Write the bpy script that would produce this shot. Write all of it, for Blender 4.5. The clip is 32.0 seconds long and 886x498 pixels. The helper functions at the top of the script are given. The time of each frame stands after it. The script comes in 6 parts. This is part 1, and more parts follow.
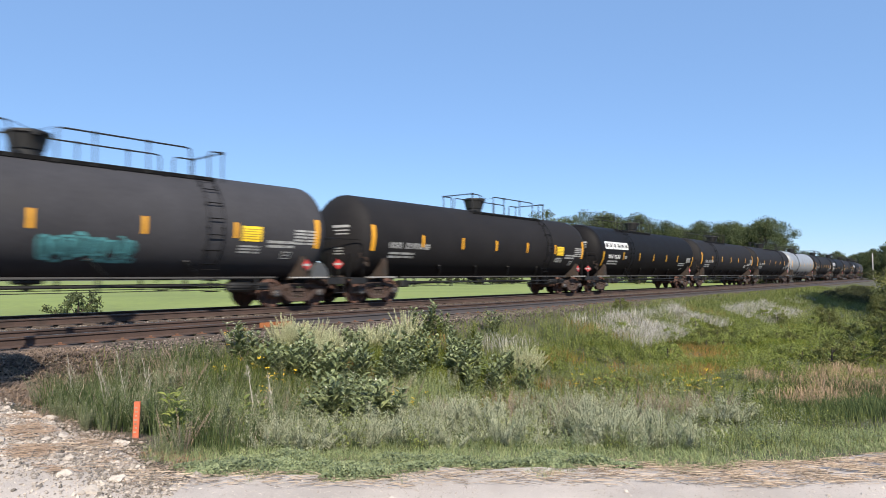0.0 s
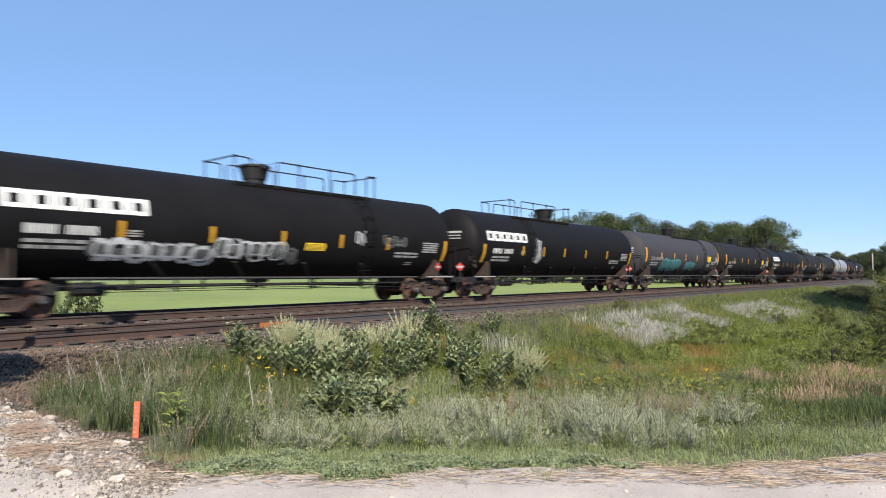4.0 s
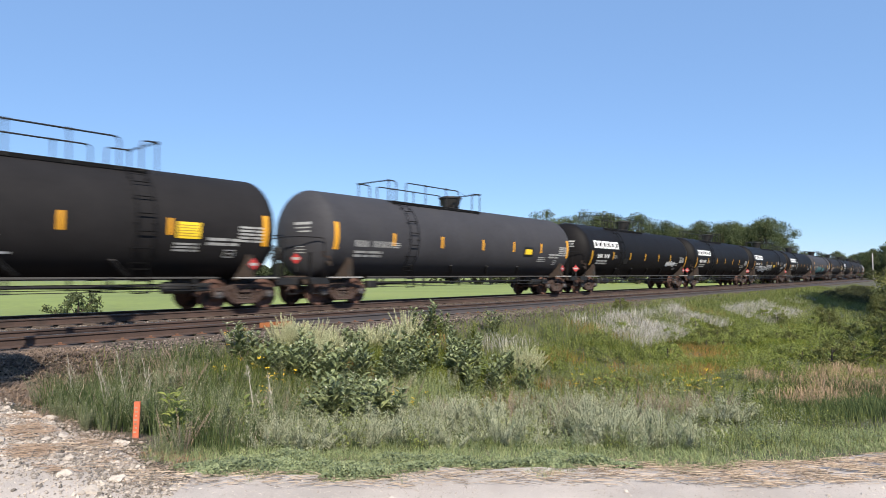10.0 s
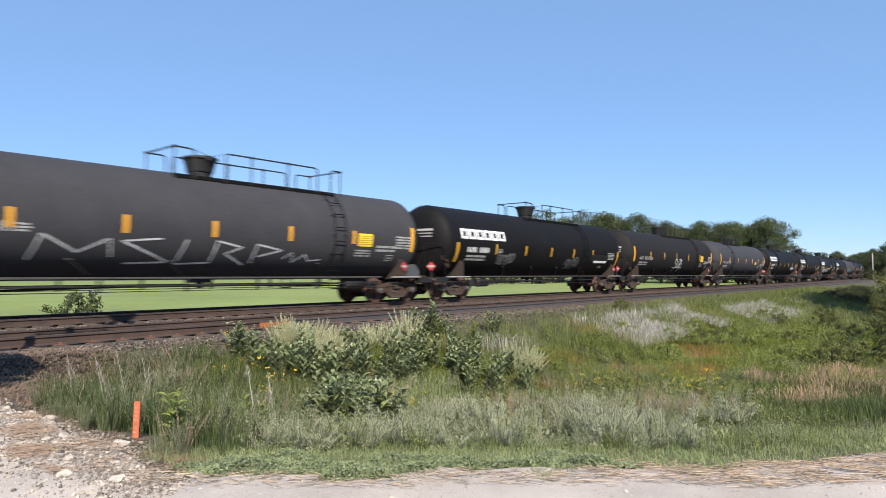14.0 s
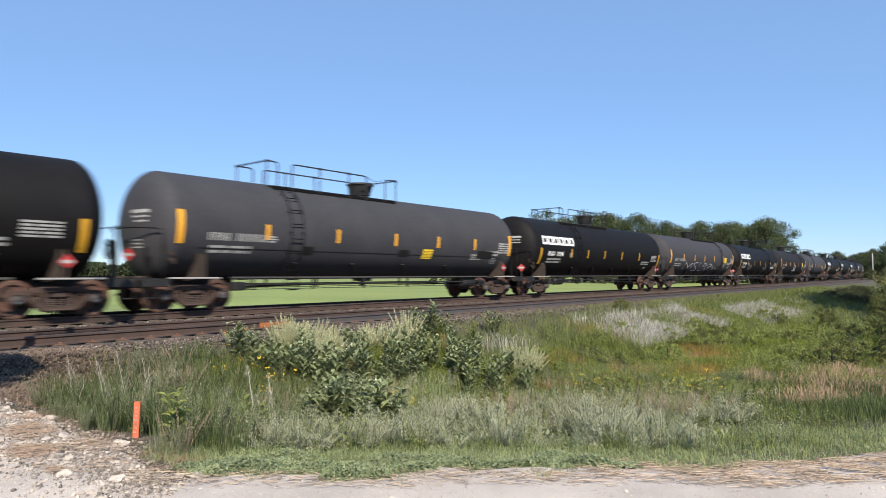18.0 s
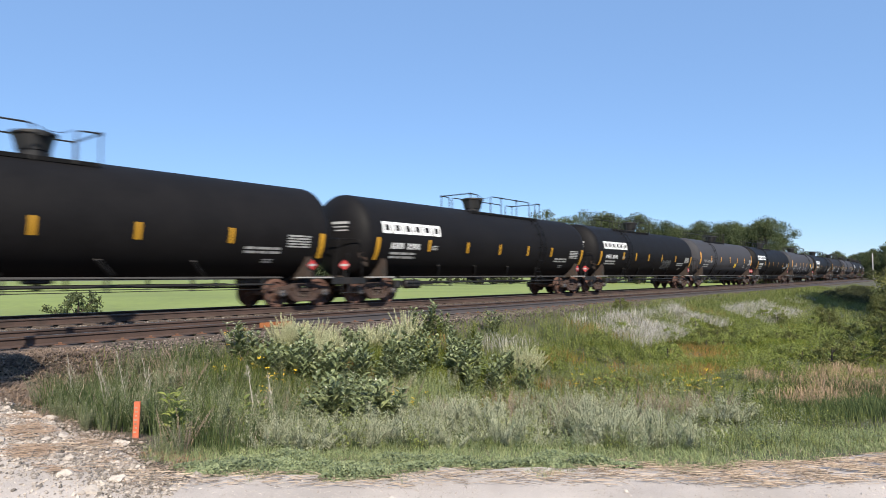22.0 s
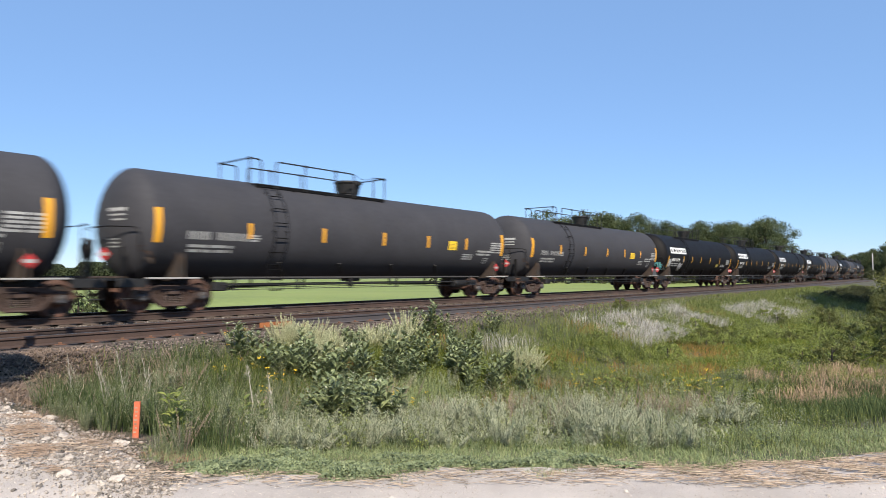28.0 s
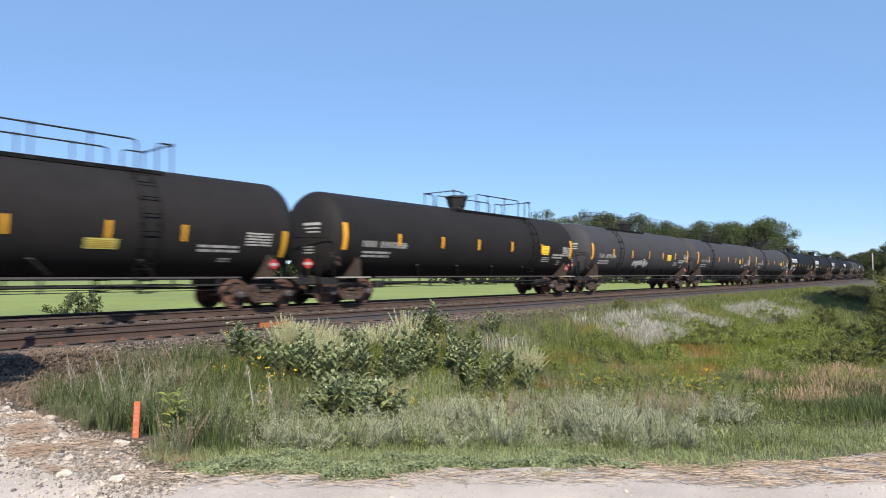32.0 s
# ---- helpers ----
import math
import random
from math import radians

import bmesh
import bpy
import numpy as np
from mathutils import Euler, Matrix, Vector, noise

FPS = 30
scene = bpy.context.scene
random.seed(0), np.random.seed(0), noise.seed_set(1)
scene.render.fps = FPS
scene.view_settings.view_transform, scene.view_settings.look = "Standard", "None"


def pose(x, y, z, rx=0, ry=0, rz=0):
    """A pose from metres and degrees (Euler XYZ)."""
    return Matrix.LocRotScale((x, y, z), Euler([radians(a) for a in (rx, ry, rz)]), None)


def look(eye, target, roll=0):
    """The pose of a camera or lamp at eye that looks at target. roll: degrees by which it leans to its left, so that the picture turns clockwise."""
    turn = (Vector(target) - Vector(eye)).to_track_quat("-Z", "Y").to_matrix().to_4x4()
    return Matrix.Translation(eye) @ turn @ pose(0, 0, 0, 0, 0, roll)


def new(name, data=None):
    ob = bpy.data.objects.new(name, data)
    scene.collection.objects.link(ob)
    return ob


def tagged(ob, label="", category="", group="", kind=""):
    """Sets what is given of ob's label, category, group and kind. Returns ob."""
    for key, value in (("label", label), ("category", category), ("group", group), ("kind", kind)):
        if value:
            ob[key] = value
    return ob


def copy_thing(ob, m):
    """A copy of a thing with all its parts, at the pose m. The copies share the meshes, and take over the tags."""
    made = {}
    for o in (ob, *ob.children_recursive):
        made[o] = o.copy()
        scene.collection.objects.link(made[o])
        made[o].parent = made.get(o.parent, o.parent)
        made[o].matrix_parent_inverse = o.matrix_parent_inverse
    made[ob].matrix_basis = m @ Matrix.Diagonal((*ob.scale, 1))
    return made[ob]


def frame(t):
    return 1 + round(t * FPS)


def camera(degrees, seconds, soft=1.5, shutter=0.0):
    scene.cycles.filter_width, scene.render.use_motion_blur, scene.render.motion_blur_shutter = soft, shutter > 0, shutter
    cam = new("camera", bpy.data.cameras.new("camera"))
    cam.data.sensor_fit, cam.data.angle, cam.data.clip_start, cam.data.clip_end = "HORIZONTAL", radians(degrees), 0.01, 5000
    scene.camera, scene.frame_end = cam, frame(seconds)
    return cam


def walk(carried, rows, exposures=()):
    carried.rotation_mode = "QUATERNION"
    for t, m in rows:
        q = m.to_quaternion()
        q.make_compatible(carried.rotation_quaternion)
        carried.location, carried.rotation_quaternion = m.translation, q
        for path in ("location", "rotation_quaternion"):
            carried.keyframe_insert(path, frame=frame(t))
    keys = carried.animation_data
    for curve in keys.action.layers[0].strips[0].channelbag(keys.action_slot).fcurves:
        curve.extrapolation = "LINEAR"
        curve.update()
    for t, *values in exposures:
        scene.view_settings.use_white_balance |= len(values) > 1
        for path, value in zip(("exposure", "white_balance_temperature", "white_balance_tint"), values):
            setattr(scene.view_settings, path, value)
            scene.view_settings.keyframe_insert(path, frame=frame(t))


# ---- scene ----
# ---------------- camera ----------------
EYE = Vector((0.0, -17.644, 1.0))
TURN = radians(39.547)          # heading of the lens, from the track towards the field
TILT = radians(2.313)
FWD = Vector((math.cos(TURN), math.sin(TURN), 0))
RIGHT = Vector((math.sin(TURN), -math.cos(TURN), 0))
cam = camera(69.26, 32.0, soft=0.9, shutter=0.6)
aim = EYE + FWD * math.cos(TILT) * 10 + Vector((0, 0, math.sin(TILT) * 10))
STAND = look(EYE, aim, -0.065)
walk(cam, [(0.0, STAND), (32.0, STAND)])

# ---------------- sky and sun ----------------
SUN_DIR = Vector((-0.62, -0.785, 0)).normalized()
SUN_EL = radians(38)
world = bpy.data.worlds.new("sky")
scene.world = world
world.use_nodes = True
wt = world.node_tree
wt.nodes.clear()
sky = wt.nodes.new("ShaderNodeTexSky")
sky.sky_type = "NISHITA"
sky.sun_disc = False
sky.sun_elevation = SUN_EL
sky.sun_rotation = math.atan2(SUN_DIR.x, SUN_DIR.y)
sky.altitude = 250
sky.air_density, sky.dust_density, sky.ozone_density = 0.95, 0.0, 6.0
wb = wt.nodes.new("ShaderNodeBackground")
wb.inputs["Strength"].default_value = 0.108
wo = wt.nodes.new("ShaderNodeOutputWorld")
haze = wt.nodes.new("ShaderNodeMix")            # clear blue air evens the sky out
haze.data_type = "RGBA"
haze.inputs[0].default_value = 0.6
haze.inputs[7].default_value = (1.56, 2.68, 4.75, 1)
wt.links.new(sky.outputs[0], haze.inputs[6])
wt.links.new(haze.outputs[2], wb.inputs[0])
wt.links.new(wb.outputs[0], wo.inputs[0])
sun = new("sun", bpy.data.lights.new("sun", "SUN"))
sun.data.energy, sun.data.angle, sun.data.color = 4.6, radians(0.55), (1.0, 0.915, 0.775)
sun_at = SUN_DIR * math.cos(SUN_EL) + Vector((0, 0, math.sin(SUN_EL)))
sun.matrix_world = look(sun_at * 200, (0, 0, 0))
scene.view_settings.exposure = 0.75

# ---------------- track plan ----------------
SPACING = 4.3                   # from the train's track to the near, empty one
NEAR_Z = -0.05
BENDS = ((13.565, 165.0, 3217.0), (165.0, 330.0, 800.0))    # from, to, radius: the track swings away over the field
LINE = [(0.0, 0.0, 0.0)]
for k in range(800):
    px, py, pa = LINE[-1]
    pa2 = pa + sum(max(0.0, min(k + 1, b) - max(k, a)) / r for a, b, r in BENDS)
    LINE.append((px + math.cos((pa + pa2) / 2), py + math.sin((pa + pa2) / 2), pa2))
LINE_X = [p[0] for p in LINE]
LINE_Y = [p[1] for p in LINE]


def along(s, off=0.0):
    """Place on the track at s metres, off metres to its left, and the heading."""
    if s <= 0:
        return s, off, 0.0
    k = min(int(s), len(LINE) - 2)
    t = s - k
    x, y, a = (p + (q - p) * t for p, q in zip(LINE[k], LINE[k + 1]))
    return x - off * math.sin(a), y + off * math.cos(a), a


def bend_y(x):
    """How far the track has swung from its first line at x."""
    return float(np.interp(x, LINE_X, LINE_Y))


def view(w, u):
    """Plan place w metres before the camera and u to its right."""
    p = EYE + FWD * w + RIGHT * u
    return p.x, p.y


def wu(x, y):
    dx, dy = x - EYE.x, y - EYE.y
    return dx * FWD.x + dy * FWD.y, dx * RIGHT.x + dy * RIGHT.y


def ramp(v, pts):
    """Straight lines through pts."""
    if v <= pts[0][0]:
        return pts[0][1]
    for (a, p), (b, q) in zip(pts, pts[1:]):
        if v <= b:
            return p + (q - p) * (v - a) / (b - a)
    return pts[-1][1]


def road_edge(u):
    return 5.05 + max(0.0, -2.3 - u) * 0.85 + max(0.0, u - 3) * 0.05 + 0.05 * math.sin(u * 1.9) + 0.035 * math.sin(u * 4.3 + 1)


def ground_z(x, y):
    yy = y - bend_y(x)
    bank = ramp(yy, [(-10.6, -1.35), (-7.4, -0.55), (-6.5, -0.27), (2.0, -0.27), (3.4, -0.75), (5.5, -0.95), (300, -0.95)])
    if yy > -3:
        return bank + (0.05 * noise.noise((x * 0.05, y * 0.05, 3)) if yy > 6 else 0)
    w, u = wu(x, y)
    d = w - road_edge(u)
    zr = -0.55 + min(max(-u - 2.0, 0) * 0.035, 0.28)
    fill = zr if d < 0 else zr - ramp(d, [(0, 0), (0.8, 0.14), (3.0, 0.50), (6.5, 0.82), (40, 0.9)])
    z = max(bank, fill)
    if d > 0 and yy < -6.5:
        z += 0.06 * noise.noise((x * 0.9, y * 0.9, 1)) + 0.03 * noise.noise((x * 2.7, y * 2.7, 5))
    return z


# ---------------- mesh helpers ----------------
class Shape:
    """Collects solid pieces into one mesh."""

    def __init__(self):
        self.v, self.f, self.s = [], [], []

    def add(self, verts, faces, smooth=False):
        n = len(self.v)
        self.v += [tuple(p) for p in verts]
        self.f += [tuple(i + n for i in f) for f in faces]
        self.s += [smooth] * len(faces)
        return self

    def box(self, x0, x1, y0, y1, z0, z1, c=0.0, m=None):
        """A box with edges cut by c."""
        cx, cy, cz = (x0 + x1) / 2, (y0 + y1) / 2, (z0 + z1) / 2
        hx, hy, hz = abs(x1 - x0) / 2, abs(y1 - y0) / 2, abs(z1 - z0) / 2
        if c <= 0:
            vs = [Vector((sx * hx, sy * hy, sz * hz)) for sx in (-1, 1) for sy in (-1, 1) for sz in (-1, 1)]
            fs = [(0, 1, 3, 2), (4, 6, 7, 5), (0, 4, 5, 1), (2, 3, 7, 6), (0, 2, 6, 4), (1, 5, 7, 3)]
        else:
            c = min(c, hx * 0.9, hy * 0.9, hz * 0.9)
            vs, at = [], {}
            for sx in (-1, 1):
                for sy in (-1, 1):
                    for sz in (-1, 1):
                        for k in range(3):
                            p = [sx * (hx - c), sy * (hy - c), sz * (hz - c)]
                            p[k] = (sx * hx, sy * hy, sz * hz)[k]
                            at[sx, sy, sz, k] = len(vs)
                            vs.append(Vector(p))
            fs = []
            for k in range(3):
                a, b = (k + 1) % 3, (k + 2) % 3
                for sg in (-1, 1):
                    quad = []
                    for p, q in ((-1, -1), (1, -1), (1, 1), (-1, 1)):
                        t = [0, 0, 0]
                        t[k], t[a], t[b] = sg, p, q
                        quad.append(at[(*t, k)])
                    fs.append(tuple(quad if sg > 0 else quad[::-1]))
                for p in (-1, 1):
                    for q in (-1, 1):
                        t0, t1 = [0, 0, 0], [0, 0, 0]
                        t0[k], t0[a], t0[b] = -1, p, q
                        t1[k], t1[a], t1[b] = 1, p, q
                        quad = (at[(*t0, a)], at[(*t1, a)], at[(*t1, b)], at[(*t0, b)])
                        fs.append(quad if p * q > 0 else quad[::-1])
            for sx in (-1, 1):
                for sy in (-1, 1):
                    for sz in (-1, 1):
                        tri = tuple(at[sx, sy, sz, k] for k in range(3))
                        fs.append(tri if sx * sy * sz > 0 else tri[::-1])
        vs = [v + Vector((cx, cy, cz)) for v in vs]
        if m is not None:
            vs = [m @ v for v in vs]
        return self.add(vs, fs)

    def tube(self, pts, r, n=6, caps=True, r1=None):
        """A round bar along pts, thinning to r1."""
        pts = [Vector(p) for p in pts]
        rings, up = [], None
        for i, p in enumerate(pts):
            d = (pts[min(i + 1, len(pts) - 1)] - pts[max(i - 1, 0)]).normalized()
            if up is None:
                up = Vector((0, 0, 1)) if abs(d.z) < 0.9 else Vector((1, 0, 0))
            a = d.cross(up).normalized()
            b = a.cross(d).normalized()
            up = b
            rr = r if r1 is None else r + (r1 - r) * i / (len(pts) - 1)
            rings.append([p + (a * math.cos(k * math.tau / n) + b * math.sin(k * math.tau / n)) * rr for k in range(n)])
        vs = [v for ring in rings for v in ring]
        fs = [(i * n + k, i * n + (k + 1) % n, (i + 1) * n + (k + 1) % n, (i + 1) * n + k)
              for i in range(len(pts) - 1) for k in range(n)]
        self.add(vs, fs, True)
        if caps:
            self.f += [tuple(len(self.v) - len(vs) + k for k in reversed(range(n))), tuple(len(self.v) - n + k for k in range(n))]
            self.s += [False, False]
        return self

    def lathe(self, prof, n=32, axis="x", at=(0, 0, 0), smooth=True):
        """Turns (along, radius) pairs round an axis."""
        vs = []
        for a, r in prof:
            for k in range(n):
                c, s = math.cos(k * math.tau / n) * r, math.sin(k * math.tau / n) * r
                p = {"x": (a, c, s), "y": (s, a, c), "z": (c, s, a)}[axis]
                vs.append((p[0] + at[0], p[1] + at[1], p[2] + at[2]))
        fs = [(i * n + k, i * n + (k + 1) % n, (i + 1) * n + (k + 1) % n, (i + 1) * n + k)
              for i in range(len(prof) - 1) for k in range(n)]
        return self.add(vs, fs, smooth)

    def slab(self, pts, y0, y1):
        """An outline in x and z, drawn out from y0 to y1 (convex or nearly so)."""
        n = len(pts)
        vs = [(x, y0, z) for x, z in pts] + [(x, y1, z) for x, z in pts]
        fs = [tuple(range(n)), tuple(reversed(range(n, 2 * n)))]
        fs += [(i, i + n, (i + 1) % n + n, (i + 1) % n) for i in range(n)]
        return self.add(vs, fs)

    def beam(self, pts, h, y0, y1):
        """A bent bar of height h in the plane of x and z."""
        for (xa, za), (xb, zb) in zip(pts, pts[1:]):
            d = Vector((xb - xa, zb - za)).normalized()
            nx, nz = -d.y * h / 2, d.x * h / 2
            ex, ez = d.x * h * 0.25, d.y * h * 0.25
            self.slab([(xa - nx - ex, za - nz - ez), (xb - nx + ex, zb - nz + ez), (xb + nx + ex, zb + nz + ez), (xa + nx - ex, za + nz - ez)], y0, y1)
        return self

    def mesh(self, name):
        me = bpy.data.meshes.new(name)
        me.from_pydata(self.v, [], self.f)
        me.polygons.foreach_set("use_smooth", self.s)
        me.validate()
        me.update()
        return me


def sharpen(me, degrees=40):
    """Smooth shading with hard edges kept."""
    bm = bmesh.new()
    bm.from_mesh(me)
    bmesh.ops.recalc_face_normals(bm, faces=bm.faces)
    for e in bm.edges:
        e.smooth = not (len(e.link_faces) == 2 and e.calc_face_angle(0) > radians(degrees))
    bm.to_mesh(me)
    bm.free()
    return me


def part(name, shape, mat, parent=None, label="", m=None):
    """One mesh object under a thing or a part."""
    me = shape if isinstance(shape, bpy.types.Mesh) else sharpen(shape.mesh(name))
    if not me.materials:
        me.materials.append(mat)
    ob = new(name, me)
    ob.parent = parent
    if m is not None:
        ob.matrix_basis = m
    if label:
        tagged(ob, label)
    return ob


def thing(name, label, category, group="", kind="", m=None):
    ob = new(name)
    if m is not None:
        ob.matrix_basis = m
    return tagged(ob, label, category, group, kind)


# ---------------- materials ----------------
def material(name, base, rough=0.6, metal=0.0, bump=0.0, scale=8.0, vary=0.25, fine=60.0, dirt=None, dirt_at=0.58, spec=0.5, space="Object", island=0.0, hue=0.0, stretch=(1, 1, 1), trans=0.0):
    """A surface with grain at two scales, stains, relief and, per loose piece, a change of tone."""
    mat = bpy.data.materials.new(name)
    mat.use_nodes = True
    nt = mat.node_tree
    nt.nodes.clear()
    N = nt.nodes.new
    link = nt.links.new
    out, bs = N("ShaderNodeOutputMaterial"), N("ShaderNodeBsdfPrincipled")
    co, mp = N("ShaderNodeTexCoord"), N("ShaderNodeMapping")
    mp.inputs["Scale"].default_value = stretch
    if space == "World":
        geo = N("ShaderNodeNewGeometry")
        link(geo.outputs["Position"], mp.inputs["Vector"])
    else:
        link(co.outputs["Object"], mp.inputs["Vector"])
    n1, n2 = N("ShaderNodeTexNoise"), N("ShaderNodeTexNoise")
    for n, s, d in ((n1, scale, 5), (n2, fine, 3)):
        n.inputs["Scale"].default_value, n.inputs["Detail"].default_value = s, d
        link(mp.outputs[0], n.inputs["Vector"])
    mix = N("ShaderNodeMix")
    mix.data_type = "FLOAT"
    mix.inputs[0].default_value = 0.45
    link(n1.outputs["Fac"], mix.inputs[2])
    link(n2.outputs["Fac"], mix.inputs[3])
    value = mix.outputs[0]
    mr = N("ShaderNodeMapRange")
    mr.inputs["From Min"].default_value, mr.inputs["From Max"].default_value = 0.3, 0.7
    mr.inputs["To Min"].default_value, mr.inputs["To Max"].default_value = 1 - vary, 1 + vary
    link(value, mr.inputs["Value"])
    hsv = N("ShaderNodeHueSaturation")
    hsv.inputs["Color"].default_value = (*base, 1)
    link(mr.outputs[0], hsv.inputs["Value"])
    col = hsv.outputs[0]
    if island:
        g2 = N("ShaderNodeNewGeometry")
        r2 = N("ShaderNodeMapRange")
        r2.inputs["To Min"].default_value, r2.inputs["To Max"].default_value = 1 - island, 1 + island
        link(g2.outputs["Random Per Island"], r2.inputs["Value"])
        h2 = N("ShaderNodeHueSaturation")
        link(col, h2.inputs["Color"])
        link(r2.outputs[0], h2.inputs["Value"])
        if hue:
            r3 = N("ShaderNodeMapRange")
            r3.inputs["To Min"].default_value, r3.inputs["To Max"].default_value = 0.5 + hue, 0.5 - hue
            link(g2.outputs["Random Per Island"], r3.inputs["Value"])
            link(r3.outputs[0], h2.inputs["Hue"])
        col = h2.outputs[0]
    if dirt:
        n3 = N("ShaderNodeTexNoise")
        n3.inputs["Scale"].default_value, n3.inputs["Detail"].default_value = scale * 0.6, 8
        link(mp.outputs[0], n3.inputs["Vector"])
        r4 = N("ShaderNodeMapRange")
        r4.inputs["From Min"].default_value, r4.inputs["From Max"].default_value = dirt_at - 0.08, dirt_at + 0.12
        link(n3.outputs["Fac"], r4.inputs["Value"])
        mx = N("ShaderNodeMix")
        mx.data_type = "RGBA"
        link(r4.outputs[0], mx.inputs[0])
        link(col, mx.inputs[6])
        mx.inputs[7].default_value = (*dirt, 1)
        col = mx.outputs[2]
    link(col, bs.inputs["Base Color"])
    rr = N("ShaderNodeMapRange")
    rr.inputs["To Min"].default_value, rr.inputs["To Max"].default_value = max(rough - 0.12, 0.02), min(rough + 0.12, 1)
    link(value, rr.inputs["Value"])
    link(rr.outputs[0], bs.inputs["Roughness"])
    bs.inputs["Metallic"].default_value = metal
    bs.inputs["Specular IOR Level"].default_value = spec
    if bump:
        bp = N("ShaderNodeBump")
        bp.inputs["Strength"].default_value = 0.6
        bp.inputs["Distance"].default_value = bump
        link(value, bp.inputs["Height"])
        link(bp.outputs[0], bs.inputs["Normal"])
    if trans:
        tr, ms = N("ShaderNodeBsdfTranslucent"), N("ShaderNodeMixShader")
        link(col, tr.inputs["Color"])
        ms.inputs[0].default_value = trans
        link(bs.outputs[0], ms.inputs[1])
        link(tr.outputs[0], ms.inputs[2])
        link(ms.outputs[0], out.inputs[0])
    else:
        link(bs.outputs[0], out.inputs[0])
    return mat


TANK_BLACK = material("black_tank_paint", (0.0084, 0.0078, 0.0084), 0.62, spec=0.12, scale=1.2, fine=9, vary=0.25, dirt=(0.0105, 0.0096, 0.0098), dirt_at=0.62, bump=0.002)
TANK_DARK = material("dark_grey_tank_paint", (0.0168, 0.0157, 0.0167), 0.7, spec=0.12, scale=1.2, fine=9, vary=0.2, dirt=(0.02, 0.0184, 0.0188), dirt_at=0.63, bump=0.002)
TANK_GREY = material("grey_tank_paint", (0.043, 0.0424, 0.048), 0.7, spec=0.15, scale=1.2, fine=9, vary=0.18, dirt=(0.0455, 0.044, 0.047), dirt_at=0.63, bump=0.002)
TANK_PALE = material("pale_grey_tank_paint", (0.22, 0.23, 0.25), 0.45, scale=1.2, fine=9, vary=0.15, dirt=(0.16, 0.14, 0.12), dirt_at=0.6, bump=0.002)
IRON = material("dark_painted_iron", (0.01, 0.0095, 0.0098), 0.6, scale=5, fine=40, vary=0.35, dirt=(0.022, 0.017, 0.014), dirt_at=0.6, bump=0.003)
WALK = material("black_walkway_steel", (0.0045, 0.0042, 0.0044), 0.75, spec=0.15, scale=5, fine=40, vary=0.3)
RUST = material("rusty_brown_steel", (0.048, 0.028, 0.022), 0.85, scale=7, fine=50, vary=0.5, dirt=(0.068, 0.045, 0.036), dirt_at=0.58, bump=0.006)
SADDLE = material("dusty_brown_steel", (0.042, 0.028, 0.021), 0.85, scale=5, fine=40, vary=0.4, dirt=(0.03, 0.026, 0.024), dirt_at=0.55, bump=0.004)
WHEEL = material("rusted_wheel_steel", (0.115, 0.058, 0.042), 0.8, 0.1, scale=6, fine=40, vary=0.4, dirt=(0.025, 0.02, 0.018), dirt_at=0.56, bump=0.003)
SILL = material("worn_grey_steel", (0.28, 0.27, 0.26), 0.6, 0.1, scale=6, fine=50, vary=0.3)
GALV = material("galvanised_steel", (0.095, 0.097, 0.1), 0.5, 0.4, scale=4, fine=30, vary=0.15)
STAIN = material("rust_streak", (0.050, 0.027, 0.019), 0.85, scale=8, fine=50, vary=0.5, dirt=(0.02, 0.016, 0.014), dirt_at=0.52, stretch=(1, 1, 0.25))
EDGE = material("dusty_edge_steel", (0.05, 0.047, 0.045), 0.7, scale=6, fine=50, vary=0.3)
GUSSET = material("dusty_dark_steel", (0.034, 0.031, 0.030), 0.75, scale=6, fine=50, vary=0.3)
BEARING = material("greasy_grey_steel", (0.085, 0.085, 0.092), 0.5, 0.3, scale=9, fine=50, vary=0.3, dirt=(0.07, 0.05, 0.04), dirt_at=0.6)
SPRING_MAT = material("dusty_spring_steel", (0.07, 0.05, 0.043), 0.8, scale=9, fine=50, vary=0.3)
GOLD = material("dusty_yellow_sheet", (0.52, 0.27, 0.018), 0.5, scale=6, fine=60, vary=0.15)
PRINT = material("brown_panel_print", (0.36, 0.24, 0.03), 0.6, scale=6, vary=0.1)
YELLOW = material("yellow_reflective_sheet", (0.72, 0.34, 0.02), 0.45, scale=6, fine=60, vary=0.12)
BRIGHT = material("bright_yellow_panel", (0.85, 0.56, 0.03), 0.5, scale=6, fine=60, vary=0.12)
OLIVE = material("faded_yellow_panel", (0.45, 0.42, 0.12), 0.6, scale=6, fine=60, vary=0.2)
WHITE = material("white_stencil_paint", (0.78, 0.78, 0.77), 0.6, scale=5, fine=40, vary=0.12)
DULL = material("dusty_white_stencil_paint", (0.31, 0.31, 0.305), 0.7, scale=5, fine=40, vary=0.25)
TEAL_DARK = material("deep_teal_spray_paint", (0.03, 0.098, 0.112), 0.6, scale=6, fine=30, vary=0.35)
BLACK_PAINT = material("black_panel_paint", (0.008, 0.008, 0.008), 0.5, scale=4, vary=0.2)
TEAL = material("teal_spray_paint", (0.075, 0.245, 0.265), 0.6, scale=6, fine=30, vary=0.3)
SPRAY = material("white_spray_paint", (0.5, 0.51, 0.53), 0.7, scale=6, fine=30, vary=0.35)
SPRAY_GREY = material("grey_spray_paint", (0.10, 0.105, 0.105), 0.7, scale=6, fine=30, vary=0.35)
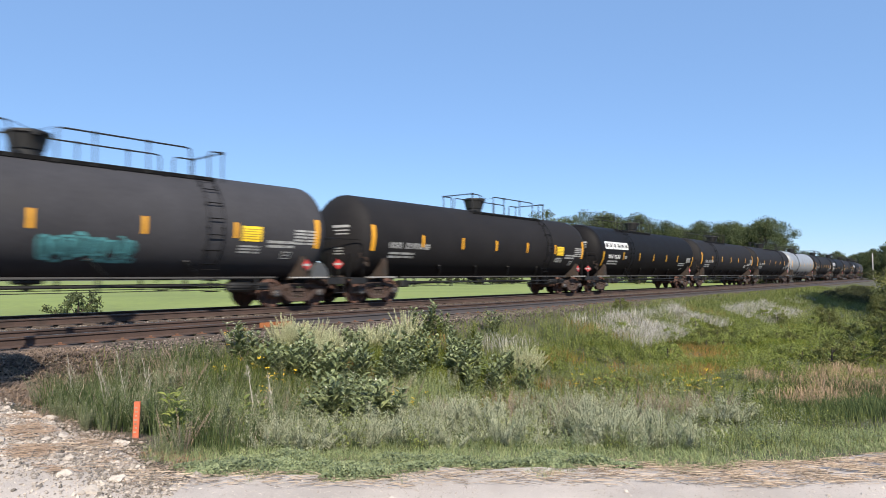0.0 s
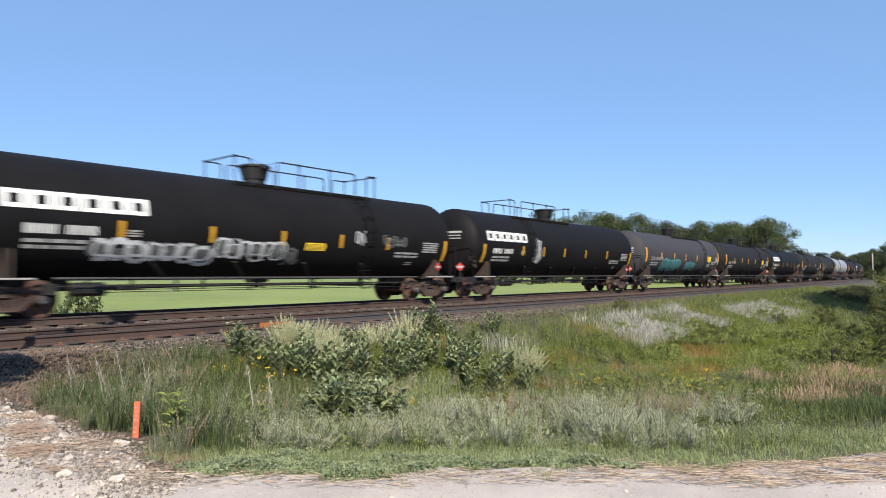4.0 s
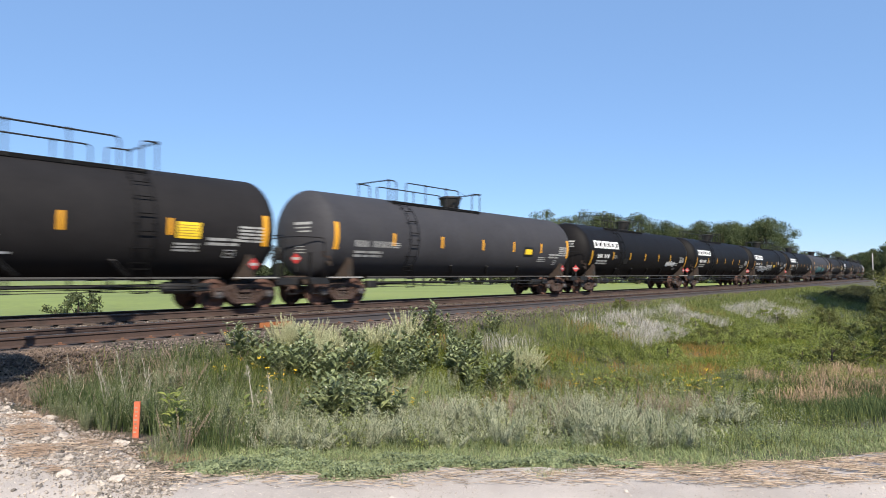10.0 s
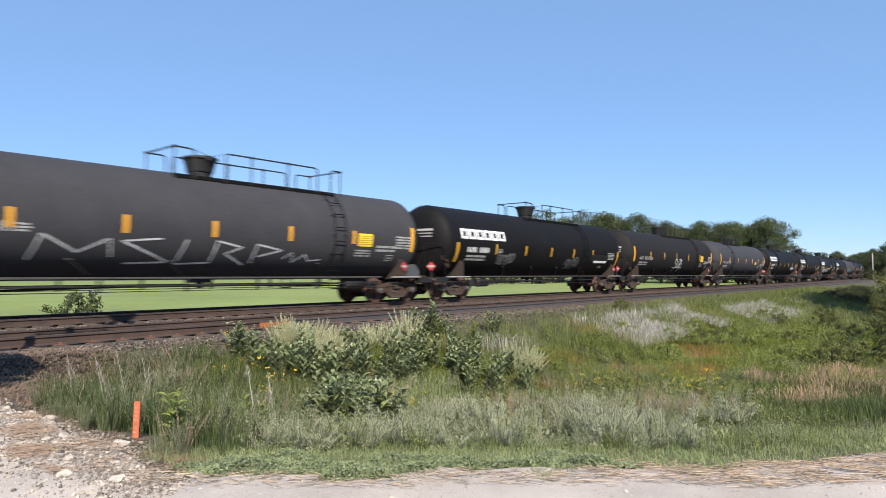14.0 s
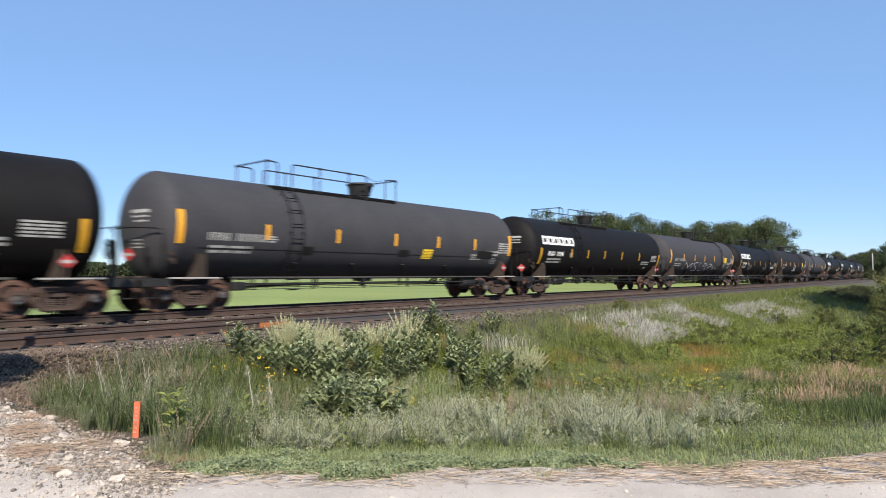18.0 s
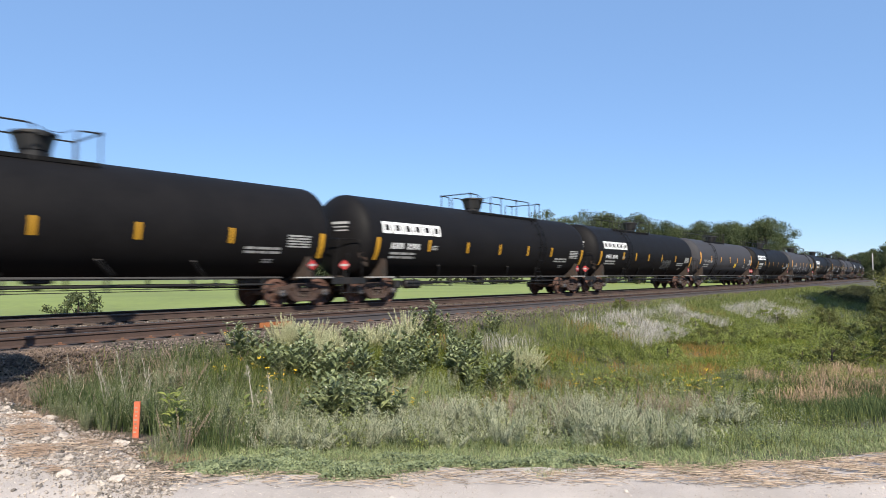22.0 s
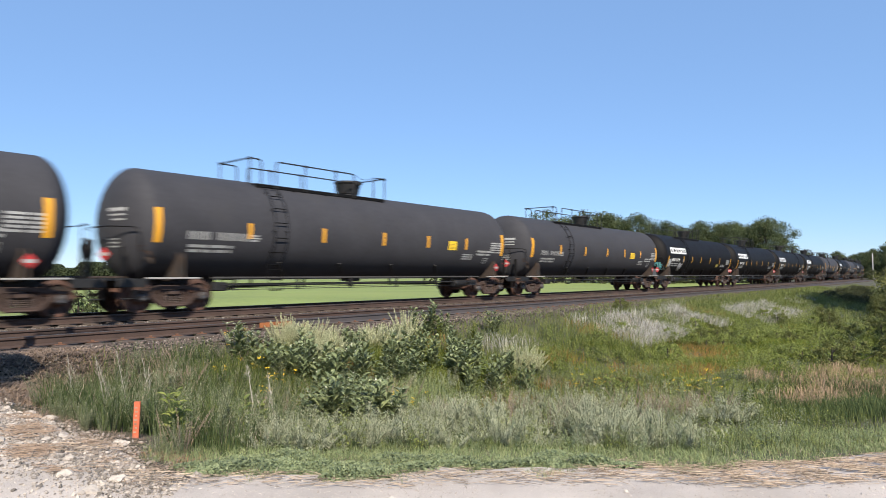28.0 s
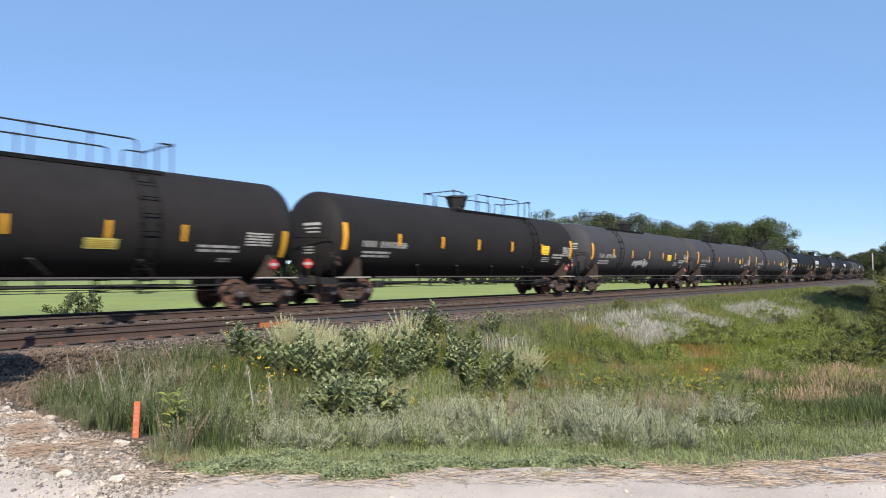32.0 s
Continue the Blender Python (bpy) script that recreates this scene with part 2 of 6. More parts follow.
RED = material("red_placard", (0.36, 0.03, 0.03), 0.45, scale=6, vary=0.1)
# ---------------- tank cars ----------------
TANK_R, TANK_Z, TANK_HALF, HEAD = 1.524, 2.394, 8.0, 0.65
AXLE_R, AXLE_AT, TRUCK_AT = 0.43, 0.84, 7.3


def on_side(x, z, lift=0.006):
    r = TANK_R + lift
    y = math.sqrt(max(r * r - (z - TANK_Z) ** 2, 0.0))
    if abs(x) <= TANK_HALF:
        return x, -y, z
    k = math.sqrt(max(1 - ((abs(x) - TANK_HALF) / (HEAD + lift)) ** 2, 0.02))
    return x, -math.sqrt(max((r * k) ** 2 - (z - TANK_Z) ** 2, 0.0)), z


def on_head(y, z, end, lift=0.006):
    k = math.sqrt(max(1 - (y * y + (z - TANK_Z) ** 2) / TANK_R ** 2, 0.0))
    return end * (TANK_HALF + (HEAD + lift) * k), y, z


def patch(sh, x0, x1, z0, z1, lift=0.006, lean=0.0, n=4):
    """A painted or glued rectangle that follows the tank's side."""
    vs, m = [], max(2, int(abs(x1 - x0) / 0.25) + 1)
    for i in range(n + 1):
        z = z0 + (z1 - z0) * i / n
        for k in range(m + 1):
            vs.append(on_side(x0 + (x1 - x0) * k / m + lean * i / n, z, lift))
    fs = [(i * (m + 1) + k, i * (m + 1) + k + 1, (i + 1) * (m + 1) + k + 1, (i + 1) * (m + 1) + k) for i in range(n) for k in range(m)]
    return sh.add(vs, fs)


def head_patch(sh, y0, y1, z0, z1, end):
    vs = [on_head(y0 + (y1 - y0) * k / 4, z0 + (z1 - z0) * i / 3, end, 0.008) for i in range(4) for k in range(5)]
    fs = [(i * 5 + k, i * 5 + k + 1, i * 5 + k + 6, i * 5 + k + 5) for i in range(3) for k in range(4)]
    return sh.add(vs, fs)


def stroke(sh, pts, width, lift=0.009):
    """A sprayed line on the tank's side through (x, z) places."""
    path = []
    for (xa, za), (xb, zb) in zip(pts, pts[1:]):
        k = max(1, int(math.hypot(xb - xa, zb - za) / 0.12))
        path += [(xa + (xb - xa) * i / k, za + (zb - za) * i / k) for i in range(k)]
    path.append(pts[-1])
    vs = []
    for i, (x, z) in enumerate(path):
        a, b = path[max(i - 1, 0)], path[min(i + 1, len(path) - 1)]
        d = math.hypot(b[0] - a[0], b[1] - a[1]) or 1
        nx, nz = -(b[1] - a[1]) / d * width / 2, (b[0] - a[0]) / d * width / 2
        vs += [on_side(x - nx, z - nz, lift), on_side(x + nx, z + nz, lift)]
    return sh.add(vs, [(2 * i, 2 * i + 2, 2 * i + 3, 2 * i + 1) for i in range(len(path) - 1)])


def scrawl(sh, x0, x1, z0, z1, width, seed, loops=7, lift=0.009):
    """Looping spray strokes that fill a stretch of the side."""
    rng = random.Random(seed)
    n = loops
    for i in range(n):
        cx = x0 + (x1 - x0) * (i + 0.5) / n
        hw, hh, cz = (x1 - x0) / n * rng.uniform(0.45, 0.75), (z1 - z0) / 2, (z0 + z1) / 2 + rng.uniform(-0.08, 0.08)
        a0, turn, sk = rng.uniform(0, 6.28), rng.uniform(3.6, 6.6), rng.uniform(-0.5, 0.5)
        pts = []
        for k in range(15):
            a = a0 + turn * k / 14
            px, pz = math.cos(a), math.sin(a)
            px, pz = max(-0.92, min(0.92, px * 1.05)), max(-0.92, min(0.92, pz * 1.05))
            pts.append((cx + hw * px + sk * hw * pz * 0.6, cz + hh * pz))
        stroke(sh, pts, width * rng.uniform(0.7, 1.3), lift + 0.0015 * i / n)
    return sh


def plate(sh, x0, x1, z0, z1, lift, n=14):
    """A disc of paint on the side."""
    cx, cz = (x0 + x1) / 2, (z0 + z1) / 2
    vs = [on_side(cx, cz, lift)] + [on_side(cx + (x1 - x0) / 2 * math.cos(k * math.tau / n), cz + (z1 - z0) / 2 * math.sin(k * math.tau / n), lift) for k in range(n)]
    return sh.add(vs, [(0, k + 1, (k + 1) % n + 1) for k in range(n)])


def wheelset_mesh():
    sh = Shape()
    r = AXLE_R
    for sg in (-1, 1):
        prof = [(0.64, 0.10), (0.66, 0.15), (0.685, 0.17), (0.70, r - 0.11), (0.665, r - 0.075), (0.665, r + 0.028), (0.69, r + 0.03), (0.705, r),
                (0.80, r - 0.006), (0.805, r - 0.05), (0.80, r - 0.075), (0.755, r - 0.10), (0.745, 0.20), (0.80, 0.15), (0.82, 0.10), (0.82, 0.08)]
        sh.lathe([(sg * a, b) for a, b in prof], 40, "y")
    sh.lathe([(-1.10, 0.001), (-1.10, 0.07), (-0.82, 0.08), (-0.64, 0.085), (0, 0.075), (0.64, 0.085), (0.82, 0.08), (1.10, 0.07), (1.10, 0.001)], 16, "y")
    return sharpen(sh.mesh("wheelset"), 35)


def bearing_mesh():
    """A roller bearing with its bolted end cap."""
    sh = Shape()
    sh.lathe([(0.92, 0.001), (0.92, 0.118), (1.00, 0.122), (1.07, 0.118), (1.09, 0.105), (1.13, 0.10), (1.145, 0.085), (1.15, 0.001)], 18, "y")
    for k in range(3):
        a = k * math.tau / 3 + 0.4
        sh.box(-0.022, 0.022, 1.14, 1.175, -0.022, 0.022, 0.006, Matrix.Translation((0.055 * math.cos(a), 0, 0.055 * math.sin(a))))
    return sharpen(sh.mesh("bearing"), 35)


def side_frame_mesh():
    """A cast truck side frame: slim arched top, dropped spring seat, columns, jaws over the bearings."""
    sh = Shape()
    a, y0, y1 = AXLE_AT, 0.94, 1.08
    sh.beam([(-a - 0.17, 0.45), (-a - 0.13, 0.575), (-a + 0.16, 0.60), (-0.36, 0.68), (0.36, 0.68), (a - 0.16, 0.60), (a + 0.13, 0.575), (a + 0.17, 0.45)], 0.105, y0, y1)
    sh.beam([(-a + 0.15, 0.56), (-0.42, 0.28), (-0.30, 0.215), (0.30, 0.215), (0.42, 0.28), (a - 0.15, 0.56)], 0.115, y0 - 0.01, y1 + 0.015)
    for sg in (-1, 1):
        sh.box(sg * 0.27, sg * 0.37, y0, y1 + 0.01, 0.22, 0.68, 0.018)
        sh.box(sg * (a - 0.19), sg * (a - 0.135), y0, y1, 0.36, 0.58, 0.014)
        sh.box(sg * (a + 0.135), sg * (a + 0.195), y0, y1, 0.37, 0.56, 0.014)
        sh.box(sg * (a - 0.11), sg * (a + 0.11), y0 - 0.01, y1 + 0.02, 0.535, 0.60, 0.014)
        sh.box(sg * 0.45, sg * 0.56, y1 - 0.02, y1 + 0.018, 0.42, 0.50, 0.012)
    sh.box(-0.30, 0.30, y0 - 0.02, y1 + 0.05, 0.165, 0.215, 0.016)
    sh.box(-0.12, 0.12, y1 - 0.01, y1 + 0.03, 0.66, 0.72, 0.012)
    return sharpen(sh.mesh("side_frame"))


def spring_mesh():
    pts = [(0.066 * math.cos(k * 0.9), 1.02 + 0.055 * math.sin(k * 0.9), 0.235 + 0.23 * k / 35) for k in range(36)]
    return sharpen(Shape().tube(pts, 0.017, 5).mesh("spring"))


WHEELSET, SIDE_FRAME, SPRINGS, BEARINGS = wheelset_mesh(), side_frame_mesh(), spring_mesh(), bearing_mesh()
BOLSTER = sharpen(Shape().box(-0.20, 0.20, -1.12, 1.12, 0.47, 0.61, 0.03).box(-0.34, 0.34, -0.4, 0.4, 0.60, 0.74, 0.03).mesh("truck_bolster"))
BRAKE = sharpen(Shape().tube([(-0.46, -0.72, 0.36), (-0.36, -0.3, 0.36), (-0.36, 0.3, 0.36), (-0.46, 0.72, 0.36)], 0.035, 6)
                .box(-0.44, -0.36, -0.78, -0.66, 0.26, 0.52, 0.01).box(-0.44, -0.36, 0.66, 0.78, 0.26, 0.52, 0.01).mesh("brake_beam"))


def add_truck(car, x, turn):
    tr = part("truck", BOLSTER, RUST, car, "rusty brown four-wheel truck", pose(x, 0, 0, 0, 0, turn))
    for sg in (1, -1):
        part("side_frame", SIDE_FRAME, RUST, tr, m=pose(0, 0, 0, 0, 0, 0 if sg > 0 else 180))
        for q in (-0.17, 0.0, 0.17):
            part("spring", SPRINGS, SPRING_MAT, tr, m=pose(q, 0, 0, 0, 0, 0 if sg > 0 else 180))
        part("brake_beam", BRAKE, IRON, tr, m=pose(0, 0, 0, 0, 0, 0 if sg > 0 else 180))
        for q in (-1, 1):
            part("bearing", BEARINGS, BEARING, tr, "grey roller bearing with a bolted cap", pose(q * AXLE_AT, 0, AXLE_R, 0, 0, 0 if sg > 0 else 180))
    for sg in (1, -1):
        ws = part("wheelset", WHEELSET, WHEEL, tr, "rust-brown steel wheels on an axle", pose(sg * AXLE_AT, 0, AXLE_R))
        ws["end"] = sg
    return tr


def tank_mesh():
    prof, n = [], 12
    for k in range(n + 1):
        a = math.pi / 2 * (1 - k / n)
        prof.append((-TANK_HALF - HEAD * math.sin(a), max(TANK_R * math.cos(a), 0.001)))
    seams = [-7.93, 7.71]
    for s in seams:
        prof += [(s - 0.035, TANK_R), (s - 0.02, TANK_R + 0.002), (s + 0.02, TANK_R + 0.002), (s + 0.035, TANK_R)]
    for k in range(n + 1):
        a = math.pi / 2 * k / n
        prof.append((TANK_HALF - 0.22 + HEAD * math.sin(a), max(TANK_R * math.cos(a), 0.001)))
    return sharpen(Shape().lathe(prof, 72, "x", (0, 0, TANK_Z)).mesh("tank"), 50)


TANK = tank_mesh()


def rail_path(pts, r, bend=0.12):
    """Rounds the corners of a bent pipe."""
    out = [Vector(pts[0])]
    for a, b, c in zip(pts, pts[1:], pts[2:]):
        a, b, c = Vector(a), Vector(b), Vector(c)
        p, q = b + (a - b).normalized() * bend, b + (c - b).normalized() * bend
        out += [p, p * 0.25 + b * 0.5 + q * 0.25 + (b - (p + q) / 2) * 0.0, q]
    return out + [Vector(pts[-1])]


def top_fittings(car, flip, kind):
    """Walkway, manway housing, handrails and ladder; flip turns the set end for end."""

    def at(a):
        if kind == "H":
            return -0.27 - 1.035 * a
        if kind == "G" and not flip:
            return a - 0.03
        return -0.40 - a if flip else a + 0.13

    zt, top, way_in = TANK_Z + TANK_R, 4.56, -0.05 if kind == "H" else -0.13
    sh = Shape()
    x0, x1 = -4.6, 0.95
    for side in (-1, 1):
        sh.box(at(x0), at(x1), side * 0.78, side * 0.815, zt - 0.215, zt - 0.105, 0.006)
        for y in (0.62, 0.67, 0.72, 0.765):
            sh.box(at(x0), at(x1), side * y, side * (y + 0.012), zt - 0.15, zt - 0.115)
        k = x0 + 0.1
        while k < x1:
            sh.box(at(k), at(k + 0.03), side * 0.60, side * 0.78, zt - 0.155, zt - 0.12)
            k += 0.30
        k = x0 + 0.05
        while k < x1:
            sh.box(at(k), at(k + 0.14), side * 0.74, side * 0.835, zt - 0.30, zt - 0.21, 0.01)
            k += 1.32
    part("walkway", sh, WALK, car, "dark steel grating walkway along the tank top")
    crown = 0.08 if kind == "G" else 0.0
    sh = Shape().lathe([(zt - 0.06 - crown, 0.34), (zt + 0.10 - crown, 0.35), (zt + 0.12 - crown, 0.38), (zt + 0.30 - crown, 0.42), (zt + 0.47 - crown, 0.47), (zt + 0.5 - crown, 0.52), (zt + 0.55 - crown, 0.52), (zt + 0.56 - crown, 0.48), (zt + 0.56 - crown, 0.001)], 28, "z", (way_in, 0, 0))
    housing = part("manway_housing", sh, IRON, car, "round dark manway housing like a bucket")
    sh = Shape().lathe([(zt + 0.555 - crown, 0.42), (zt + 0.585 - crown, 0.41), (zt + 0.60 - crown, 0.25), (zt + 0.605 - crown, 0.001)], 24, "z", (way_in, 0, 0))
    sh.box(way_in - 0.09, way_in + 0.09, -0.56, -0.47, zt + 0.42 - crown, zt + 0.57 - crown, 0.015)
    part("lid", sh, IRON, housing)
    pipe = 0.024
    low = zt - 0.2

    def rail(pts, posts):
        s2 = Shape().tube(rail_path([(at(a), b, c) for a, b, c in pts], pipe), pipe, 6)
        for a, b in posts:
            s2.tube([(at(a), b, low), (at(a), b, top)], pipe * 0.9, 6)
            s2.box(at(a) - 0.04, at(a) + 0.04, b - 0.04, b + 0.04, top - 0.05, top + 0.035, 0.008)
        part("handrail", s2, IRON, car, "thin dark pipe handrail")

    ya, yb = -0.82, 0.82
    rail([(-4.4, ya, low), (-4.4, ya, top), (-4.81, ya, top), (-4.81, yb, top), (-4.2, yb, top), (-4.2, yb, low)], [(-4.81, ya), (-4.81, yb)])
    rail([(-3.85, ya, low), (-3.85, ya, top), (-0.55, ya, top), (-0.55, ya, low)], [(-2.7, ya), (-1.4, ya)])
    rail([(-3.8, yb, low), (-3.8, yb, top), (0.2, yb, top), (0.2, yb, low)], [(-2.9, yb), (-1.6, yb)])
    rail([(0.4, ya, low), (0.4, ya, top - 0.02), (0.97, ya, top), (0.97, yb, top), (0.4, yb, top), (0.4, yb, low)], [(0.97, ya), (0.97, yb)])
    sh = Shape()
    for k in range(9):
        t = k / 8
        sh.tube([(at(-0.55 + 0.95 * t), ya, top - 0.14 * math.sin(math.pi * t)), (at(-0.55 + 0.95 * min(t + 0.125, 1)), ya, top - 0.14 * math.sin(math.pi * min(t + 0.125, 1)))], 0.008, 4)
    part("chain", sh, IRON, car)
    for side in (-1, 1):
        sh = Shape()
        xl = at(-4.2 if kind in "GH" else -3.9)
        for dx in (-0.23, 0.23):
            pts = []
            for k in range(15):
                a = radians(62 - 104 * k / 14)
                r = TANK_R + 0.10
                pts.append((xl + dx, side * r * math.cos(a), TANK_Z + r * math.sin(a)))
            pts.append((xl + dx, side * 1.36, 0.55))
            sh.tube(pts, 0.014, 5)
        for k in range(7):
            a = radians(54 - 16 * k)
            r = TANK_R + 0.10
            sh.tube([(xl - 0.23, side * r * math.cos(a), TANK_Z + r * math.sin(a)), (xl + 0.23, side * r * math.cos(a), TANK_Z + r * math.sin(a))], 0.016, 5)
        for z in (0.55, 0.86, 1.15):
            y = side * (1.36 if z < 1.1 else 1.30)
            sh.tube([(xl - 0.23, y, z), (xl + 0.23, y, z)], 0.018, 5)
        for k in range(4):
            a = radians(45 - 24 * k)
            for dx in (-0.23, 0.23):
                sh.box(-0.015, 0.015, -0.06, 0.06, -0.015, 0.015, 0, Matrix.Translation((xl + dx, side * (TANK_R + 0.05) * math.cos(a), TANK_Z + (TANK_R + 0.05) * math.sin(a))) @ pose(0, 0, 0, math.degrees(a) * side))
        part("ladder", sh, WALK, car, "black steel side ladder")


SLAT = sharpen(Shape().box(-0.015, 0.015, -1.40, 1.40, 0.912, 0.927).mesh("slat"))


def under_fittings(car, kind):
    for side in (-1, 1):
        sh = Shape()
        sh.box(-6.3, 6.3, side * 1.20, side * 1.26, 0.90, 0.955, 0.008)
        part("side_angle", sh, EDGE, car, "long worn grey edge strip")
        sh = Shape()
        sh.box(-6.0, 6.0, side * 1.30, side * 1.335, 0.70, 0.735, 0.008)
        sh.box(-6.0, 6.0, side * 1.30, side * 1.32, 0.575, 0.595, 0.004)
        for k in range(6):
            x = -5.6 + 2.24 * k
            sh.box(x - 0.035, x + 0.035, side * 1.24, side * 1.30, 0.56, 0.93, 0.006)
        part("side_rail", sh, IRON, car, "long dark safety rail under the tank")
        for x in (-3.75, -1.3, 1.2, 3.7):
            sh = Shape()
            pts = []
            for k in range(6):
                a = radians(-40 - 4.4 * k)
                pts.append((TANK_R + 0.015, a))
            for i, (r, a) in enumerate(pts[:-1]):
                b = pts[i + 1][1]
                w = 0.05
                xs = x - 0.28 + 0.56 * i / 5, x - 0.28 + 0.56 * (i + 1) / 5
                q = [(xs[0] - w, side * r * math.cos(a), TANK_Z + r * math.sin(a)), (xs[0] + w, side * r * math.cos(a), TANK_Z + r * math.sin(a)),
                     (xs[1] + w, side * r * math.cos(b), TANK_Z + r * math.sin(b)), (xs[1] - w, side * r * math.cos(b), TANK_Z + r * math.sin(b))]
                q2 = [(p[0], p[1] * 1.04, TANK_Z + (p[2] - TANK_Z) * 1.04) for p in q]
                sh.add(q + q2, [(0, 1, 2, 3), (7, 6, 5, 4), (0, 4, 5, 1), (1, 5, 6, 2), (2, 6, 7, 3), (3, 7, 4, 0)])
            part("gusset", sh, GUSSET, car)
    sh = Shape().box(-0.3, 0.3, -0.25, 0.25, 0.78, 0.92, 0.04)
    sh.lathe([(0.62, 0.001), (0.62, 0.11), (0.79, 0.11)], 14, "z")
    part("bottom_outlet", sh, IRON, car)
    for end in (-1, 1):
        sh = Shape().box(end * 5.6, end * 8.95, -0.23, 0.23, 0.66, 0.98, 0.03)
        part("stub_sill", sh, SADDLE, car)
        sh = Shape().box(end * 8.45, end * 8.95, -1.40, 1.40, 0.86, 0.91, 0.01)
        platform = part("end_platform", sh, IRON, car)
        for k in range(7):
            part("slat", SLAT, IRON, platform, m=pose(end * (8.485 + 0.07 * k), 0, 0))
        for side in (-1, 1):
            sh = Shape()
            sh.box(end * 8.2, end * 8.95, side * 1.38, side * 1.42, 0.70, 0.91, 0.01)
            sh.box(end * 8.55, end * 8.9, side * 1.40, side * 1.44, 0.40, 0.43, 0.006)
            for xx in (8.55, 8.88):
                sh.box(end * xx, end * (xx + 0.025), side * 1.40, side * 1.43, 0.41, 0.88)
            part("sill_step", sh, IRON, car)
        for side in (-1, 1):
            sh = Shape().box(end * 6.75, end * 8.2, side * 1.30, side * 1.45, 0.895, 0.945, 0.01)
            part("bolster_flange", sh, SILL, car, "pale worn steel flange above the truck")
            sh = Shape()
            for xx in (7.18, 7.32):
                ring = [(side * (TANK_R + 0.01) * math.cos(radians(-80 + 8.2 * k)), TANK_Z + (TANK_R + 0.01) * math.sin(radians(-80 + 8.2 * k))) for k in range(7)]
                ring += [(side * 1.40, 1.48), (side * 1.42, 0.93), (side * 0.25, 0.80)]
                n = len(ring)
                vs = [(end * xx, y, z) for y, z in ring] + [(end * (xx + 0.03), y, z) for y, z in ring]
                sh.add(vs, [tuple(range(n)), tuple(reversed(range(n, 2 * n)))] + [(i, i + n, (i + 1) % n + n, (i + 1) % n) for i in range(n)])
            part("saddle", sh, SADDLE, car, "dusty brown saddle plate")
        sh = Shape().box(end * 8.75, end * 9.0, -0.20, 0.20, 0.62, 0.95, 0.03)
        sh.box(end * 8.95, end * 9.12, -0.16, 0.10, 0.62, 0.90, 0.04)
        sh.box(end * 9.02, end * 9.17, 0.02, 0.20, 0.64, 0.88, 0.04)
        sh.tube([(end * 8.9, -0.4, 0.80), (end * 9.0, -0.4, 0.55), (end * 9.1, -0.32, 0.48)], 0.03, 6)
        sh.tube([(end * 8.9, 0.45, 0.9), (end * 8.93, 0.9, 0.98), (end * 8.93, 1.3, 0.95)], 0.018, 5)
        part("coupler", sh, RUST, car, "rusty cast knuckle coupler with an air hose")
        sh = Shape()
        sh.tube(rail_path([(end * 8.4, -1.42, 0.9), (end * 8.42, -1.42, 2.22), (end * 8.84, -0.7, 2.26), (end * 8.9, 0.0, 2.27), (end * 8.84, 0.7, 2.26), (end * 8.42, 1.42, 2.22), (end * 8.4, 1.42, 0.9)], 0.02, 0.15), 0.017, 6)
        for yy in (-0.95, 0.95):
            sh.box(end * 8.62, end * 8.66, yy - 0.06, yy + 0.06, 0.9, 1.75, 0.01)
        part("end_handrail", sh, TANK_BLACK, car, "black pipe rail across the tank end")
        # one diamond on the side by the leading truck, one on the trailing end
        px, py, pz, face = (7.35, -1.4, 1.32, 0) if end > 0 else {"G": (-8.93, -0.6, 1.54, -65), "H": (-8.93, -0.74, 1.38, -60)}.get(kind, (-8.93, -1.12, 1.34, -52))
        m = pose(px, py, pz, 0, 0, face)
        pl = part("placard", Shape().box(-0.13, 0.13, -0.008, 0.008, -0.13, 0.13, 0.003, m @ pose(0, 0, 0, 0, 45)), RED, car, "red diamond warning placard")
        part("placard_band", Shape().box(-0.12, 0.12, -0.013, -0.009, -0.04, 0.04, 0, m), DULL, pl)
        part("placard_post", Shape().box(-0.02, 0.02, 0.01, 0.03, -0.45, 0.0, 0.004, m), IRON, pl)
    # brake gear at the trailing end
    sh = Shape().lathe([(-8.98, 0.27), (-8.95, 0.285), (-8.92, 0.27), (-8.95, 0.255), (-8.98, 0.27)], 20, "x", (0, 0.52, 1.72))
    for k in range(4):
        a = k * math.pi / 4
        sh.tube([(-8.95, 0.52 - 0.27 * math.cos(a), 1.72 - 0.27 * math.sin(a)), (-8.95, 0.52 + 0.27 * math.cos(a), 1.72 + 0.27 * math.sin(a))], 0.014, 5)
    part("brake_wheel", sh, IRON, car)
    sh = Shape().box(-8.92, -8.78, 0.36, 0.68, 1.5, 1.95, 0.03).box(-8.9, -8.84, 0.47, 0.57, 0.9, 1.5, 0.01)
    part("brake_box", sh, IRON, car)
    if kind in "PQ":
        sh = Shape().lathe([(-5.95, 0.001), (-5.95, 0.12), (-5.90, 0.17), (-5.15, 0.17), (-5.10, 0.12), (-5.10, 0.001)], 18, "x", (0, -1.12, 0.66))
        part("air_reservoir", sh, IRON, car)
        part("valve_box", Shape().box(-6.5, -6.2, -1.25, -0.95, 0.52, 0.80, 0.03), IRON, car)
        part("brake_cylinder", Shape().box(-4.9, -4.3, -1.2, -1.0, 0.62, 0.74, 0.03), IRON, car)
    else:
        sh = Shape().lathe([(4.75, 0.001), (4.75, 0.12), (4.80, 0.16), (5.5, 0.16), (5.55, 0.12), (5.55, 0.001)], 18, "x", (0, -1.05, 0.66))
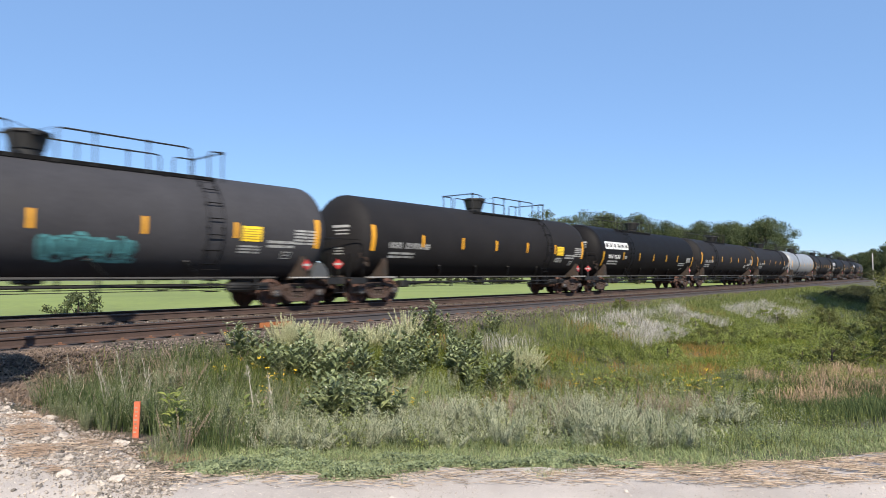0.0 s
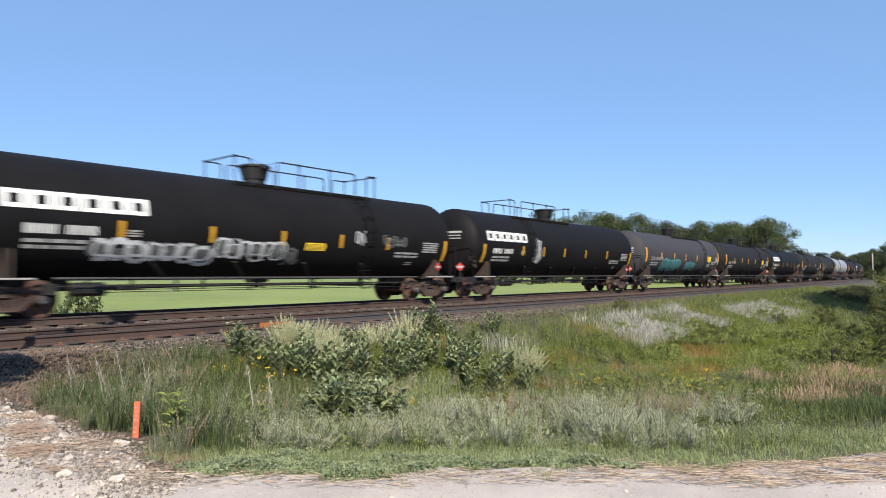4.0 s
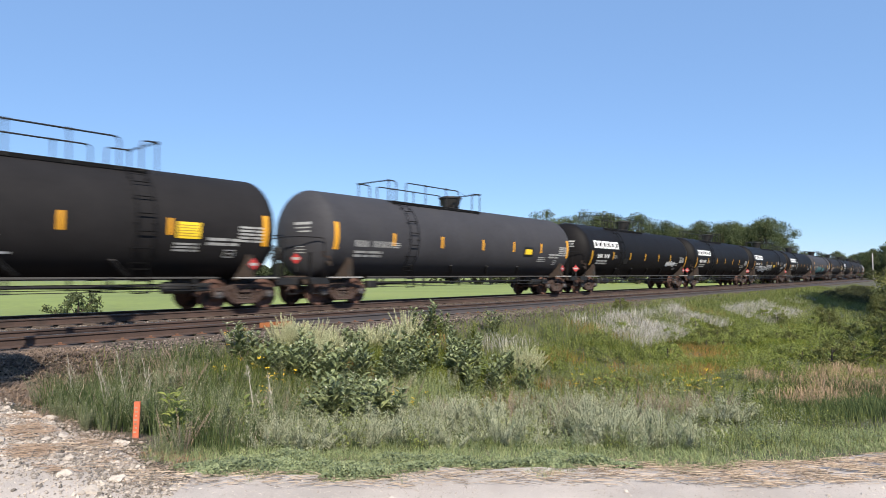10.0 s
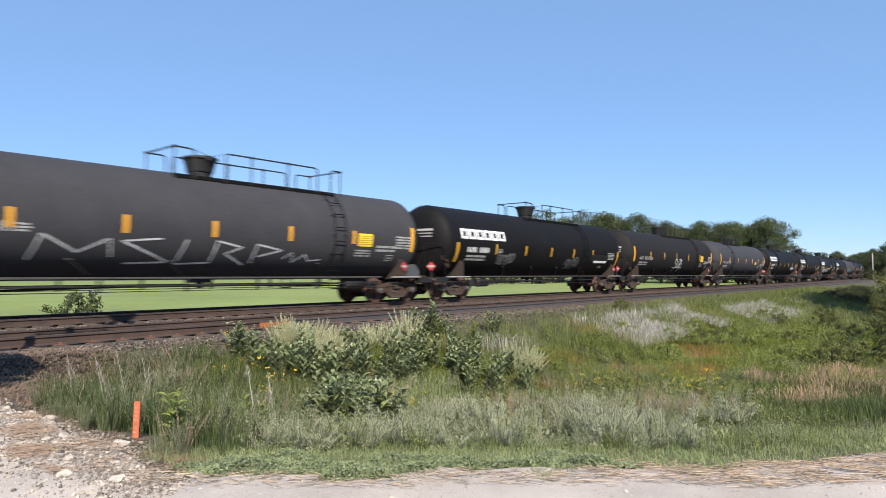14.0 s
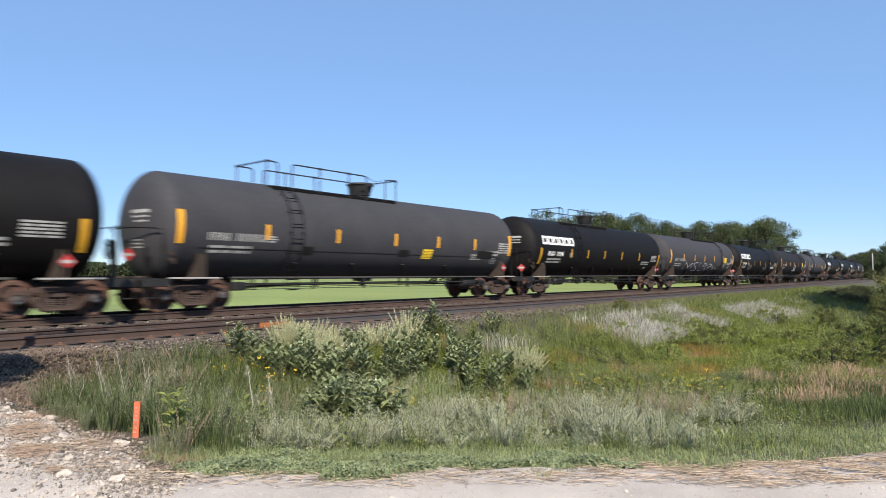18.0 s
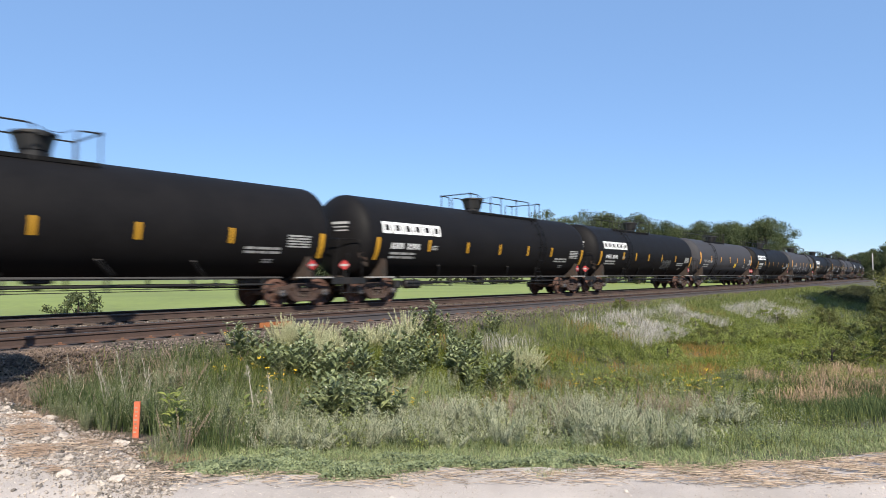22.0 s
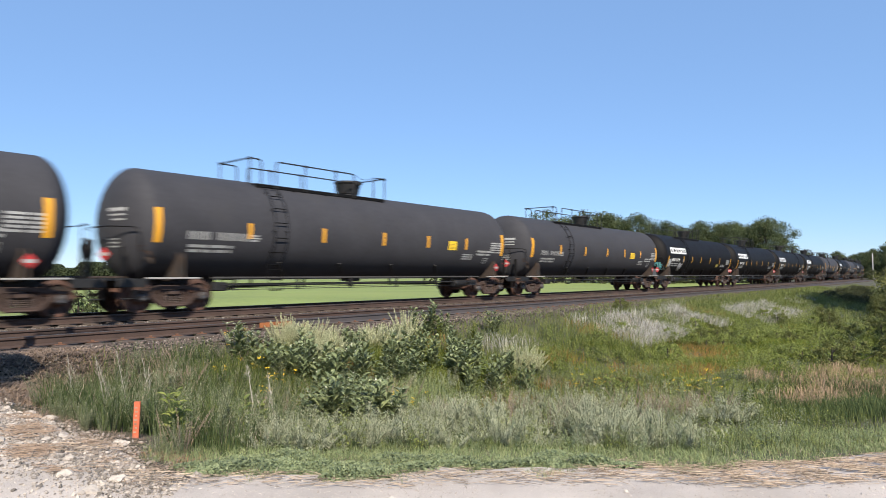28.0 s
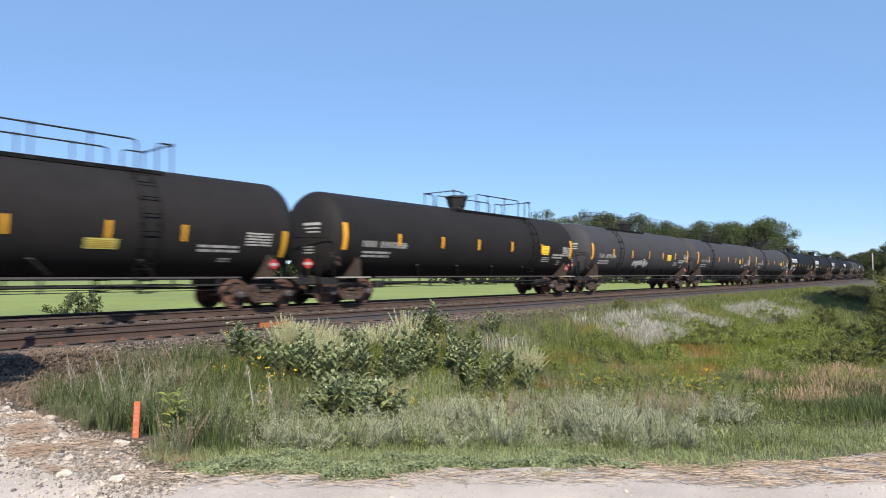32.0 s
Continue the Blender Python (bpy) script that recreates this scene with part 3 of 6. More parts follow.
        part("air_reservoir", sh, IRON, car)
        part("valve_box", Shape().box(-6.2, -5.75, -1.2, -0.9, 0.55, 0.80, 0.03), IRON, car)
        part("brake_cylinder", Shape().box(5.7, 6.1, -1.25, -1.0, 0.55, 0.78, 0.03), IRON, car)
    sh = Shape().tube([(-6.2, -0.5, 0.72), (6.2, -0.5, 0.72)], 0.025, 5).tube([(-7, 0.3, 0.6), (-2, 0.3, 0.68), (2, 0.3, 0.68), (7, 0.3, 0.6)], 0.03, 5)
    part("brake_pipe", sh, IRON, car)


def bars(x0, x1, z0, z1, rows, seed, fill=0.9):
    """Unreadable stencil lines as plain bars."""
    rng, sh = random.Random(seed), Shape()
    h = (z1 - z0) / rows
    for i in range(rows):
        x, zz = x0, z1 - h * (i + 0.5)
        end = x0 + (x1 - x0) * rng.uniform(fill, 1.0)
        while x < end - 0.05:
            w = min(rng.uniform(0.25, 0.7), end - x)
            patch(sh, x, x + w, zz - h * 0.30, zz + h * 0.30, 0.006, n=1)
            x += w + 0.06
    return sh


def glyph_bar(sh, x0, x1, z0, z1):
    """One figure-sized mark of plain bars."""
    patch(sh, x0, x0 + 0.042, z0, z1, n=2)
    patch(sh, x1 - 0.042, x1, z0, z1, n=2)


def box_mark(x0, x1, z0, z1, t=0.03):
    """A thin painted frame round a stencil."""
    sh = Shape()
    for a, b, c, d in ((x0, x1, z0, z0 + t), (x0, x1, z1 - t, z1), (x0, x0 + t, z0 + t, z1 - t), (x1 - t, x1, z0 + t, z1 - t)):
        patch(sh, a, b, c, d, 0.006, n=1)
    return patch(sh, x0 + 0.08, x1 - 0.08, (z0 + z1) / 2 - 0.02, (z0 + z1) / 2 + 0.02, 0.006, n=1)


def markings(car, kind):
    if kind in "PQ":
        stripes, sz, ez, ex = (-4.9, -2.45, -0.08, 2.25, 4.45), (1.90, 2.34), (1.54, 2.33), (-7.68, 7.67)
        if kind == "Q":
            stripes = (-4.57, -2.69, -0.6, 1.76, 4.4)
        sh = Shape()
        w = 3.28 / 6
        for k in range(6):
            a = -7.46 + w * k
            z0, z1, t = 2.50, 2.92, 0.115
            patch(sh, a, a + t, z0, z1, 0.006, n=2)
            patch(sh, a + w - 0.075 - t, a + w - 0.075, z0, z1, 0.006, n=2)
            patch(sh, a + t, a + w - 0.075 - t, z1 - 0.10, z1, 0.006, n=1)
            patch(sh, a + t, a + w - 0.075 - t, z0, z0 + 0.10, 0.006, n=1)
        part("owner_mark", sh, WHITE, car, "row of six white blocks painted on the side")
        for ks in (range(4), range(5, 9)):
            mark = Shape()
            for k in ks:
                glyph_bar(mark, -7.0 + 0.175 * k, -6.88 + 0.175 * k, 1.95, 2.17)
            tagged(part("number_bar", mark, WHITE, car, "row of plain white bars"), kind="stuff")
        part("small_print", bars(-7.0, -5.55, 1.58, 1.86, 2, 3), DULL, car)
        part("data_box", bars(-4.75, -4.42, 1.95, 2.14, 3, 5), DULL, car)
        part("data_panel", bars(6.35, 7.2, 1.84, 2.25, 5, 6, 1.0), DULL, car)
        part("small_print", bars(4.9, 6.2, 1.62, 1.86, 2, 7), DULL, car)
        sh = bars(5.6, 6.0, 1.36, 1.5, 2, 8)
        part("small_print", sh, DULL, car)
    else:
        stripes, sz, ez, ex = (-5.25, -2.5, 0.25, 2.65, 5.05), (2.05, 2.50), (1.85, 2.76), (-7.98, 7.67)
        if kind == "H":
            stripes = (-5.34, -2.85, -0.43, 2.13, 4.75)
        for ks in (range(4), range(5, 11)):
            mark = Shape()
            for k in ks:
                glyph_bar(mark, -7.15 + 0.175 * k, -7.025 + 0.175 * k, 1.97, 2.19)
            tagged(part("number_bar", mark, DULL, car, "row of plain white bars"), kind="stuff")
        part("small_print", bars(-7.1, -5.65, 1.60, 1.86, 2, 13), DULL, car)
        part("data_box", bars(-5.22, -4.9, 1.96, 2.18, 3, 15), DULL, car)
        part("data_panel", bars(6.8, 7.6, 1.93, 2.42, 5, 16, 1.0), DULL, car)
        part("small_print", bars(5.85, 6.88, 1.80, 2.06, 2, 17), DULL, car)
        part("small_print", bars(4.9, 5.65, 1.62, 1.88, 3, 18), DULL, car)
        part("data_box", box_mark(6.42, 6.76, 1.50, 1.72), DULL, car)
    for x in stripes:
        part("yellow_stripe", patch(Shape(), x - 0.06, x + 0.06, *sz, 0.008), GOLD if kind in "PQ" else YELLOW, car)
    for x in ex:
        part("end_stripe", patch(Shape(), x - 0.085, x + 0.085, *ez, 0.008, n=6), GOLD if kind in "PQ" else YELLOW, car)
    sh = Shape()
    top = 2.72 if kind in "GH" else 2.84
    for k, (y0, y1) in enumerate(((-0.86, -0.12), (-0.84, -0.2), (-0.84, -0.32))):
        z = top - 0.125 * k - (0.02 if k else 0)
        head_patch(sh, y0, y1, z - (0.045 if k == 0 else 0.022), z + (0.045 if k == 0 else 0.022), -1)
    part("head_print", sh, DULL, car)
    part("rust_stain", head_patch(Shape(), -1.30, -1.14, 1.30, 1.78, -1), STAIN, car, "streak of rust on the tank end")
    if kind in "GH":
        sh = Shape()
        for k in range(3):
            head_patch(sh, -0.56, -0.08 - 0.1 * (k % 2), 1.93 - 0.10 * k, 1.97 - 0.10 * k, -1)
        part("head_print", sh, DULL, car)


def build_car(kind, flip):
    car = thing("tank_car", "long tank car", "tank car", "tank cars of the train")
    tank = part("tank", TANK, TANK_BLACK, car, "round painted steel tank")
    tank.material_slots[0].link = "OBJECT"
    top_fittings(car, flip, kind)
    under_fittings(car, kind)
    markings(car, kind)
    for o in car.children:
        if o.name.startswith(("small_print", "data_panel", "data_box", "head_print")):
            tagged(o, kind="stuff")
    for end in (-1, 1):
        add_truck(car, end * TRUCK_AT, 0 if end > 0 else 180)
    return car


MODELS = {}


def make_car(kind, flip, paint, label):
    if (kind, flip) in MODELS:
        car = copy_thing(MODELS[kind, flip], Matrix())
    else:
        car = MODELS[kind, flip] = build_car(kind, flip)
    tank = next(o for o in car.children if o.name.startswith("tank"))
    tank.material_slots[0].material = paint
    tagged(car, label)
    return car


def panel(car, x0, x1, z0, z1, mat, label, lean=0.0, lines=True):
    p = part("panel", patch(Shape(), x0, x1, z0, z1, 0.010, lean), mat, car, label)
    if lines:
        sh = Shape()
        for k in range(5):
            z = z0 + (z1 - z0) * (0.16 + 0.16 * k)
            patch(sh, x0 + 0.05 + lean * 0.5, x1 - 0.05 - 0.06 * (k % 2) + lean * 0.5, z - 0.012, z + 0.012, 0.013, n=1)
        part("panel_print", sh, PRINT, p)


SPEED = 10.699
COUPLINGS = {0: 0.20, 1: 1.215, 2: 2.204, 3: 3.209, 4: 4.205, 5: 5.236, 6: 6.251, 7: 7.259, 8: 8.265, 9: 9.267, 10: 10.284,
             11: 11.27, 12: 12.255, 13: 13.257, 14: 14.24, 15: 15.238, 16: 16.268, 17: 17.260, 18: 18.292, 19: 19.27}


def centre(c, t):
    k = (COUPLINGS.get(c, c + 0.183) + COUPLINGS.get(c + 1, c + 1.183)) / 2
    return SPEED * t - 18.0 * k


CARS = {}
BLACK_LABEL = "black tank car with white block lettering and yellow stripes"
GREY_LABEL = "dark grey tank car with yellow stripes and white stencils"
ROSTER = [(18, "P", True, TANK_DARK), (17, "H", True, TANK_DARK), (16, "G", False, TANK_GREY), (15, "G", False, TANK_GREY), (14, "G", False, TANK_GREY),
          (13, "Q", False, TANK_BLACK), (12, "Q", False, TANK_BLACK), (11, "P", True, TANK_BLACK), (10, "Q", False, TANK_BLACK), (9, "G", False, TANK_GREY),
          (8, "Q", False, TANK_BLACK), (7, "H", True, TANK_GREY), (6, "P", True, TANK_BLACK), (5, "H", True, TANK_DARK), (4, "G", False, TANK_GREY),
          (3, "P", False, TANK_BLACK), (2, "P", False, TANK_BLACK), (1, "P", True, TANK_BLACK), (0, "Q", False, TANK_BLACK), (-1, "H", True, TANK_GREY),
          (-2, "H", True, TANK_DARK), (-3, "P", False, TANK_BLACK), (-4, "G", False, TANK_DARK), (-5, "G", True, TANK_DARK), (-6, "G", False, TANK_PALE),
          (-7, "G", False, TANK_DARK), (-8, "P", False, TANK_BLACK), (-9, "G", True, TANK_DARK), (-10, "P", False, TANK_BLACK), (-11, "G", False, TANK_GREY)]
for c, kind, flip, paint in ROSTER:
    CARS[c] = make_car(kind, flip, paint, BLACK_LABEL if kind in "PQ" else GREY_LABEL)
for c, dx in ((10, 0.15), (13, 0.17), (8, -0.1), (3, 0.03)):
    for o in CARS[c].children:
        if o.name.startswith("owner_mark"):
            o.matrix_basis = pose(dx, 0, 0)

# what sets single cars apart
for o in CARS[18].children:
    if o.name.startswith("yellow_stripe"):
        at_x = o.data.vertices[0].co.x
        o.matrix_basis = pose(0.40 if abs(at_x) < 0.3 else 0.25 if 2.0 < at_x < 2.5 else 0.0, 0, 0)
panel(CARS[18], 2.0, 2.75, 1.64, 1.90, OLIVE, "faded yellow panel")
panel(CARS[17], 4.80, 5.43, 1.98, 2.42, BRIGHT, "bright yellow panel")
for c in (5, 7, -1, -2):
    panel(CARS[c], 4.95, 5.6, 1.98, 2.42, BRIGHT, "bright yellow panel")
panel(CARS[16], 3.5, 4.25, 1.98, 2.36, BRIGHT, "bright yellow panel")
panel(CARS[15], 3.9, 4.4, 2.0, 2.35, BRIGHT, "bright yellow panel")
panel(CARS[14], 3.5, 4.15, 1.98, 2.33, BRIGHT, "bright yellow panel")
panel(CARS[13], 3.6, 4.2, 1.62, 1.84, OLIVE, "faded yellow panel")
panel(CARS[9], 1.8, 2.35, 1.62, 1.98, BRIGHT, "slightly tilted bright yellow panel", 0.03)
part("weld_line", patch(Shape(), -7.4, 7.2, 1.745, 1.765, 0.008, n=1), BLACK_PAINT, CARS[9], "thin dark weld line along the tank")
panel(CARS[9], -3.87, -3.44, 1.65, 1.9, BLACK_PAINT, "black painted-over patch", 0, False)
panel(CARS[9], 0.48, 1.05, 1.7, 1.92, BLACK_PAINT, "black painted-over patch", 0, False)
panel(CARS[9], 5.3, 6.4, 1.72, 2.02, BLACK_PAINT, "black painted-over patch", 0, False)
panel(CARS[4], 3.55, 4.35, 1.86, 2.3, BLACK_PAINT, "black frame", 0, False)
part("panel", patch(Shape(), 3.66, 4.24, 1.96, 2.2, 0.014), BRIGHT, CARS[4], "yellow panel in a black frame")
panel(CARS[3], -3.38, -2.7, 1.66, 1.98, BLACK_PAINT, "black painted-over patch", 0, False)
part("small_print", patch(Shape(), 4.75, 6.35, 1.66, 1.78, 0.012), WHITE, CARS[6], "white painted stencil bar")
panel(CARS[6], 4.3, 6.5, 1.78, 2.1, BLACK_PAINT, "black painted-over patch", 0, False)
panel(CARS[1], 0.8, 1.58, 1.78, 2.02, BRIGHT, "bright yellow panel")


COVER = sharpen(Shape().slab([(7.62, 0.93), (8.32, 0.93), (8.28, 1.15), (8.12, 1.36), (7.97, 1.41), (7.82, 1.36), (7.66, 1.15)], -1.30, -0.85).mesh("equipment_cover"))
for c in (-1, 7, 14):
    part("equipment_cover", COVER, GALV, CARS[c], "rounded grey steel cover on the end platform")


def graffiti(c, mat, label, *runs, fill=None):
    """Sprayed loops over, where there is one, a sprayed ground of blots."""
    sh, under = Shape(), Shape()
    for x0, x1, z0, z1, width, seed, loops in runs:
        rng = random.Random(seed + 5)
        n = max(3, int((x1 - x0) / 0.28))
        for i in range(n):
            cx = x0 + (x1 - x0) * (i + 0.5) / n
            hw, hh = rng.uniform(0.14, 0.24), (z1 - z0) / 2 * rng.uniform(0.5, 0.95)
            cz = (z0 + z1) / 2 + rng.uniform(-0.06, 0.06)
            plate(under, cx - hw, cx + hw, cz - hh, cz + hh, 0.006 + 0.0012 * (i % 3))
        scrawl(sh, x0, x1, z0, z1, width, seed, loops)
        scrawl(sh, x0 + 0.1, x1 - 0.1, z0 + 0.1, z1 - 0.05, width * 0.6, seed + 90, loops, 0.012)
    tagged(part("graffiti", sh, mat, CARS[c], label), kind="stuff")
    if fill:
        tagged(part("graffiti_ground", under, fill, CARS[c]), kind="stuff")


graffiti(-1, TEAL, "teal sprayed scrawl", (-5.1, -1.3, 1.32, 2.08, 0.10, 4, 9), (-0.2, 2.0, 1.38, 1.95, 0.07, 9, 9), fill=TEAL_DARK)
graffiti(0, SPRAY, "white sprayed column of loops", (-3.5, -2.95, 1.95, 2.32, 0.035, 3, 5), (-3.5, -2.9, 1.58, 1.93, 0.035, 6, 5), (-3.42, -2.95, 2.32, 2.66, 0.03, 2, 4))
graffiti(1, SPRAY, "pale sprayed scrawl", (-5.6, -2.4, 1.35, 1.85, 0.10, 12, 7), (-2.3, 0.0, 1.46, 2.02, 0.055, 14, 6), fill=SPRAY_GREY)
graffiti(1, SPRAY, "small white sprayed star", (2.9, 3.35, 2.05, 2.45, 0.028, 5, 4))
graffiti(1, SPRAY_GREY, "faint grey sprayed smears", (0.0, 0.6, 1.4, 1.8, 0.08, 15, 3), (4.2, 5.4, 2.02, 2.35, 0.05, 8, 5))
graffiti(3, SPRAY, "white sprayed smear over the stencils", (3.85, 5.5, 1.62, 1.86, 0.05, 71, 8), fill=SPRAY)
graffiti(10, SPRAY_GREY, "grey sprayed scrawl", (1.9, 3.5, 1.4, 1.95, 0.06, 21, 6))
graffiti(13, SPRAY, "white sprayed scrawl", (-7.65, -7.1, 1.55, 2.1, 0.03, 31, 9), (-5.4, -4.6, 1.35, 1.85, 0.03, 33, 11))
graffiti(16, BLACK_PAINT, "white sprayed block scrawl", (-2.2, 0.2, 1.45, 1.98, 0.045, 41, 6), fill=SPRAY)
graffiti(6, SPRAY_GREY, "faint grey sprayed scrawl", (-4.7, -3.4, 1.5, 1.9, 0.07, 51, 6), (1.6, 3.0, 1.4, 1.85, 0.06, 52, 6))
sh = Shape()
scrawl(sh, -0.45, 0.8, 1.55, 2.1, 0.07, 61, 4)
stroke(sh, [(-0.7, 1.5), (1.2, 1.5)], 0.05)
stroke(sh, [(-0.4, 1.2), (-0.2, 1.5), (0.6, 1.5), (0.8, 1.2)], 0.06)
part("graffiti", sh, SPRAY, CARS[5], "white sprayed line drawing")
sh = Shape()
stroke(sh, [(-4.9, 1.35), (-4.7, 1.95), (-3.9, 1.55), (-3.2, 1.9), (-3.1, 1.45)], 0.045)
stroke(sh, [(-1.9, 1.95), (-2.9, 1.85), (-1.6, 1.35), (-2.7, 1.3)], 0.045)
stroke(sh, [(-1.2, 1.95), (-1.4, 1.3), (-0.4, 1.35), (-0.3, 1.95), (0.5, 1.8), (0.0, 1.6), (0.7, 1.3)], 0.045)
stroke(sh, [(0.9, 1.35), (1.0, 1.9), (1.9, 1.75), (1.1, 1.55)], 0.045)
stroke(sh, [(2.0, 1.5), (2.3, 1.7), (2.4, 1.4), (2.8, 1.65), (3.0, 1.45), (3.5, 1.5)], 0.035)
part("graffiti", sh, SPRAY, CARS[7], "thin white sprayed outline letters")
sh = Shape()
for k in range(4):
    head_patch(sh, -1.3 + 0.05 * k, -0.85 + 0.04 * k, 1.35 + 0.13 * k, 1.47 + 0.13 * k, -1)
part("graffiti", sh, TEAL, CARS[13], "teal sprayed patch on the tank end")
for c, text in ((-1, "grey tank car with two teal sprayed scrawls"), (0, "black tank car with a white sprayed column of loops"), (1, "black tank car with pale scrawls and a yellow panel"),
                (7, "grey tank car with thin white sprayed outlines"), (16, "grey tank car with a white sprayed block scrawl"), (13, "black tank car with white scrawls and a teal patch"),
                (-6, "pale silver-grey tank car"), (5, "dark grey tank car with a white sprayed line drawing"), (4, "grey tank car with a black-framed yellow panel"),
                (9, "grey tank car with a tilted yellow panel"), (10, "black tank car with a grey sprayed scrawl"), (3, "black tank car with a painted-over patch")):
    tagged(CARS[c], text)
# ---------------- ground ----------------
SOIL = material("grassy_soil", (0.058, 0.054, 0.032), 0.95, scale=1.3, fine=18, vary=0.45, dirt=(0.085, 0.07, 0.044), dirt_at=0.6, bump=0.03, space="World")
GRAVEL = material("pale_gravel", (0.45, 0.39, 0.345), 0.95, scale=1.4, fine=150, vary=0.38, dirt=(0.385, 0.33, 0.285), dirt_at=0.58, bump=0.012, space="World")
BALLAST = material("dark_ballast", (0.075, 0.060, 0.053), 0.95, scale=3, fine=28, vary=0.5, dirt=(0.09, 0.062, 0.048), dirt_at=0.55, bump=0.04, space="World")
CROP = material("green_crop", (0.185, 0.225, 0.05), 0.9, scale=0.08, fine=2.0, vary=0.3, dirt=(0.21, 0.24, 0.06), dirt_at=0.58, bump=0.06, space="World")


def sheet(name, xs, ys, height, mat, label, category, kind="structure"):
    vs = [(x, y, height(x, y)) for y in ys for x in xs]
    n = len(xs)
    fs = [(j * n + i, j * n + i + 1, (j + 1) * n + i + 1, (j + 1) * n + i) for j in range(len(ys) - 1) for i in range(n - 1)]
    me = bpy.data.meshes.new(name)
    me.from_pydata(vs, [], fs)
    me.polygons.foreach_set("use_smooth", [True] * len(fs))
    me.materials.append(mat)
    return tagged(new(name, me), label, category, "", kind)


def steps(*runs):
    """Grid lines: (from, to, step) runs put end to end."""
    out = []
    for a, b, s in runs:
        n = max(1, round((b - a) / s))
        out += [a + (b - a) * k / n for k in range(n)]
    return out + [runs[-1][1]]


sheet("ground", steps((-2500, -300, 550), (-300, -30, 30), (-30, -6, 2), (-6, 34, 0.3), (34, 80, 1.2), (80, 320, 12), (320, 2600, 570)),
      steps((-2500, -300, 550), (-300, -40, 26), (-40, -20, 1.5), (-20, -4, 0.3), (-4, 8, 0.6), (8, 320, 26), (320, 2500, 545)),
      lambda x, y: ground_z(x, y) - (0.09 if wu(x, y)[0] < road_edge(wu(x, y)[1]) - 0.25 and y < -5 else 0.0), SOIL, "grassy earth with a ditch beside the railway bank", "ground")
# gravel road: strip along the road's own line


def road_z(x, y):
    return max(ground_z(x, y), -0.9) + 0.012 + 0.012 * noise.noise((x * 1.4, y * 1.4, 9))


US = steps((-60, -14, 2), (-14, 9, 0.25), (9, 70, 3))
vs, fs = [], []
ROWS = (-9, -4, 0, 1.5, 2.5, 3.2, 3.8, 4.4, 5.0)
for u in US:
    e = road_edge(u)
    dust = min(max((u - 0.9) * 0.27, 0.0), 0.9)     # pale shoulder under the straw
    across = [w + (e - 5.05) * max(0.0, (w + 4) / 9) for w in ROWS]
    across += [e + 0.06 + dust * 0.35, e + 0.07 + dust * 0.7, e + 0.08 + dust, e + 0.18 + dust]
    for k, ww in enumerate(across):
        x, y = view(ww, u)
        vs.append((x, y, road_z(x, y) - (0.042 if k == len(across) - 1 else 0.0)))
m = len(ROWS) + 4
fs = [(i * m + k, i * m + k + 1, (i + 1) * m + k + 1, (i + 1) * m + k) for i in range(len(US) - 1) for k in range(m - 1)]
me = bpy.data.meshes.new("road")
me.from_pydata(vs, [], fs)
me.polygons.foreach_set("use_smooth", [True] * len(fs))
me.materials.append(GRAVEL)
tagged(new("road", me), "pale gravel road surface", "gravel road", "", "structure")

# crop field beyond the railway
sheet("field", steps((-400, -60, 40), (-60, 200, 5), (200, 520, 40)), steps((7.5, 40, 2.5), (40, 215, 12.5)),
      lambda x, y: -0.88 + 0.06 * noise.noise((x * 0.06, y * 0.06, 4)), CROP, "flat field of bright green young crop", "crop field")


# ---------------- tracks ----------------
TRACK_S = steps((-60, -6, 6), (-6, 60, 2), (60, 330, 6), (330, 640, 30))


def sweep(name, prof, off, mat, label, category, kind="structure", parent=None, closed=True, span=(-1e9, 1e9)):
    """A section (across, up) drawn along the track, over the span."""
    vs, n = [], len(prof)
    at = [s for s in TRACK_S if span[0] < s < span[1]]
    at = [span[0]] * (span[0] > -1e8) + at + [span[1]] * (span[1] < 1e8)
    for s in at:
        for a, z in prof:
            x, y, _ = along(s, off + a)
            vs.append((x, y, z))
    k2 = n if closed else n - 1
    fs = [(i * n + k, i * n + (k + 1) % n, (i + 1) * n + (k + 1) % n, (i + 1) * n + k) for i in range(len(at) - 1) for k in range(k2)]
    me = bpy.data.meshes.new(name)
    me.from_pydata(vs, [], fs)
    me.materials.append(mat)
    sharpen(me, 25)
    ob = new(name, me)
    ob.parent = parent
    return tagged(ob, label, category, "", kind)


sweep("ballast_bed", [(-3.2, -0.62), (-2.3, -0.34), (-1.8, -0.285), (-0.9, -0.262), (0.9, -0.262), (2.15, -0.285), (3.4, -0.225), (3.62, -0.215), (4.98, -0.215), (5.2, -0.215), (5.9, -0.25), (7.2, -0.80), (7.2, -1.1), (-3.2, -1.1)],
      -SPACING, BALLAST, "dark crushed stone ballast under two tracks", "ballast bed")
RAIL_RUST = material("rusty_rail_steel", (0.058, 0.035, 0.028), 0.85, 0.0, scale=3, fine=30, vary=0.3, dirt=(0.036, 0.024, 0.020), dirt_at=0.56, bump=0.003, space="World")
FRESH_RUST = material("fresh_orange_rust", (0.26, 0.09, 0.03), 0.85, scale=5, fine=40, vary=0.4, space="World")
RAIL_TOP = material("worn_rail_top", (0.11, 0.098, 0.096), 0.5, 0.5, scale=3, fine=40, vary=0.2, space="World")
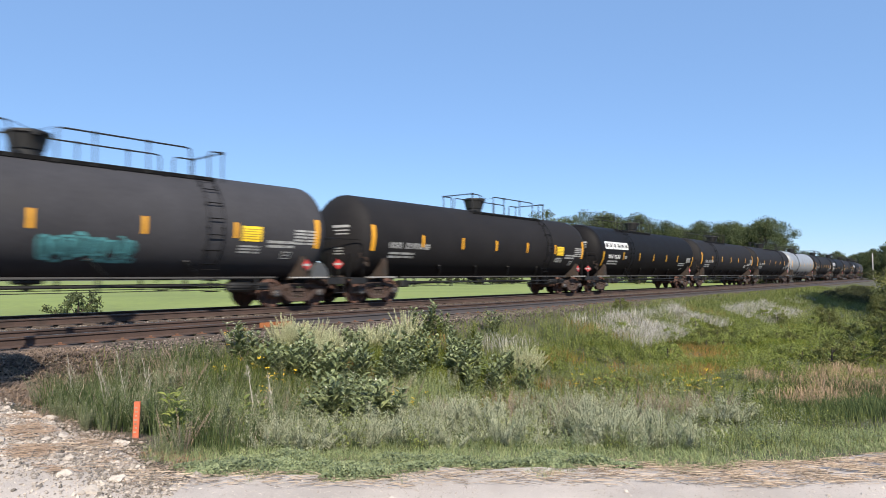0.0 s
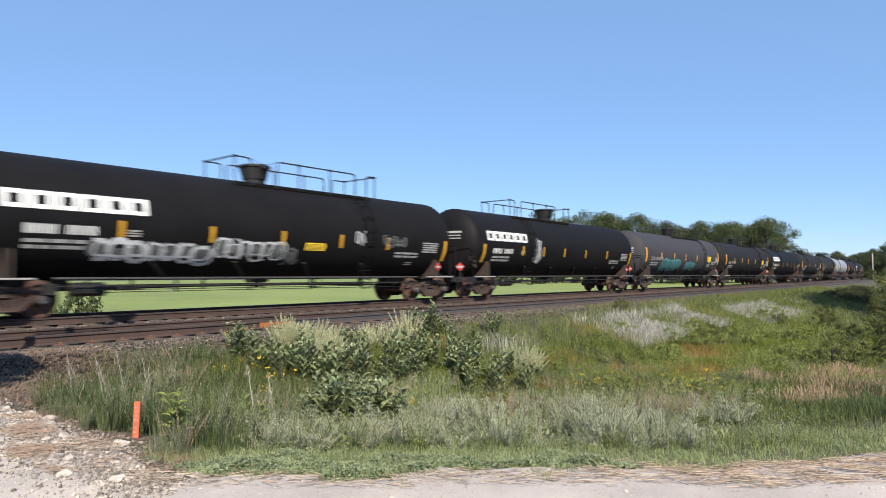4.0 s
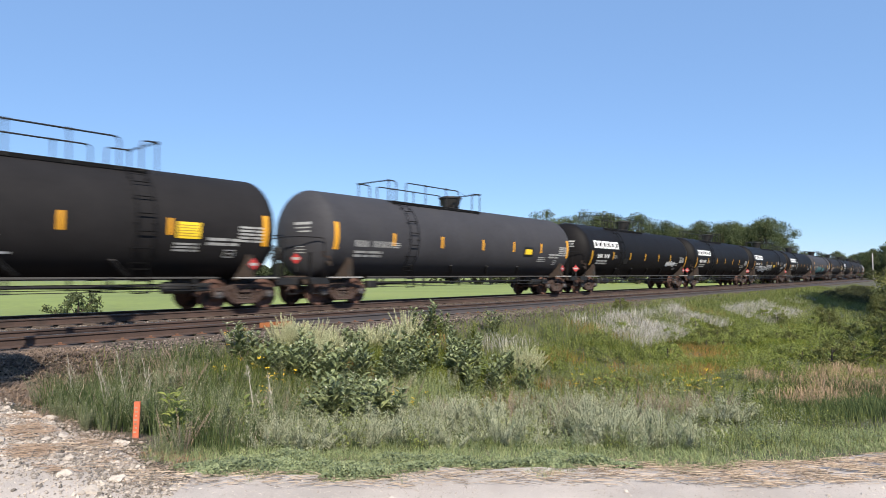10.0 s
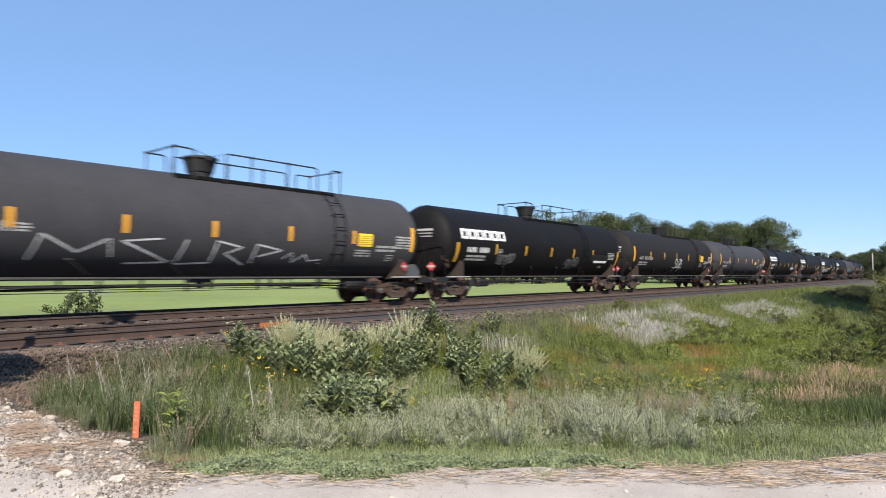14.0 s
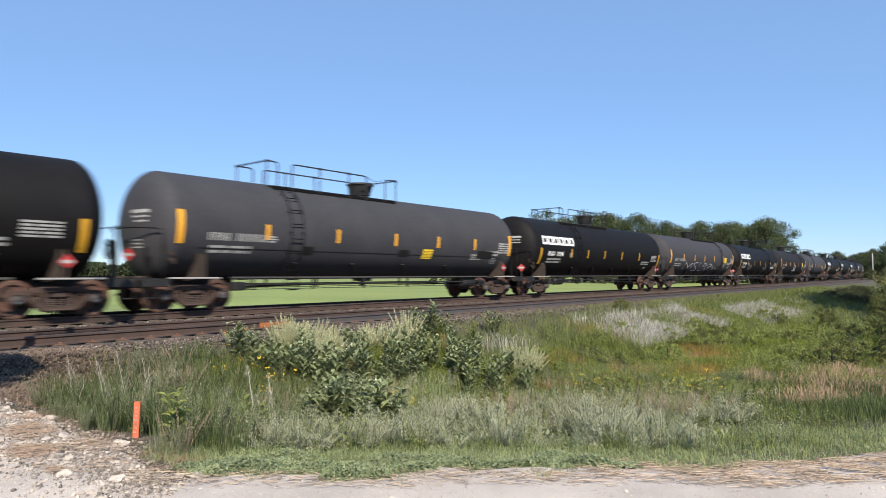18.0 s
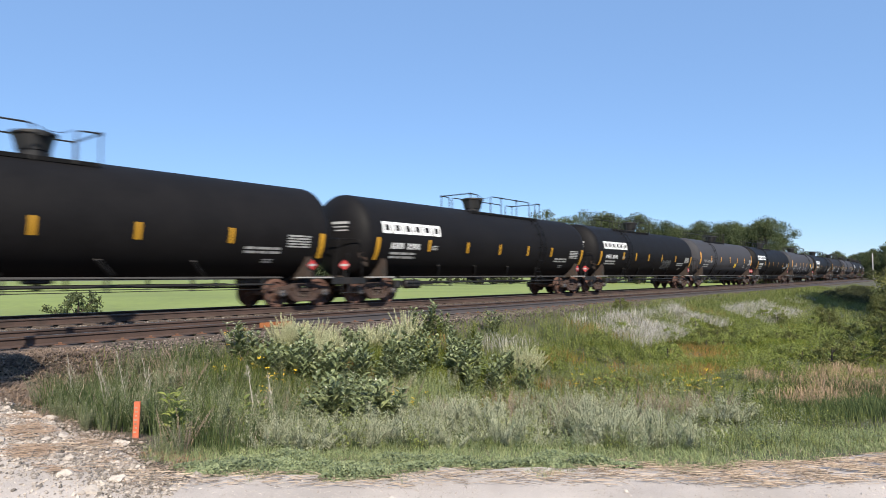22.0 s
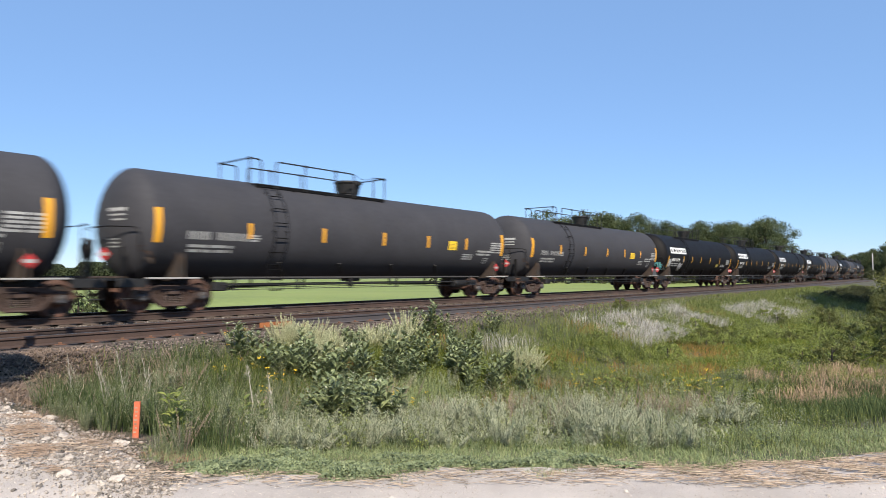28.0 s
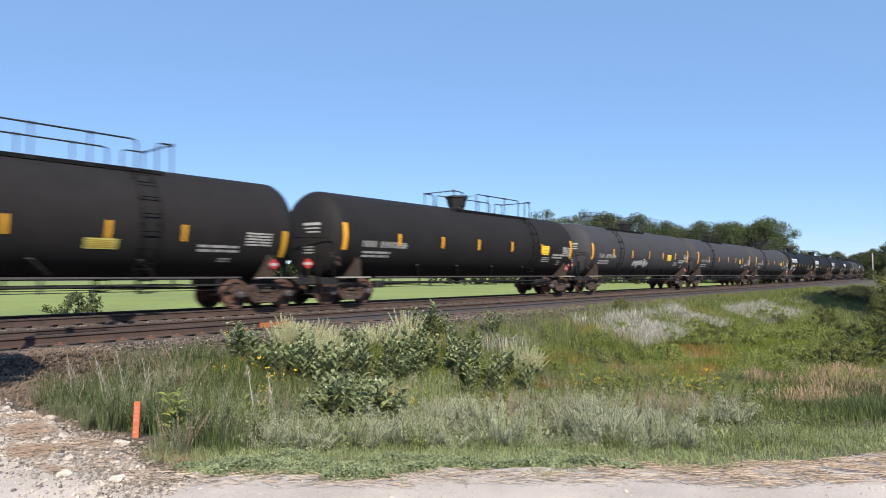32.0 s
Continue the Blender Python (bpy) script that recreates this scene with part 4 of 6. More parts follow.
RAIL = [(-0.075, -0.175), (0.075, -0.175), (0.075, -0.163), (0.012, -0.14), (0.010, -0.05), (0.036, -0.038), (0.036, -0.006), (-0.036, -0.006), (-0.036, -0.038), (-0.010, -0.05), (-0.012, -0.14), (-0.075, -0.163)]
RAIL_GREY = material("dull_grey_rail_steel", (0.068, 0.060, 0.062), 0.7, 0.1, scale=3, fine=30, vary=0.25, dirt=(0.07, 0.055, 0.05), dirt_at=0.6, space="World")
ALL = (-1e9, 1e9)
for off, dz, steel, span, label in ((-0.754, 0.0, RAIL_RUST, ALL, "rusty brown steel rail with a worn top"), (0.754, 0.0, RAIL_RUST, ALL, "rusty brown steel rail with a worn top"),
                                    (-SPACING + 0.754, NEAR_Z, RAIL_RUST, ALL, "rusty brown steel rail with a worn top"), (-SPACING - 0.754, NEAR_Z, RAIL_RUST, (-1e9, 9.1), "rusty brown steel rail with a worn top"),
                                    (-SPACING - 0.754, NEAR_Z, RAIL_GREY, (9.107, 1e9), "dull grey steel rail bolted to an older rusty one")):
    ob = sweep("rail", [(a, z + dz) for a, z in RAIL], off, steel, label, "rail", "", span=span)
    tagged(ob, group="railway rails")
    sweep("rail_head", [(-0.034, dz - 0.006), (-0.034, dz - 0.002), (-0.028, dz), (0.028, dz), (0.034, dz - 0.002), (0.034, dz - 0.006)], off, RAIL_TOP, "polished running surface", "", "", ob, False, span)

joint = tagged(new("rail_joint", sharpen(Shape().box(-0.45, 0.45, -0.03, 0.0, -0.06, 0.06, 0.008).box(-0.36, -0.32, -0.05, -0.03, -0.02, 0.02, 0.006).box(-0.12, -0.08, -0.05, -0.03, -0.02, 0.02, 0.006)
                                  .box(0.08, 0.12, -0.05, -0.03, -0.02, 0.02, 0.006).box(0.32, 0.36, -0.05, -0.03, -0.02, 0.02, 0.006).mesh("rail_joint"))),
               "freshly rusted orange joint bar bolted to the rail", "rail joint")
joint.data.materials.append(FRESH_RUST)
joint.matrix_basis = pose(9.1, -SPACING - 0.754 - 0.012, NEAR_Z - 0.095)
# ---------------- ties, stones and gravel ----------------
TIE = material("weathered_tie_wood", (0.075, 0.052, 0.04), 0.9, scale=5, fine=60, vary=0.4, dirt=(0.13, 0.11, 0.095), dirt_at=0.6, bump=0.006, stretch=(4, 0.6, 4))
tie_me = sharpen(Shape().box(-0.115, 0.115, -1.3, 1.3, -0.16, 0.0, 0.012).mesh("tie"))
tie_me.materials.append(TIE)
TRACKS = []
for base, dz, name in ((-SPACING, NEAR_Z, "near_track_bed"), (0.0, 0.0, "far_track_bed")):
    bed = thing(name, "row of weathered wooden ties in dark ballast", "railway ties", "", "structure")
    for k in range(95):
        rng = random.Random(k * 7 + int(dz * 100))
        x, y, a = along(-2 + 0.54 * k, base + rng.uniform(-0.05, 0.05))
        t = new("tie", tie_me)
        t.parent = bed
        t.matrix_basis = pose(x, y, dz - 0.177 + rng.uniform(-0.006, 0.004), 0, 0, math.degrees(a) + rng.uniform(-1, 1))
    rest = Shape()
    for k in range(95, 420):
        x, y, a = along(-2 + 0.54 * k, base)
        rest.box(-0.115, 0.115, -1.3, 1.3, -0.16, 0.0, 0, pose(x, y, dz - 0.177, 0, 0, math.degrees(a)))
    tagged(part("ties_beyond", rest.mesh("ties_beyond"), TIE, bed), kind="stuff")
    TRACKS.append(bed)
PLATE = material("rusty_tie_plate", (0.13, 0.062, 0.036), 0.85, scale=6, fine=40, vary=0.4)
plate_me = sharpen(Shape().box(-0.09, 0.09, -0.17, 0.17, 0, 0.014, 0.004).box(-0.03, 0.03, 0.085, 0.125, 0.01, 0.045, 0.006).box(-0.03, 0.03, -0.125, -0.085, 0.01, 0.045, 0.006).mesh("tie_plate"))
for k in range(62):
    x, y, a = along(-2 + 0.54 * k, -SPACING - 0.754)
    part("tie_plate", plate_me, PLATE, TRACKS[0], m=pose(x, y, NEAR_Z - 0.178, 0, 0, math.degrees(a)))


def bulk(name, co, faces, mat, label, category, kind="stuff", smooth=False, parent=None):
    """One mesh from arrays: co (n, 3) and a list of (m, k) face arrays."""
    me = bpy.data.meshes.new(name)
    me.vertices.add(len(co))
    me.vertices.foreach_set("co", np.asarray(co, np.float32).ravel())
    loops = np.concatenate([np.asarray(f, np.int32).ravel() for f in faces])
    sizes = np.concatenate([np.full(len(f), f.shape[1], np.int32) for f in faces])
    me.loops.add(len(loops))
    me.loops.foreach_set("vertex_index", loops)
    me.polygons.add(len(sizes))
    me.polygons.foreach_set("loop_start", np.concatenate([[0], np.cumsum(sizes)[:-1]]).astype(np.int32))
    me.polygons.foreach_set("loop_total", sizes)
    me.polygons.foreach_set("use_smooth", np.full(len(sizes), smooth))
    me.update()
    me.validate()
    me.materials.append(mat)
    ob = new(name, me)
    ob.parent = parent
    return tagged(ob, label, category, "", kind)


# ground heights on a grid, for quick look-up
GX, GY = np.arange(-8, 110, 0.5), np.arange(-24, 12, 0.35)
GZ = np.array([[ground_z(x, y) for x in GX] for y in GY])


def z_at(x, y):
    i = np.clip((x - GX[0]) / 0.5, 0, len(GX) - 1.001)
    j = np.clip((y - GY[0]) / 0.35, 0, len(GY) - 1.001)
    a, b = i.astype(int), j.astype(int)
    s, t = i - a, j - b
    return (GZ[b, a] * (1 - s) + GZ[b, a + 1] * s) * (1 - t) + (GZ[b + 1, a] * (1 - s) + GZ[b + 1, a + 1] * s) * t


def plan(w, u):
    return EYE.x + FWD.x * w + RIGHT.x * u, EYE.y + FWD.y * w + RIGHT.y * u


def lateral(x, y):
    return y - np.interp(x, LINE_X, LINE_Y)


ROCK_V = np.array([(1, 0, 0), (-1, 0, 0), (0, 1, 0), (0, -1, 0), (0, 0, 0.8), (0, 0, -0.7), (0.6, 0.55, 0.5), (-0.55, -0.6, 0.5)])
ROCK_F = np.array([(0, 6, 4), (6, 2, 4), (2, 1, 4), (1, 7, 4), (7, 3, 4), (3, 0, 4), (0, 2, 6), (1, 3, 7), (2, 0, 5), (1, 2, 5), (3, 1, 5), (0, 3, 5)])


def stones(name, x, y, size, mat, label, category, sink=0.25, z=None, seed=1):
    rng = np.random.default_rng(seed)
    n = len(x)
    v = ROCK_V[None] * (1 + rng.uniform(-0.35, 0.35, (n, 8, 1))) * size[:, None, None] * rng.uniform(0.6, 1.25, (n, 1, 3))
    a = rng.uniform(0, 6.28, n)
    c, s = np.cos(a)[:, None], np.sin(a)[:, None]
    vx, vy = v[..., 0] * c - v[..., 1] * s, v[..., 0] * s + v[..., 1] * c
    zz = (z_at(x, y) if z is None else z) + size * (0.5 - sink)
    co = np.stack([vx + x[:, None], vy + y[:, None], v[..., 2] + zz[:, None]], -1).reshape(-1, 3)
    f = (ROCK_F[None] + (np.arange(n) * 8)[:, None, None]).reshape(-1, 3)
    return bulk(name, co, [f], mat, label, category)


STONE_DARK = material("ballast_stone", (0.09, 0.068, 0.058), 0.9, scale=9, fine=60, vary=0.25, island=0.95, space="World")
PEBBLE = material("pale_pebble", (0.38, 0.335, 0.295), 0.9, scale=6, fine=50, vary=0.2, island=0.35, space="World")
STONE_PALE = material("limestone", (0.275, 0.238, 0.205), 0.9, scale=6, fine=50, vary=0.3, island=0.6, bump=0.005, space="World")
rng = np.random.default_rng(11)
n = 24000
sx = rng.uniform(0, 1, n) ** 1.6 * 48 + 1
lat = rng.uniform(-7.3, -5.35, n)
keep = rng.uniform(0, 1, n) < np.clip((lat + 7.6) / 0.9, 0.25, 1)
sx, lat = sx[keep], lat[keep]
sy = lat + np.interp(sx, LINE_X, LINE_Y)
top = np.interp(lat + SPACING, [-3.2, -2.3, -1.8, -0.9], [-0.62, -0.34, -0.285, -0.262])
stones("ballast_stones", sx, sy, rng.uniform(0.014, 0.034, len(sx)), STONE_DARK, "loose dark ballast stones on the bank shoulder", "ballast stones", 0.2, np.maximum(top, z_at(sx, sy)), 12)
n = 1100
sx = rng.uniform(0, 1, n) ** 1.5 * 30 + 2
lat = rng.uniform(-6.9, -5.4, n)
sy = lat + np.interp(sx, LINE_X, LINE_Y)
top = np.interp(lat + SPACING, [-3.2, -2.3, -1.8, -0.9], [-0.62, -0.34, -0.285, -0.262])
stones("pale_ballast_chips", sx, sy, rng.uniform(0.010, 0.022, n), STONE_PALE, "pale stone chips scattered over the dark ballast", "stone chips", 0.05, np.maximum(top, z_at(sx, sy)) + 0.012, 17)
n = 6000
sx = rng.uniform(0, 1, n) ** 1.5 * 45 + 2
lat = rng.uniform(-3.4, -0.9, n)
stones("ballast_between_tracks", sx, lat + np.interp(sx, LINE_X, LINE_Y), rng.uniform(0.015, 0.035, n), STONE_DARK, "loose ballast stones between the two tracks", "ballast stones", 0.2, np.interp(lat + SPACING, [0.9, 2.15, 3.4], [-0.262, -0.285, -0.225]), 13)
n = 4200
sx = rng.uniform(0, 1, n) ** 1.4 * 26 + 2
lat = -0.93 - np.abs(rng.normal(0, 0.16, n))
stones("spilled_grain", sx, lat + np.interp(sx, LINE_X, LINE_Y), rng.uniform(0.005, 0.013, n), STONE_PALE, "pale spilled stone chips beside the running rail", "stone chips", 0.1, np.full(n, -0.222), 16)
n = 26000
uu = rng.uniform(-4.5, 4.2, n)
ww = rng.uniform(2.8, 5.3, n)
edge = np.array([road_edge(u) for u in uu])
ww = ww + np.maximum(edge - 5.05, 0) * 0.9
uu, ww = uu[ww < edge - 0.06], ww[ww < edge - 0.06]
n = len(uu)
x, y = plan(ww, uu)
stones("road_pebbles", x, y, rng.uniform(0.002, 0.006, n) * (1 + 1.8 * (rng.uniform(0, 1, n) > 0.985)), PEBBLE, "small pale pebbles loose on the gravel road", "pebbles", 0.35, np.array([road_z(a, b) for a, b in zip(x, y)]), 14)
n = 10500
uu = -1.9 - rng.uniform(0, 1, n) * 4.6
edge = np.array([road_edge(u) for u in uu])
ww = edge + rng.normal(-0.28, 0.42, n)
x, y = plan(ww, uu)
stones("bank_stones", x, y, 0.005 + 0.017 * rng.uniform(0, 1, n) ** 2.2, STONE_PALE, "pale broken limestone on the road shoulder", "stones", 0.2, np.array([max(ground_z(a, b), road_z(a, b) if wu(a, b)[0] < road_edge(wu(a, b)[1]) else -9) for a, b in zip(x, y)]), 15)
for k in range(55):
    r = random.Random(900 + k)
    u = -2.3 - r.random() * 3.6
    w = road_edge(u) - r.uniform(-0.35, 0.75)
    x, y = view(w, u)
    sz = 0.016 + 0.044 * r.random() ** 2.2
    bm = bmesh.new()
    bmesh.ops.create_icosphere(bm, subdivisions=2, radius=sz)
    for v in bm.verts:
        q = v.co.normalized()
        v.co *= 1 + 0.6 * noise.noise(q * 1.7 + Vector((k * 3.1, 0, 0))) + 0.12 * noise.noise(q * 5 + Vector((0, k, 0)))
        v.co.z *= 0.62
        v.co.x *= 1.25
    me = bpy.data.meshes.new("limestone_rock")
    bm.to_mesh(me)
    bm.free()
    me.materials.append(STONE_PALE)
    ob = tagged(new("limestone_rock", me), "pale broken limestone rock on the road shoulder", "rock", "rocks beside the road")
    ob.matrix_basis = pose(x, y, ground_z(x, y) + sz * 0.28, r.uniform(-15, 15), r.uniform(-15, 15), r.uniform(0, 360))

# ---------------- grass ----------------
G_GREEN = material("verge_grass", (0.16, 0.188, 0.06), 0.75, scale=1.5, vary=0.25, island=0.4, hue=0.03, trans=0.3, space="World", spec=0.15)
# darker copy of verge_grass: the shade beneath the weeds is in its colour
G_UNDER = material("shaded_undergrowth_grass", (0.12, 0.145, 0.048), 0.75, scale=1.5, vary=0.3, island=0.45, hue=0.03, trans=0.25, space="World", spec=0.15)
G_BUD = material("pale_milkweed_bud", (0.36, 0.37, 0.28), 0.6, scale=8, vary=0.2, island=0.3)
G_VERGE = material("short_verge_grass", (0.24, 0.28, 0.13), 0.75, scale=1.5, vary=0.3, island=0.4, hue=0.03, trans=0.3, space="World", spec=0.15)
G_DARK = material("tall_dark_grass", (0.084, 0.113, 0.043), 0.75, scale=1.5, vary=0.25, island=0.45, hue=0.03, trans=0.3, space="World", spec=0.15)
G_LUSH = material("lush_grass", (0.15, 0.182, 0.034), 0.75, scale=0.5, vary=0.5, island=0.4, hue=0.035, trans=0.3, space="World", spec=0.15)
G_ORANGE = material("rusty_seed_grass", (0.34, 0.185, 0.065), 0.85, scale=1.5, vary=0.25, island=0.4, trans=0.35, space="World", spec=0.15)
G_TAN = material("tan_plume_grass", (0.43, 0.30, 0.20), 0.85, scale=1.5, vary=0.2, island=0.35, trans=0.35, space="World", spec=0.15)
G_STRAW = material("dry_straw", (0.31, 0.24, 0.178), 0.85, scale=2, vary=0.3, island=0.75, trans=0.15, space="World", spec=0.15)
G_WHITE = material("silvery_feather_grass", (0.47, 0.44, 0.39), 0.85, scale=1.5, vary=0.2, island=0.35, trans=0.25, space="World", spec=0.15)
G_SAGE = material("silver_green_leaf", (0.35, 0.36, 0.24), 0.8, scale=3, vary=0.15, island=0.12, hue=0.02, trans=0.2, spec=0.15)
G_SAGE2 = material("yellowish_sage_leaf", (0.55, 0.55, 0.34), 0.8, scale=3, vary=0.2, island=0.35, hue=0.02, trans=0.15, spec=0.15)
G_LEAF = material("broad_green_leaf", (0.165, 0.195, 0.088), 0.42, scale=6, vary=0.25, island=0.5, hue=0.02, trans=0.18, spec=0.5)
G_LEAF2 = material("fresh_green_leaf", (0.21, 0.245, 0.065), 0.55, scale=6, vary=0.2, island=0.4, hue=0.02, trans=0.3, spec=0.3)
G_MUG = material("grey_green_mugwort_leaf", (0.23, 0.25, 0.155), 0.8, scale=3, vary=0.25, island=0.35, hue=0.02, trans=0.2, spec=0.15)
G_STEM = material("green_stem", (0.11, 0.12, 0.05), 0.7, scale=8, vary=0.2)
G_PALE = material("whitened_dead_stalk", (0.5, 0.45, 0.38), 0.8, scale=8, vary=0.25)
G_DRY = material("bleached_dry_stem", (0.36, 0.33, 0.27), 0.8, scale=8, vary=0.25)
G_CLOVER = material("clover_leaf", (0.185, 0.22, 0.108), 0.6, scale=3, vary=0.3, island=0.4, hue=0.02, trans=0.25, space="World")
G_GREYDRY = material("grey_brown_dead_leaf", (0.34, 0.275, 0.21), 0.85, scale=6, vary=0.25, island=0.4)
G_RED = material("red_brown_dead_leaf", (0.36, 0.18, 0.105), 0.85, scale=8, vary=0.3, island=0.4)
G_BROWN = material("dry_brown_twig", (0.25, 0.175, 0.122), 0.85, scale=8, vary=0.3, island=0.4)
PETAL = material("yellow_petal", (0.85, 0.56, 0.03), 0.6, scale=8, vary=0.15, island=0.25)


def blades(name, x, y, h, width, lean, mat, label, seed, flat=0.0, lift=None, category="grass", bend=1.0):
    """Bent tapering blades rooted at x, y."""
    rng = np.random.default_rng(seed)
    n = len(x)
    z0 = z_at(x, y) - 0.01 if lift is None else lift
    a = rng.uniform(0, 6.283, n)
    ln = np.abs(rng.normal(0, lean, n)) + lean * 0.3
    dx, dy = np.cos(a) * ln, np.sin(a) * ln
    t = a + 1.57 + rng.normal(0, 0.5, n)
    wx, wy = np.cos(t) * width / 2, np.sin(t) * width / 2
    up = h * (1 - flat)
    P = np.empty((n, 5, 3))
    mid = 0.55
    P[:, 0] = np.stack([x - wx, y - wy, z0], -1)
    P[:, 1] = np.stack([x + wx, y + wy, z0], -1)
    mx, my, mz = x + dx * h * mid * 0.5, y + dy * h * mid * 0.5, z0 + up * mid
    P[:, 2] = np.stack([mx + wx * 0.8, my + wy * 0.8, mz], -1)
    P[:, 3] = np.stack([mx - wx * 0.8, my - wy * 0.8, mz], -1)
    P[:, 4] = np.stack([x + dx * h * bend, y + dy * h * bend, z0 + up * (1 - 0.25 * ln * bend)], -1)
    k = (np.arange(n) * 5)[:, None]
    return bulk(name, P.reshape(-1, 3), [k + np.array([[0, 1, 2, 3]]), k + np.array([[3, 2, 4]])], mat, label, category)


def leaflets(name, x, y, z, size, mat, label, seed, category):
    """Small round leaves, tilted every way."""
    rng = np.random.default_rng(seed)
    n = len(x)
    nrm = rng.normal(0, 0.55, (n, 3)) + np.array([-0.15, -0.25, 1.0])
    nrm /= np.linalg.norm(nrm, axis=1)[:, None]
    t1 = np.cross(nrm, rng.normal(0, 1, (n, 3)))
    t1 /= np.linalg.norm(t1, axis=1)[:, None]
    t2 = np.cross(nrm, t1)
    c = np.stack([x, y, z], -1)
    ring = [c + (t1 * math.cos(k * math.tau / 6) + t2 * math.sin(k * math.tau / 6) * 0.85) * size[:, None] for k in range(6)]
    return bulk(name, np.stack(ring, 1).reshape(-1, 3), [(np.arange(n) * 6)[:, None] + np.arange(6)[None]], mat, label, category)


def strands(name, x, y, length, mat, label, seed):
    """Thin stems lying on the ground, mostly along the road."""
    rng = np.random.default_rng(seed)
    n = len(x)
    a = math.atan2(RIGHT.y, RIGHT.x) + rng.normal(0, 0.38, n)
    dx, dy = np.cos(a) * length / 2, np.sin(a) * length / 2
    wd = rng.uniform(0.0009, 0.0022, n)
    nx, ny = -np.sin(a) * wd, np.cos(a) * wd
    z = z_at(x, y) + rng.uniform(0.022, 0.042, n)
    tip = rng.normal(0, 0.03, n) * length
    P = np.stack([np.stack([x - dx - nx, y - dy - ny, z - tip], -1), np.stack([x + dx - nx, y + dy - ny, z + tip], -1),
                  np.stack([x + dx + nx, y + dy + ny, z + tip + 0.002], -1), np.stack([x - dx + nx, y - dy + ny, z - tip + 0.002], -1)], 1)
    return bulk(name, P.reshape(-1, 3), [(np.arange(n) * 4)[:, None] + np.arange(4)[None]], mat, label, "straw")


def wave(x, y, s, p):
    """Soft patches between 0 and 1."""
    return 0.5 + 0.25 * (np.sin(x * s + p) + np.sin(y * s * 1.3 + 2 * p + 0.7 * np.sin(x * s * 0.6))) 


def area(n, w0, w1, u0, u1, seed, grow=0.0):
    """Random places before the camera; u widens with w by grow."""
    r = np.random.default_rng(seed)
    w = r.uniform(w0, w1, n)
    u = r.uniform(u0, u1, n) + grow * (w - w0) * r.uniform(-1, 1, n)
    return w, u


def strip(n, x0, x1, l0, l1, seed, power=1.0):
    """Random places along the bank, by distance along and across it."""
    r = np.random.default_rng(seed)
    x = x0 + (x1 - x0) * r.uniform(0, 1, n) ** power
    return x, r.uniform(l0, l1, n) + np.interp(x, LINE_X, LINE_Y)


def edges(u):
    us = np.arange(-9, 14, 0.1)
    return np.interp(u, us, [road_edge(k) for k in us])


def ragged(u):
    """How far the verge creeps on to, or stops short of, the gravel."""
    return 0.09 * np.sin(u * 5.3 + 0.4) + 0.07 * np.sin(u * 11.7 + 1.9) + 0.05 * np.sin(u * 23.0)


R = np.random.default_rng(5)
w, u = area(72000, 0, 2.7, -2.7, 7.5, 21)
d = w
w = w + edges(u) - 0.06 + ragged(u) + np.clip((u - 0.9) * 0.3, 0, 1.0)
keep = (R.uniform(0, 1, len(w)) < np.clip(d * 4 + 0.4, 0, 1) * np.clip(0.3 + 1.1 * np.sin(u * 3.7 + 2 * np.sin(d * 5)) ** 2, 0, 1)) & ~((u < -1.9) & (d < 0.35))
w, u, d = w[keep], u[keep], d[keep]
x, y = plan(w, u)
dry = np.random.default_rng(91).uniform(0, 1, len(x)) < 0.11
blades("dry_verge_grass", x[dry] + 0.02, y[dry], np.random.default_rng(92).uniform(0.03, 0.10, dry.sum()), 0.005, 1.0, G_STRAW, "dry tan grass among the verge", 93)
blades("verge_grass", x, y, np.random.default_rng(1).uniform(0.04, 0.15, len(x)) * (0.7 + 0.3 * np.minimum(d, 1)), 0.005, 0.85, G_VERGE, "short green grass along the road verge", 31)
for k, (uc, wc, ru, rw, n) in enumerate((a, b, c, d, int(e * 1.7)) for a, b, c, d, e in ((-1.75, 0.22, 0.42, 0.24, 3600), (-1.25, 0.20, 0.42, 0.20, 3600), (-0.58, 0.14, 0.46, 0.26, 5200), (0.10, 0.24, 0.30, 0.16, 1700), (0.75, 0.22, 0.40, 0.18, 2600), (1.35, 0.30, 0.35, 0.14, 1500), (-1.5, 0.62, 0.5, 0.2, 1800), (-0.3, 0.6, 0.6, 0.18, 2000), (0.9, 0.7, 0.6, 0.2, 1600))):
    rr = np.random.default_rng(200 + k)
    rad, a = np.sqrt(rr.uniform(0, 1, n)), rr.uniform(0, 6.283, n)
    rim = 1 + 0.22 * np.sin(3 * a + k) + 0.14 * np.sin(7 * a + 2 * k)
    u = uc + ru * rad * rim * np.cos(a)
    w = edges(u) + wc + rw * rad * rim * np.sin(a)
    x, y = plan(w, u)
    mound = 0.115 * (1 - rad ** 2) ** 0.6 * (0.45 + 0.8 * wave(x, y, 11, k))
    leaflets("clover_mat", x, y, z_at(x, y) + mound * rr.uniform(0.35, 1, n), rr.uniform(0.006, 0.012, n), G_CLOVER, "low mounded mat of clover leaves creeping onto the gravel", 320 + k, "clover")
w, u = area(18500, -0.30, 1.05, 0.0, 8.5, 23)
keep = R.uniform(0, 1, len(w)) < np.clip((u - 0.4) / 3.2, 0.0, 1) * (0.10 + 0.55 * np.sin(u * 6.1 + 3 * w) ** 2) * np.clip(1.3 - np.abs(w - 0.35) - np.maximum(w - 0.2, 0) * np.clip(2.5 - 0.4 * u, 0, 2), 0, 1)
w, u = w[keep], u[keep]
w = w + edges(u)
x, y = plan(w, u)
